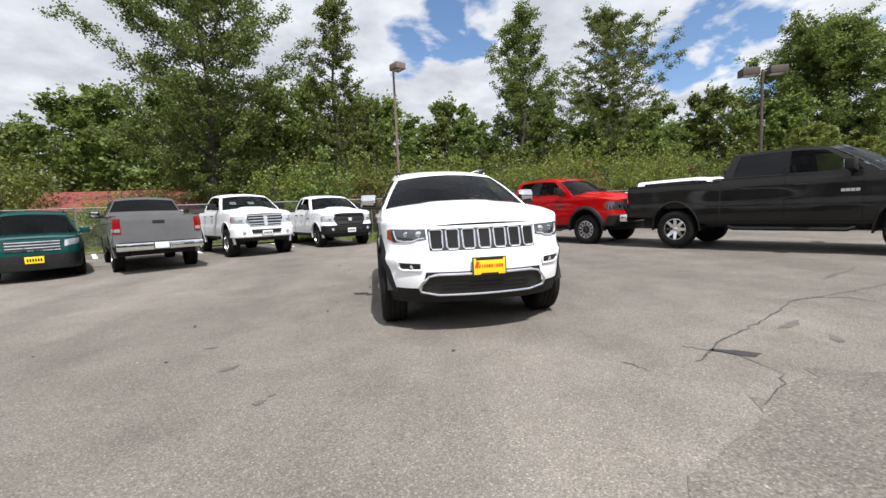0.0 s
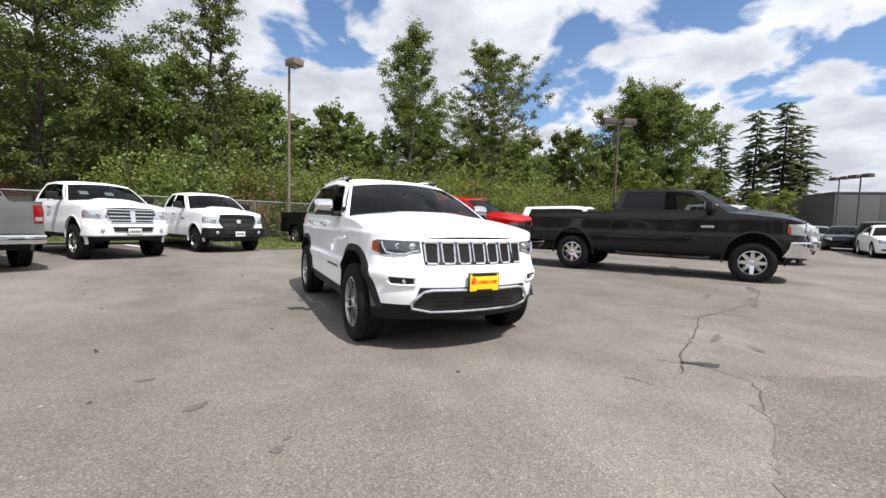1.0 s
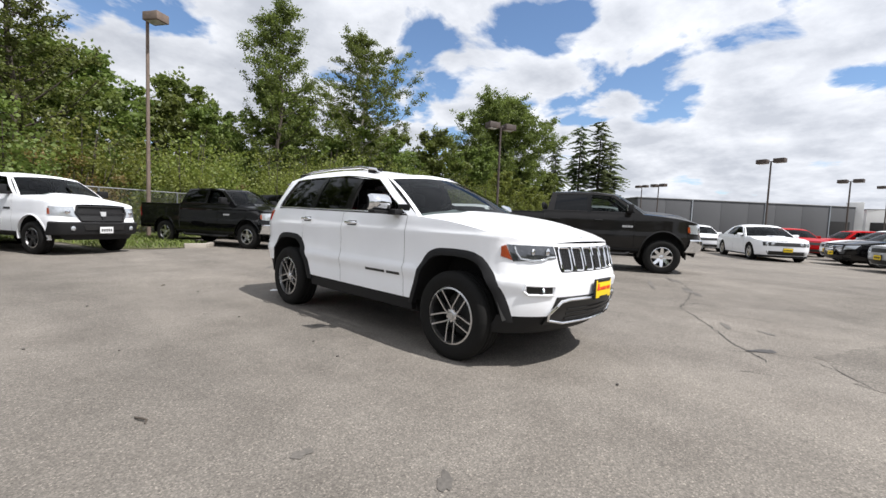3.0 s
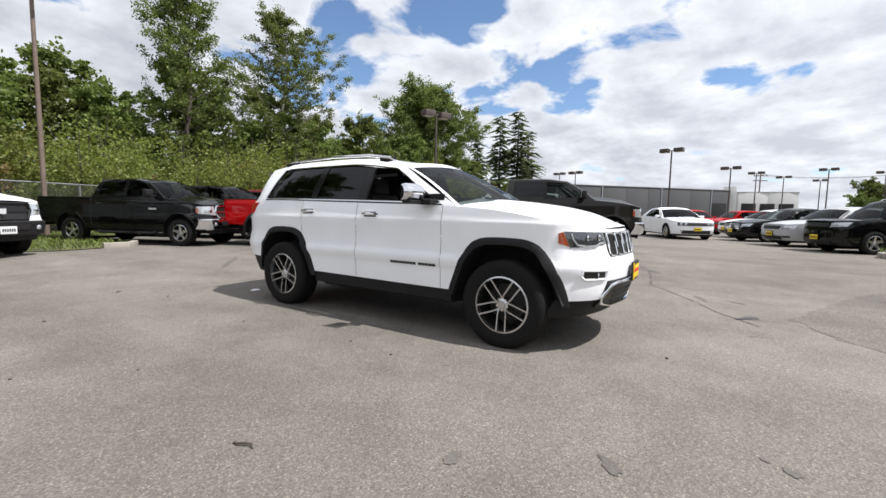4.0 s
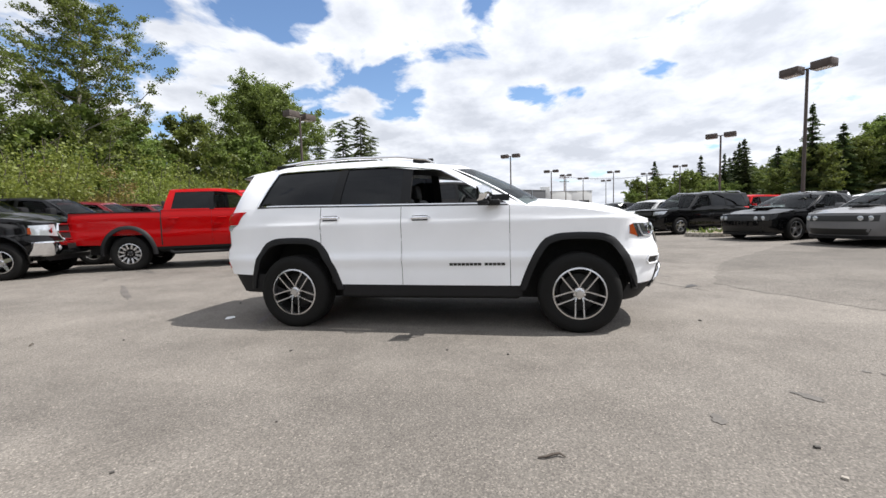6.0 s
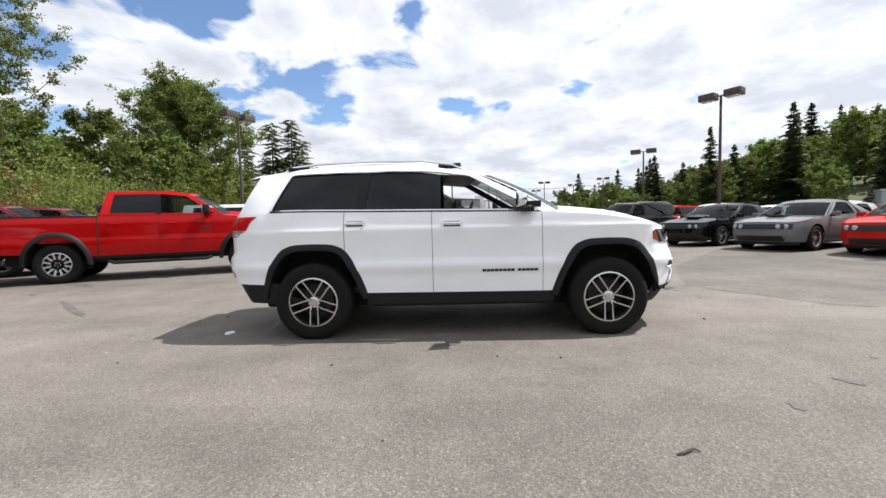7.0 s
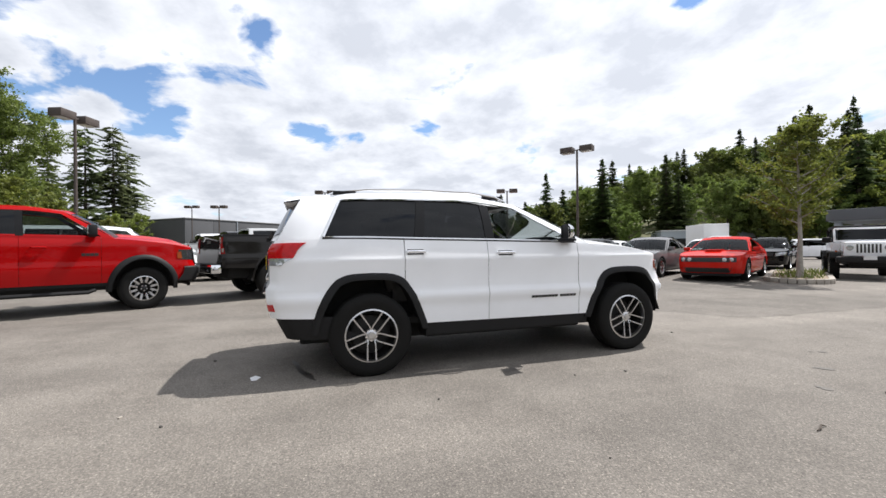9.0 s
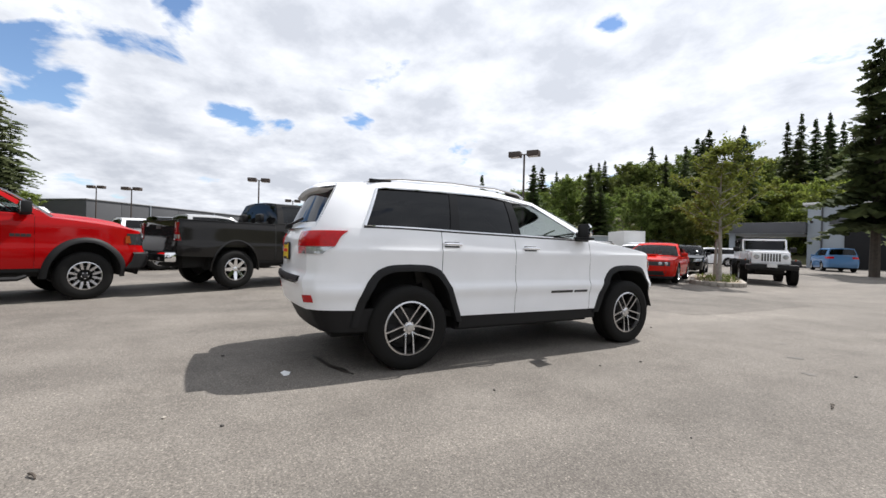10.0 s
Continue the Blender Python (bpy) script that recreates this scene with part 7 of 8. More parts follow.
def grass_patch(outline, seed, blades, high, label, lift=0.06):
    g = Geo()
    cx, cy = sum(p[0] for p in outline) / len(outline), sum(p[1] for p in outline) / len(outline)
    n = len(outline)
    vs = [(x, y, ground_z(x, y) + 0.02) for x, y in outline] + [(cx + (x - cx) * 0.9, cy + (y - cy) * 0.9, ground_z(x, y) + lift) for x, y in outline] + [(cx, cy, ground_z(cx, cy) + lift * 1.5)]
    fs = [(i, (i + 1) % n, n + (i + 1) % n, n + i) for i in range(n)] + [(n + i, n + (i + 1) % n, 2 * n) for i in range(n)]
    thing("grass_verge", g.add(vs, fs), GRASS_SOIL, label, "grass", "", "structure", 0)
    rng = np.random.default_rng(seed)
    V, F = [], []
    poly = np.array(outline)
    lo, hi = poly.min(0), poly.max(0)
    while len(F) < blades:
        p = rng.uniform(lo, hi)
        inside = False
        for i in range(n):
            (xa, ya), (xb, yb) = poly[i], poly[(i + 1) % n]
            if (ya > p[1]) != (yb > p[1]) and p[0] < (xb - xa) * (p[1] - ya) / (yb - ya) + xa:
                inside = not inside
        if not inside:
            continue
        z = ground_z(p[0], p[1]) + lift * 0.6
        h = high * rng.uniform(0.4, 1.3)
        a = rng.uniform(0, 6.28)
        w = 0.006 + 0.05 * h
        d = np.array([math.cos(a), math.sin(a), 0]) * w
        b3 = rng.normal(size=3) * h * 0.45
        c = np.array([p[0], p[1], z])
        k = len(V)
        V += [c - d, c + d, c + b3 * [1, 1, 0] + [0, 0, h], c + b3 * [1, 1, 0] * 0.6 + [0, 0, h * 0.8] - d * 0.6]
        F.append((k, k + 1, k + 2, k + 3))
    ob = new("grass", mesh_fast("grass", np.array(V), np.array(F), GRASS))
    tagged(ob, "short uneven green grass on the verge", "grass", "", "stuff")


# verge under the fence, and the grass tongue by the black truck
grass_patch([(-26, 10.6), (-12.0, 12.4), (-6.5, 13.6), (-2.2, 13.4), (-1.6, 10.7), (-0.6, 10.25), (0.72, 10.55), (1.25, 11.4), (0.9, 13.0), (0.3, 14.4), (5.0, 16.0), (12.0, 17.6), (26, 20.0), (26, 22.5), (0, 17.4), (-26, 13.4)], 3, 30000, 0.13, "rough green grass verge along the fence")
kerb_path([(0.35, 10.55), (0.95, 10.5), (1.38, 11.2)])
# the planted bed behind the fence: a plain dark soil bank
flat_shape("soil_bank", [(-60, 15.2), (-24, 13.6), (-1, 17.4), (12, 20.6), (26, 22.8), (60, 27.0), (70, 60), (-60, 60)], GRASS_SOIL, 0.015, "bare green soil under the bushes", "ground", "structure")


def island(cx, cy, turn, length, wide, seed):
    """A raised island with rounded ends: kerb ring, dry soil and grass."""
    pts = []
    for k in range(24):
        a = 2 * math.pi * k / 24
        x = (length / 2 - wide / 2) * (1 if math.cos(a) > 0 else -1) + wide / 2 * math.cos(a)
        y = wide / 2 * math.sin(a)
        c, s = math.cos(radians(turn)), math.sin(radians(turn))
        pts.append((cx + c * x - s * y, cy + s * x + c * y))
    kerb_path(pts + pts[:1], 0.15, 0.15)
    inner = [(cx + (x - cx) * 0.97, cy + (y - cy) * 0.97) for x, y in pts]
    g = Geo().add([(x, y, ground_z(x, y) + 0.12) for x, y in inner] + [(cx, cy, ground_z(cx, cy) + 0.17)], [(i, (i + 1) % 24, 24) for i in range(24)])
    thing("island_soil", g, DRY_SOIL, "dry mulch on a raised kerbed island", "ground", "", "structure", 0)
    return inner


DRY_SOIL = material("dry_mulch", (0.21, 0.165, 0.115), 0.95, 0, 0.4, 2, 40, 0.01)
for cx, cy, turn, ln, wd, seed in ((4.98, -14.05, -60, 4.6, 1.6, 4), (12.56, -8.87, -62, 4.2, 1.3, 5)):
    outline = island(cx, cy, turn, ln, wd, seed)
    rng_i = np.random.default_rng(seed)
    V, F = [], []
    for k in range(260):
        t, q = rng_i.uniform(-0.45, 0.45) * ln, rng_i.uniform(-0.4, 0.4) * wd
        c, s = math.cos(radians(turn)), math.sin(radians(turn))
        p = np.array([cx + c * t - s * q, cy + s * t + c * q, ground_z(cx, cy) + 0.13])
        h, a = rng_i.uniform(0.05, 0.22), rng_i.uniform(0, 6.28)
        d = np.array([math.cos(a), math.sin(a), 0]) * 0.02
        b3 = np.append(rng_i.normal(size=2) * h * 0.5, h)
        n0 = len(V)
        V += [p - d, p + d, p + b3, p + b3 * 0.6 - d]
        F.append((n0, n0 + 1, n0 + 2, n0 + 3))
    tagged(new("weeds", mesh_fast("weeds", np.array(V), np.array(F), GRASS)), "straggling green weeds on the island", "grass", "", "stuff")

# ---- trees, shrubs, grass ----


def leaves_geo(centres, spreads, counts, size, rng, droop=0.0, squash=0.8):
    """Many small folded leaves gathered in clumps, as one pair of arrays."""
    pts = np.concatenate([c + rng.normal(size=(n, 3)) * np.array([s, s, s * squash]) * 0.6 for c, s, n in zip(centres, spreads, counts)])
    n = len(pts)
    d = rng.normal(size=(n, 3))
    d[:, 2] = d[:, 2] * 0.7 - droop
    d /= np.linalg.norm(d, axis=1)[:, None]
    e = np.cross(d, rng.normal(size=(n, 3)))
    e /= np.linalg.norm(e, axis=1)[:, None]
    L = size * rng.uniform(0.6, 1.3, size=(n, 1))
    a, b2, c2, d2 = pts, pts + d * L * 0.5 + e * L * 0.36, pts + d * L, pts + d * L * 0.5 - e * L * 0.36
    V = np.stack([a, b2, c2, d2], 1).reshape(-1, 3)
    F = np.arange(4 * n).reshape(-1, 4)
    return V, F




def broadleaf(name, height, spread, seed, mat, bark=BARK, first=0.18, limbs=34, clumps=7, per=26, leaf=0.24, shape="egg", lean=0.02, airy=1.0):
    """A tapered trunk, limbs that rise and thin out, and side twigs with leaves strung along them."""
    rng = np.random.default_rng(seed)
    tree = empty(name)
    wood = Geo()
    tr = height * 0.013 + 0.01
    trunk = [Vector((math.sin(k * 1.3 + seed) * lean * height * k / 8, math.cos(k * 1.7 + seed) * lean * height * k / 8, height * 0.97 * k / 8)) for k in range(9)]
    wood.tube(trunk, [tr * (1 - 0.94 * k / 8) * (1.35 if k == 0 else 1) for k in range(9)], 9)
    pts = []
    for i in range(limbs):
        u = first + (0.98 - first) * (i + rng.uniform(0, 0.8)) / limbs
        k = min(7, int(u * 8))
        base = trunk[k].lerp(trunk[k + 1], u * 8 - k)
        v = (u - first) / (1 - first)
        if shape == "egg":
            r = spread * (0.30 + 1.0 * math.sin(math.pi * min(1.0, 0.18 + v * 0.85)) ** 0.8) / 1.3
        elif shape == "cone":
            r = spread * (1.04 - v) ** 0.75
        else:
            r = spread * (0.55 + 0.45 * math.sin(math.pi * v))
        r *= rng.uniform(0.55, 1.15)
        a = i * 2.4 + rng.uniform(-0.5, 0.5)
        rise = r * rng.uniform(0.45, 1.0) * (1 - 0.25 * v)
        tip = base + Vector((math.cos(a) * r, math.sin(a) * r, rise))
        mid = base.lerp(tip, 0.5) + Vector((rng.normal() * 0.05 * r, rng.normal() * 0.05 * r, -0.10 * r))
        lr = tr * (1 - u) * 0.32 + 0.012
        wood.tube([base, mid, tip], [lr, lr * 0.6, 0.008], 5)
        run = (tip - base).normalized()
        for c in range(clumps):
            t = 0.12 + 0.88 * ((c + rng.uniform(0, 1)) / clumps) ** 0.8
            p = base.lerp(mid, t * 2) if t < 0.5 else mid.lerp(tip, t * 2 - 1)
            way = run * rng.uniform(0.3, 1.0) + Vector(rng.normal(size=3) * np.array([0.75, 0.75, 0.45]))
            way.normalize()
            ln = (0.10 + 0.20 * rng.uniform()) * spread * (1.15 - 0.55 * t)
            q = p + way * ln + Vector((0, 0, -0.06 * ln))
            wood.tube([p, q], [0.010 + 0.0006 * height, 0.004], 3, False)
            n = int(per * rng.uniform(0.35, 1.5) * (0.5 + ln / (0.2 * spread)) / 1.5)
            tt = rng.uniform(0.1, 1.08, size=(n, 1)) ** 0.8
            pts.append(np.array(p) + (np.array(q) - np.array(p)) * tt + rng.normal(size=(n, 3)) * np.array([1.0, 1.0, 0.6]) * (0.030 + 0.028 * airy) * spread ** 0.8)
    top = np.array(trunk[8])
    pts.append(top + rng.normal(size=(per * 3, 3)) * np.array([0.05, 0.05, 0.12]) * spread)
    pts = np.concatenate(pts)
    n = len(pts)
    d = rng.normal(size=(n, 3))
    d[:, 2] = d[:, 2] * 0.6 - 0.25
    d /= np.linalg.norm(d, axis=1)[:, None]
    e = np.cross(d, rng.normal(size=(n, 3)))
    e /= np.linalg.norm(e, axis=1)[:, None]
    L = leaf * rng.uniform(0.55, 1.3, size=(n, 1))
    V = np.stack([pts, pts + d * L * 0.45 + e * L * 0.38, pts + d * L, pts + d * L * 0.45 - e * L * 0.38], 1).reshape(-1, 3)
    part("trunk", wood, bark, tree)
    crown = new("crown", mesh_fast("crown", V, np.arange(4 * n).reshape(-1, 4), mat))
    crown.parent = tree
    crown["kind"] = "stuff"
    return tree


def shrub(name, height, spread, seed, mat, count=72, per=80, leaf=0.15, bark=BARK):
    """A bushy mass of several stems with an uneven top."""
    rng = np.random.default_rng(seed)
    tree = empty(name)
    wood = Geo()
    centres, spreads = [], []
    for i in range(9):
        a, r = i * 2.4, spread * rng.uniform(0.15, 0.85)
        h = height * rng.uniform(0.55, 1.05) * (1 - 0.35 * (r / spread) ** 2)
        tip = Vector((math.cos(a) * r, math.sin(a) * r, h))
        root = Vector((math.cos(a) * r * 0.25, math.sin(a) * r * 0.25, 0))
        mid = root.lerp(tip, 0.5) + Vector((rng.normal() * 0.1, rng.normal() * 0.1, 0))
        wood.tube([root, mid, tip], [0.05, 0.03, 0.008], 5)
        for c in range(count // 9):
            t = rng.uniform(0.12, 1.06)
            p = np.array(root.lerp(tip, t)) + rng.normal(size=3) * np.array([0.22, 0.22, 0.10]) * spread
            p[2] = max(0.15, p[2])
            centres.append(p)
            spreads.append(0.20 * spread * rng.uniform(0.6, 1.3))
    counts = [int(per * rng.uniform(0.5, 1.5)) for _ in centres]
    V, F = leaves_geo(np.array(centres), spreads, counts, leaf, rng)
    V[:, 2] = np.maximum(V[:, 2], 0.0)
    part("stem", wood, bark, tree)
    crown = new("crown", mesh_fast("crown", V, F, mat))
    crown.parent = tree
    crown["kind"] = "stuff"
    return tree


def fir(name, height, spread, seed, mat, bare=0.1, tiers=26, thin=1.0, taper=0.85):
    """A conifer: drooping boughs in whorls, each bough a ragged fan of needle sprays."""
    rng = np.random.default_rng(seed)
    tree = empty(name)
    part("trunk", Geo().tube([(0, 0, 0), (0, 0, height * 0.5), (0, 0, height)], [height * 0.014 + 0.06, height * 0.009 + 0.03, 0.015], 8), BARK, tree)
    V, F = [], []
    for i in range(tiers):
        u = bare + (1 - bare) * i / tiers
        z = u * height
        r = spread * (1.02 - u) ** taper * rng.uniform(0.7, 1.15)
        nb = max(4, int((10 - 5 * u) * thin))
        for k in range(nb):
            if rng.uniform() < 0.10:
                continue
            a = 2 * math.pi * (k + rng.uniform(-0.3, 0.3)) / nb + i * 1.1
            rr = r * rng.uniform(0.35, 1.25)
            zz = z + rng.normal() * height * 0.012
            sag = rng.uniform(0.05, 0.45)
            d = np.array([math.cos(a), math.sin(a), 0])
            sd = np.array([-math.sin(a), math.cos(a), 0])
            for j in range(7):
                t = 0.14 + 0.86 * j / 7
                c = np.array([0, 0, zz + rng.normal() * 0.08]) + d * rr * t + np.array([0, 0, -sag * rr * t ** 1.5])
                w = rr * 0.26 * (1.15 - t) + 0.10
                for s in (-1, 1):
                    tipp = c + sd * s * w * rng.uniform(0.7, 1.3) + d * w * 0.7 + np.array([0, 0, -0.22 * w])
                    n0 = len(V)
                    q = np.array([0, 0, 0.05 + 0.07 * w])
                    V += [c - d * w * 0.25, c + d * w * 0.55 + q * 0.3, tipp, c * 0.5 + tipp * 0.5 - d * w * 0.32 - q * 2]
                    F.append((n0, n0 + 1, n0 + 2, n0 + 3))
    crown = new("crown", mesh_fast("crown", np.array(V), np.array(F), mat))
    crown.parent = tree
    crown["kind"] = "stuff"
    return tree


RNG = np.random.default_rng(11)


def put(tree, x, y, size=1.0, turn=0.0, z=None, wide=None):
    tree.matrix_world = pose(x, y, ground_z(x, y) if z is None else z, 0, 0, turn) @ Matrix.Diagonal((wide or size, wide or size, size, 1))
    return tree


def again(tree, x, y, size=1.0, turn=0.0, z=None, wide=None):
    c = copy_thing(tree, pose(0, 0, 0))
    return put(c, x, y, size, turn, z, wide)


# tall trees behind the fence
put(tagged(broadleaf("cottonwood_tree", 17.5, 5.0, 3, LEAF_DARK, limbs=74, clumps=14, per=110, leaf=0.135, first=0.08, airy=0.8), "tall broad dark green cottonwood tree behind the fence", "tree"), -9.6, 19.5)
put(tagged(broadleaf("cottonwood_tree", 15.2, 3.5, 5, LEAF_MID, limbs=56, clumps=10, per=56, leaf=0.125, first=0.14, shape="cone", airy=0.35), "tall slender dark green tree behind the fence", "tree"), -2.9, 22.4)
put(tagged(broadleaf("poplar_tree", 19.0, 6.0, 8, LEAF_MID, limbs=56, clumps=12, per=70, leaf=0.17, first=0.10, shape="cone", airy=0.3), "slender green poplar tree behind the fence", "tree"), 13.2, 31.6)
put(tagged(broadleaf("alder_tree", 19.4, 5.8, 12, LEAF_MID, PALE_BARK, limbs=60, clumps=13, per=76, leaf=0.17, first=0.10, airy=0.4), "airy green alder tree with a pale trunk", "tree"), 22.4, 32.2)
put(tagged(broadleaf("maple_tree", 20.4, 9.0, 15, LEAF_MID, limbs=84, clumps=16, per=110, leaf=0.27, first=0.05, airy=0.7), "dense dark green broadleaf tree", "tree"), 52.6, 36.6)

# shrub bank behind the fence
kinds = [
    tagged(shrub("bush", 4.2, 2.4, 21, LEAF_MID), "leafy green bush behind the fence", "bush"),
    tagged(shrub("bush", 4.6, 2.3, 22, LEAF_LIME, leaf=0.13), "yellow-green spring bush behind the fence", "bush"),
    tagged(shrub("bush", 4.4, 2.6, 23, LEAF_DARK), "dark green bush behind the fence", "bush"),
    tagged(shrub("bush", 3.4, 2.0, 24, LEAF_OCHRE, leaf=0.12), "ochre-tinged bush behind the fence", "bush"),
]
first_used = [False] * 4
line = along([(-34.0, 13.0), (-10.0, 16.2), (0.0, 18.0), (12.0, 21.2), (30.0, 24.0), (48.0, 26.0)], 2.1)
for n, (x, y) in enumerate(line):
    for row in range(3):
        k = int(RNG.choice([0, 0, 0, 0, 1, 1, 2, 2, 3]))
        dx, dy = RNG.uniform(-0.7, 0.7), RNG.uniform(-0.4, 0.6)
        sz = RNG.uniform(0.62, 0.95) * (0.72, 1.05, 1.55)[row] * (1.0 if x < 4 else 0.88)
        px, py = x + dx - 0.25 * row, y + dy + row * 2.3
        hidden = any(abs(px - hx) < hw / 2 + 1.3 and py < hy + 3.6 for hx, hy, _, hw in HOUSES)
        if hidden and row > 0:
            continue
        if hidden:
            sz *= 0.72
        if not first_used[k]:
            put(kinds[k], px, py, sz)
            first_used[k] = True
        else:
            again(kinds[k], px, py, sz, RNG.uniform(0, 360))

for k, x, y, s in ((1, 14.0, 25.5, 1.5), (1, 18.5, 26.5, 1.6), (1, 23.5, 27.0, 1.5), (0, 28.0, 27.5, 1.45), (1, 33.0, 28.0, 1.5), (1, 38.0, 28.5, 1.4), (1, 45.0, 28.0, 1.4), (1, 50.0, 28.0, 1.2), (1, 9.5, 24.5, 1.3), (1, 7.6, 18.6, 0.95), (1, 10.2, 19.4, 1.05), (3, 12.6, 19.9, 1.1), (1, 16.4, 20.8, 1.0), (1, 19.4, 21.4, 1.1), (3, 22.0, 22.0, 1.0), (1, 2.2, 17.3, 0.9), (3, -1.6, 16.6, 0.85), (1, -13.0, 15.6, 0.7), (1, -18.0, 15.4, 1.15), (1, -21.5, 15.0, 1.3), (1, -11.6, 16.4, 0.75), (1, -5.2, 17.2, 1.05), (0, -3.6, 17.6, 1.1), (1, -1.0, 18.6, 1.15), (1, 3.4, 20.4, 1.2)):
    again(kinds[k], x, y, s, RNG.uniform(0, 360))

# woods further back
back = tagged(broadleaf("woodland_tree", 10.0, 3.6, 31, LEAF_MID, limbs=30, clumps=9, per=44, leaf=0.27, first=0.08), "green woodland tree in the distance", "tree")
put(back, -30.0, 30.0, 1.0)
for x, y, s in ((9.0, 34.0, 0.95), (17.5, 36.0, 1.0), (27.0, 37.0, 1.05), (32.0, 36.0, 0.95), (37.0, 38.0, 1.0), (42.0, 36.0, 0.9), (-8.0, 27.0, 1.05), (-5.5, 29.0, 1.15), (-1.5, 28.0, 1.0), (-14.5, 26.0, 1.0), (-20.0, 25.0, 0.95)):
    again(back, x, y, s, RNG.uniform(0, 360))
for n in range(44):
    x = -48 + n * 2.7 + RNG.uniform(-1, 1)
    y = 33 + RNG.uniform(-3, 9) + max(0, x) * 0.05
    again(back, x, y, RNG.uniform(0.65, 1.02) * (1.32 if x < -16 else 1.28), RNG.uniform(0, 360))

# unseen woods added behind the lot on the near side, closing off the low sky
for n in range(34):
    again(back, -72 + RNG.uniform(-4, 3), -75 + n * 4.0 + RNG.uniform(-1, 1), RNG.uniform(0.8, 1.25), RNG.uniform(0, 360))

# two bare-stemmed pines and small firs to the side of the showroom
pine = put(tagged(fir("pine_tree", 23.0, 5.4, 41, PINE_LEAF, 0.12, 30, 0.95, 0.26), "tall dark pine tree with open boughs", "tree"), 80.5, 36.5, 0.97)
again(pine, 84.5, 34.0, 1.04, 70)
again(pine, 74.0, 38.5, 0.78, 150)
again(pine, 88.0, 33.0, 0.88, 210)
lowtree = put(tagged(broadleaf("woodland_tree", 7.0, 2.6, 33, LEAF_LIME, limbs=26, clumps=8, per=44, leaf=0.20, first=0.05), "light green small tree near the showroom", "tree"), 57.0, 24.0, 0.8)
for x, y, s in ((36.0, 20.5, 0.72), (40.0, 21.5, 0.65), (44.0, 20.0, 0.60), (60.5, 22.5, 0.85), (33.0, 22.0, 0.9)):
    again(lowtree, x, y, s, RNG.uniform(0, 360))

# wooded hill beyond the service building


def hill_z(x, y):
    az, d = math.degrees(math.atan2(y, x + 5.0)), math.hypot(x + 5.0, y)
    h = 17.0 * float(smooth01(-14, -58, az)) * float(smooth01(60, 125, d))
    return h


P = np.zeros((30, 14, 3))
for i, az in enumerate(np.linspace(-14, -125, 30)):
    for j, d in enumerate(np.linspace(62, 190, 14)):
        x, y = -5 + d * math.cos(radians(az)), d * math.sin(radians(az))
        P[i, j] = (x, y, hill_z(x, y) - 0.25)
thing("hill", Geo().grid(P), GRASS_SOIL, "wooded green hillside beyond the lot", "hill", "", "structure")
firtree = put(tagged(fir("fir_tree", 18.0, 3.6, 51, NEEDLE, 0.06, 46, 1.0), "tall dark fir tree on the hillside", "tree"), 40.0, -86.0, 0.9, 0, hill_z(40, -86))
hilltree = put(tagged(broadleaf("hillside_tree", 11.0, 4.6, 53, LEAF_MID, limbs=32, clumps=9, per=44, leaf=0.36, first=0.06), "rounded green tree on the hillside", "tree"), 60.0, -60.0, 1.0, 0, hill_z(60, -60))
for n in range(290):
    az = -13.9 - 99 * ((n + RNG.uniform(0, 1)) / 290)
    d = RNG.uniform(72, 140)
    x, y = -5 + d * math.cos(radians(az)), d * math.sin(radians(az))
    s = RNG.uniform(0.55, 1.0) * (0.66 + 0.26 * float(smooth01(-14, -45, az)))
    if RNG.uniform() < 0.26:
        again(firtree, x, y, s, RNG.uniform(0, 360), hill_z(x, y) - 0.3, s * RNG.uniform(1.1, 1.7))
    else:
        again(hilltree, x, y, s * 1.0, RNG.uniform(0, 360), hill_z(x, y) - 0.3)
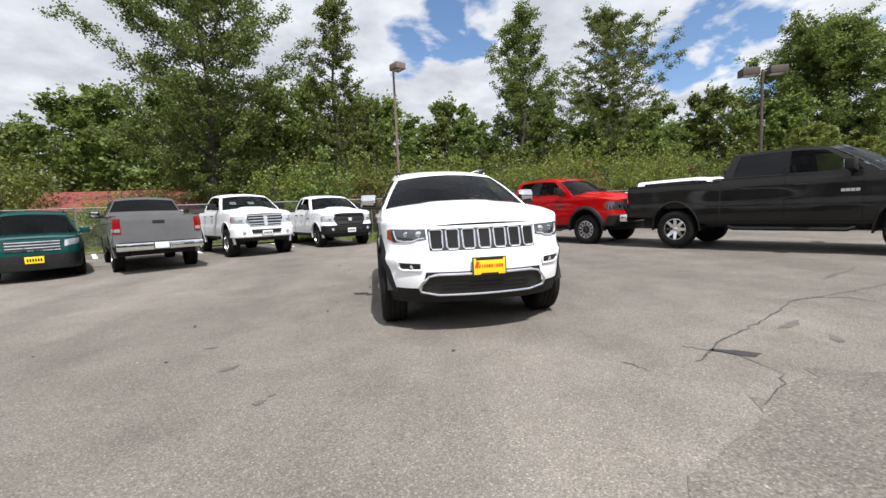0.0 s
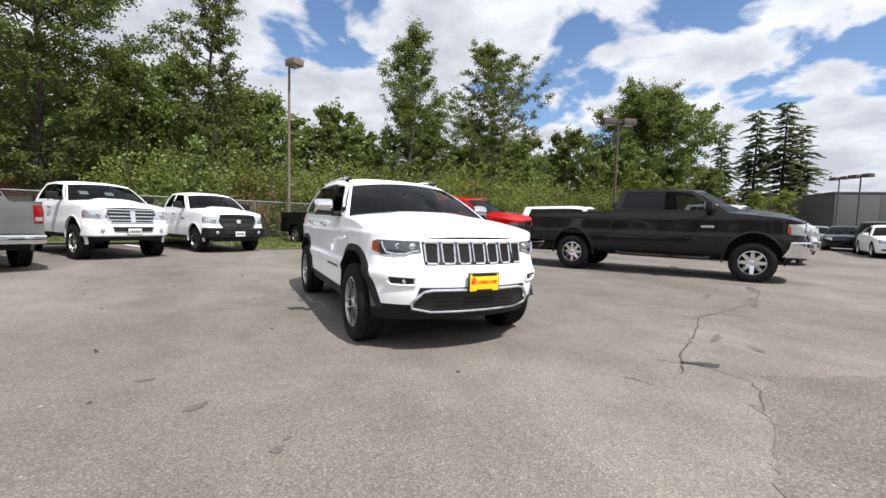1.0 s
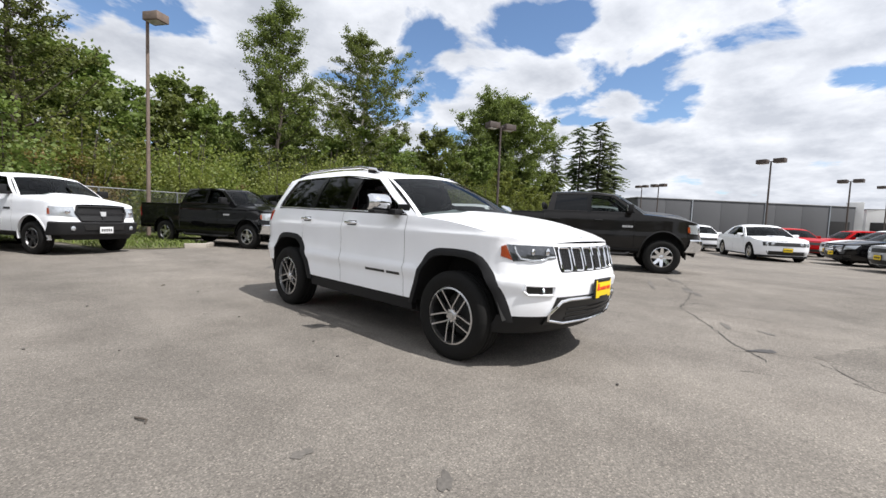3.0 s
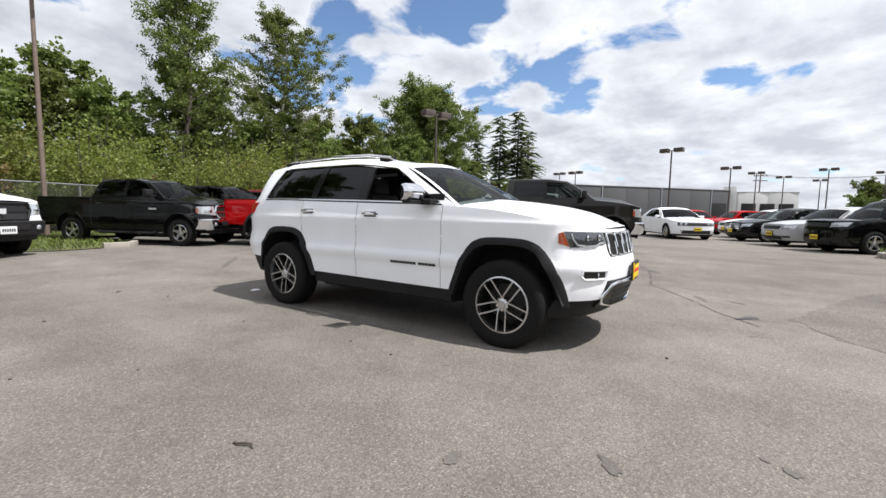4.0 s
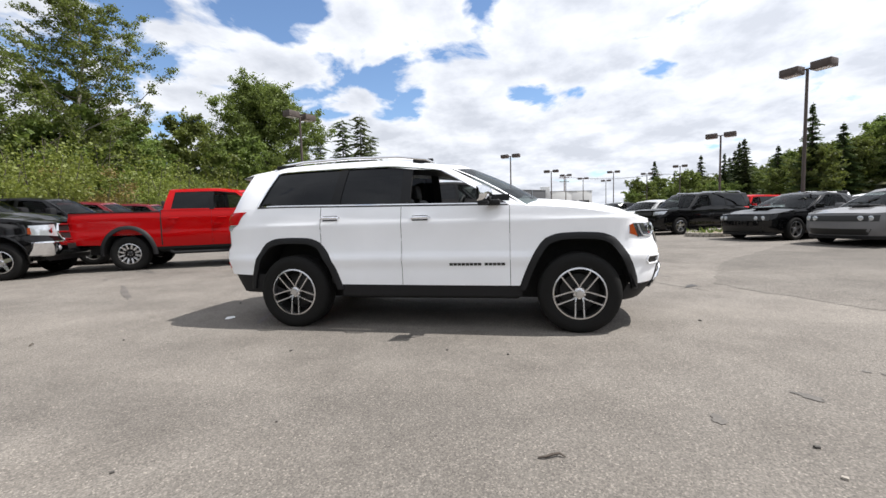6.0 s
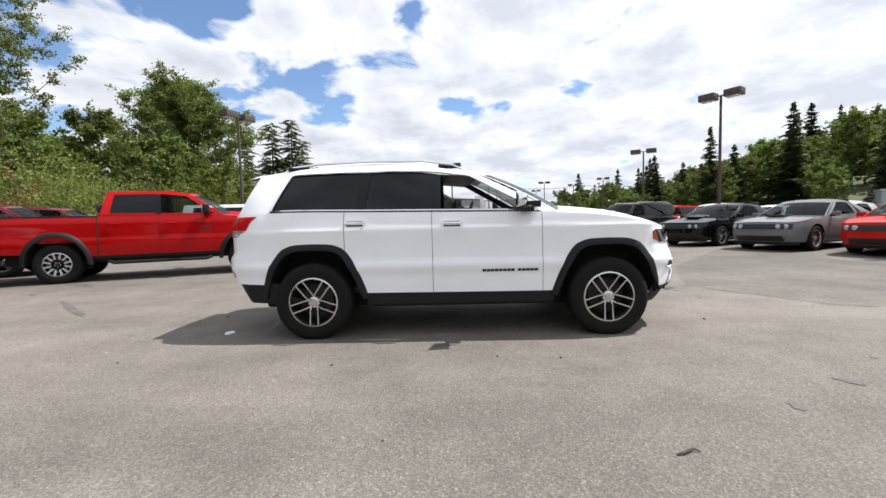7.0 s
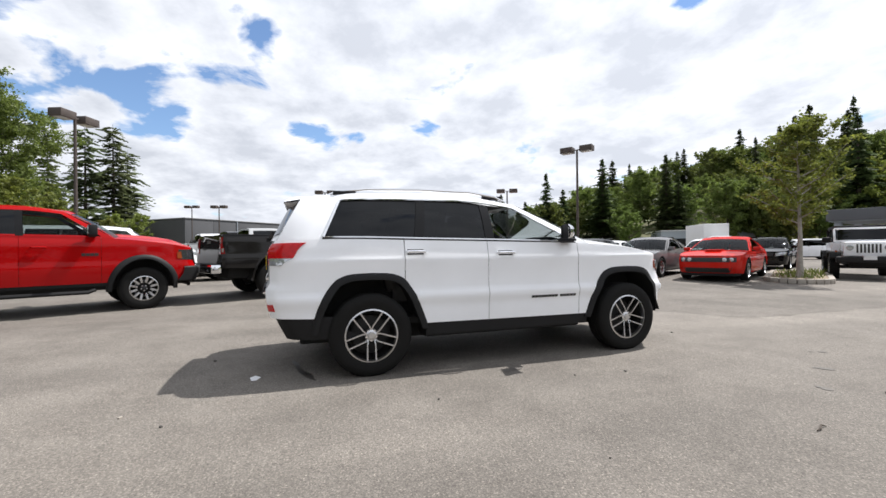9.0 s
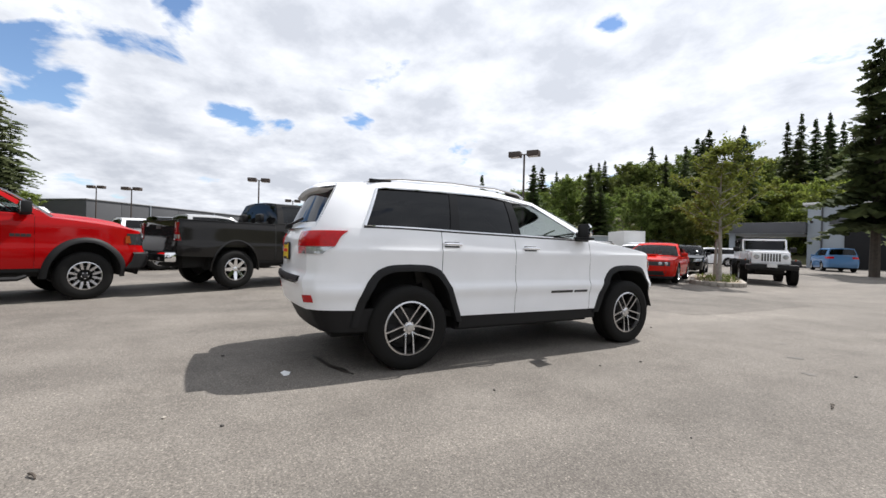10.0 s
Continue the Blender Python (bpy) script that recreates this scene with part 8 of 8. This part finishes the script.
limetree = put(tagged(broadleaf("hillside_tree", 9.0, 5.0, 54, LEAF_LIME, limbs=30, clumps=9, per=44, leaf=0.34, first=0.05), "yellow-green tree at the foot of the hill", "tree"), 34.0, -62.0, 1.0)
for x, y, s in ((25.0, -66.0, 0.9), (14.0, -68.0, 1.0), (44.0, -62.0, 0.6), (6.0, -66.0, 1.1)):
    again(limetree, x, y, s, RNG.uniform(0, 360))

for x, y, s in ((29.1, -69.7, 1.05), (25.3, -69.1, 1.0), (21.5, -67.4, 1.05), (18.5, -65.3, 1.0)):
    again(limetree, x, y, s, RNG.uniform(0, 360), hill_z(x, y) - 0.3)
for x, y, top in ((32.3, -84.6, 25.0), (30.6, -85.3, 26.2), (29.9, -88.8, 25.6), (28.2, -89.4, 26.4), (27.2, -91.9, 25.0), (25.8, -92.3, 24.2), (43.4, -73.3, 21.4), (46.1, -71.5, 20.0), (36.3, -77.3, 22.2), (37.6, -78.6, 20.4)):
    z = hill_z(x, y) - 0.3
    again(firtree, x, y, (top - z) / 18.0, RNG.uniform(0, 360), z, (top - z) / 18.0 * RNG.uniform(0.85, 1.15))

# dark conifer by the service building
put(tagged(fir("conifer_tree", 13.0, 4.4, 61, NEEDLE, 0.22, 40, 0.9), "dark spreading conifer beside the lane", "tree"), 5.1, -30.0, 1.05)

# two young trees on the island
young = put(tagged(broadleaf("young_tree", 4.6, 1.25, 71, LEAF_LIME, PALE_BARK, first=0.34, limbs=26, clumps=8, per=50, leaf=0.085, airy=0.8), "young yellow-green street tree on the island", "tree"), 4.25, -12.89, 1.1, 0, 0.15)
again(young, 5.47, -14.86, 0.95, 120, 0.15)

# ---- ground ----


def build_ground():
    ring = np.concatenate([np.arange(-30, 30.1, 0.75), [36, 45, 60, 90, 140, 220, 400, 800, 1500, 2500]])
    ring = np.concatenate([-ring[::-1][:10], ring])
    P = np.zeros((len(ring), len(ring), 3))
    for i, x in enumerate(ring):
        for j, y in enumerate(ring):
            P[i, j] = (x, y, ground_z(x, y))
    thing("ground", Geo().grid(P), ASPHALT, "worn light grey asphalt of a car lot", "ground", "", "structure")


build_ground()
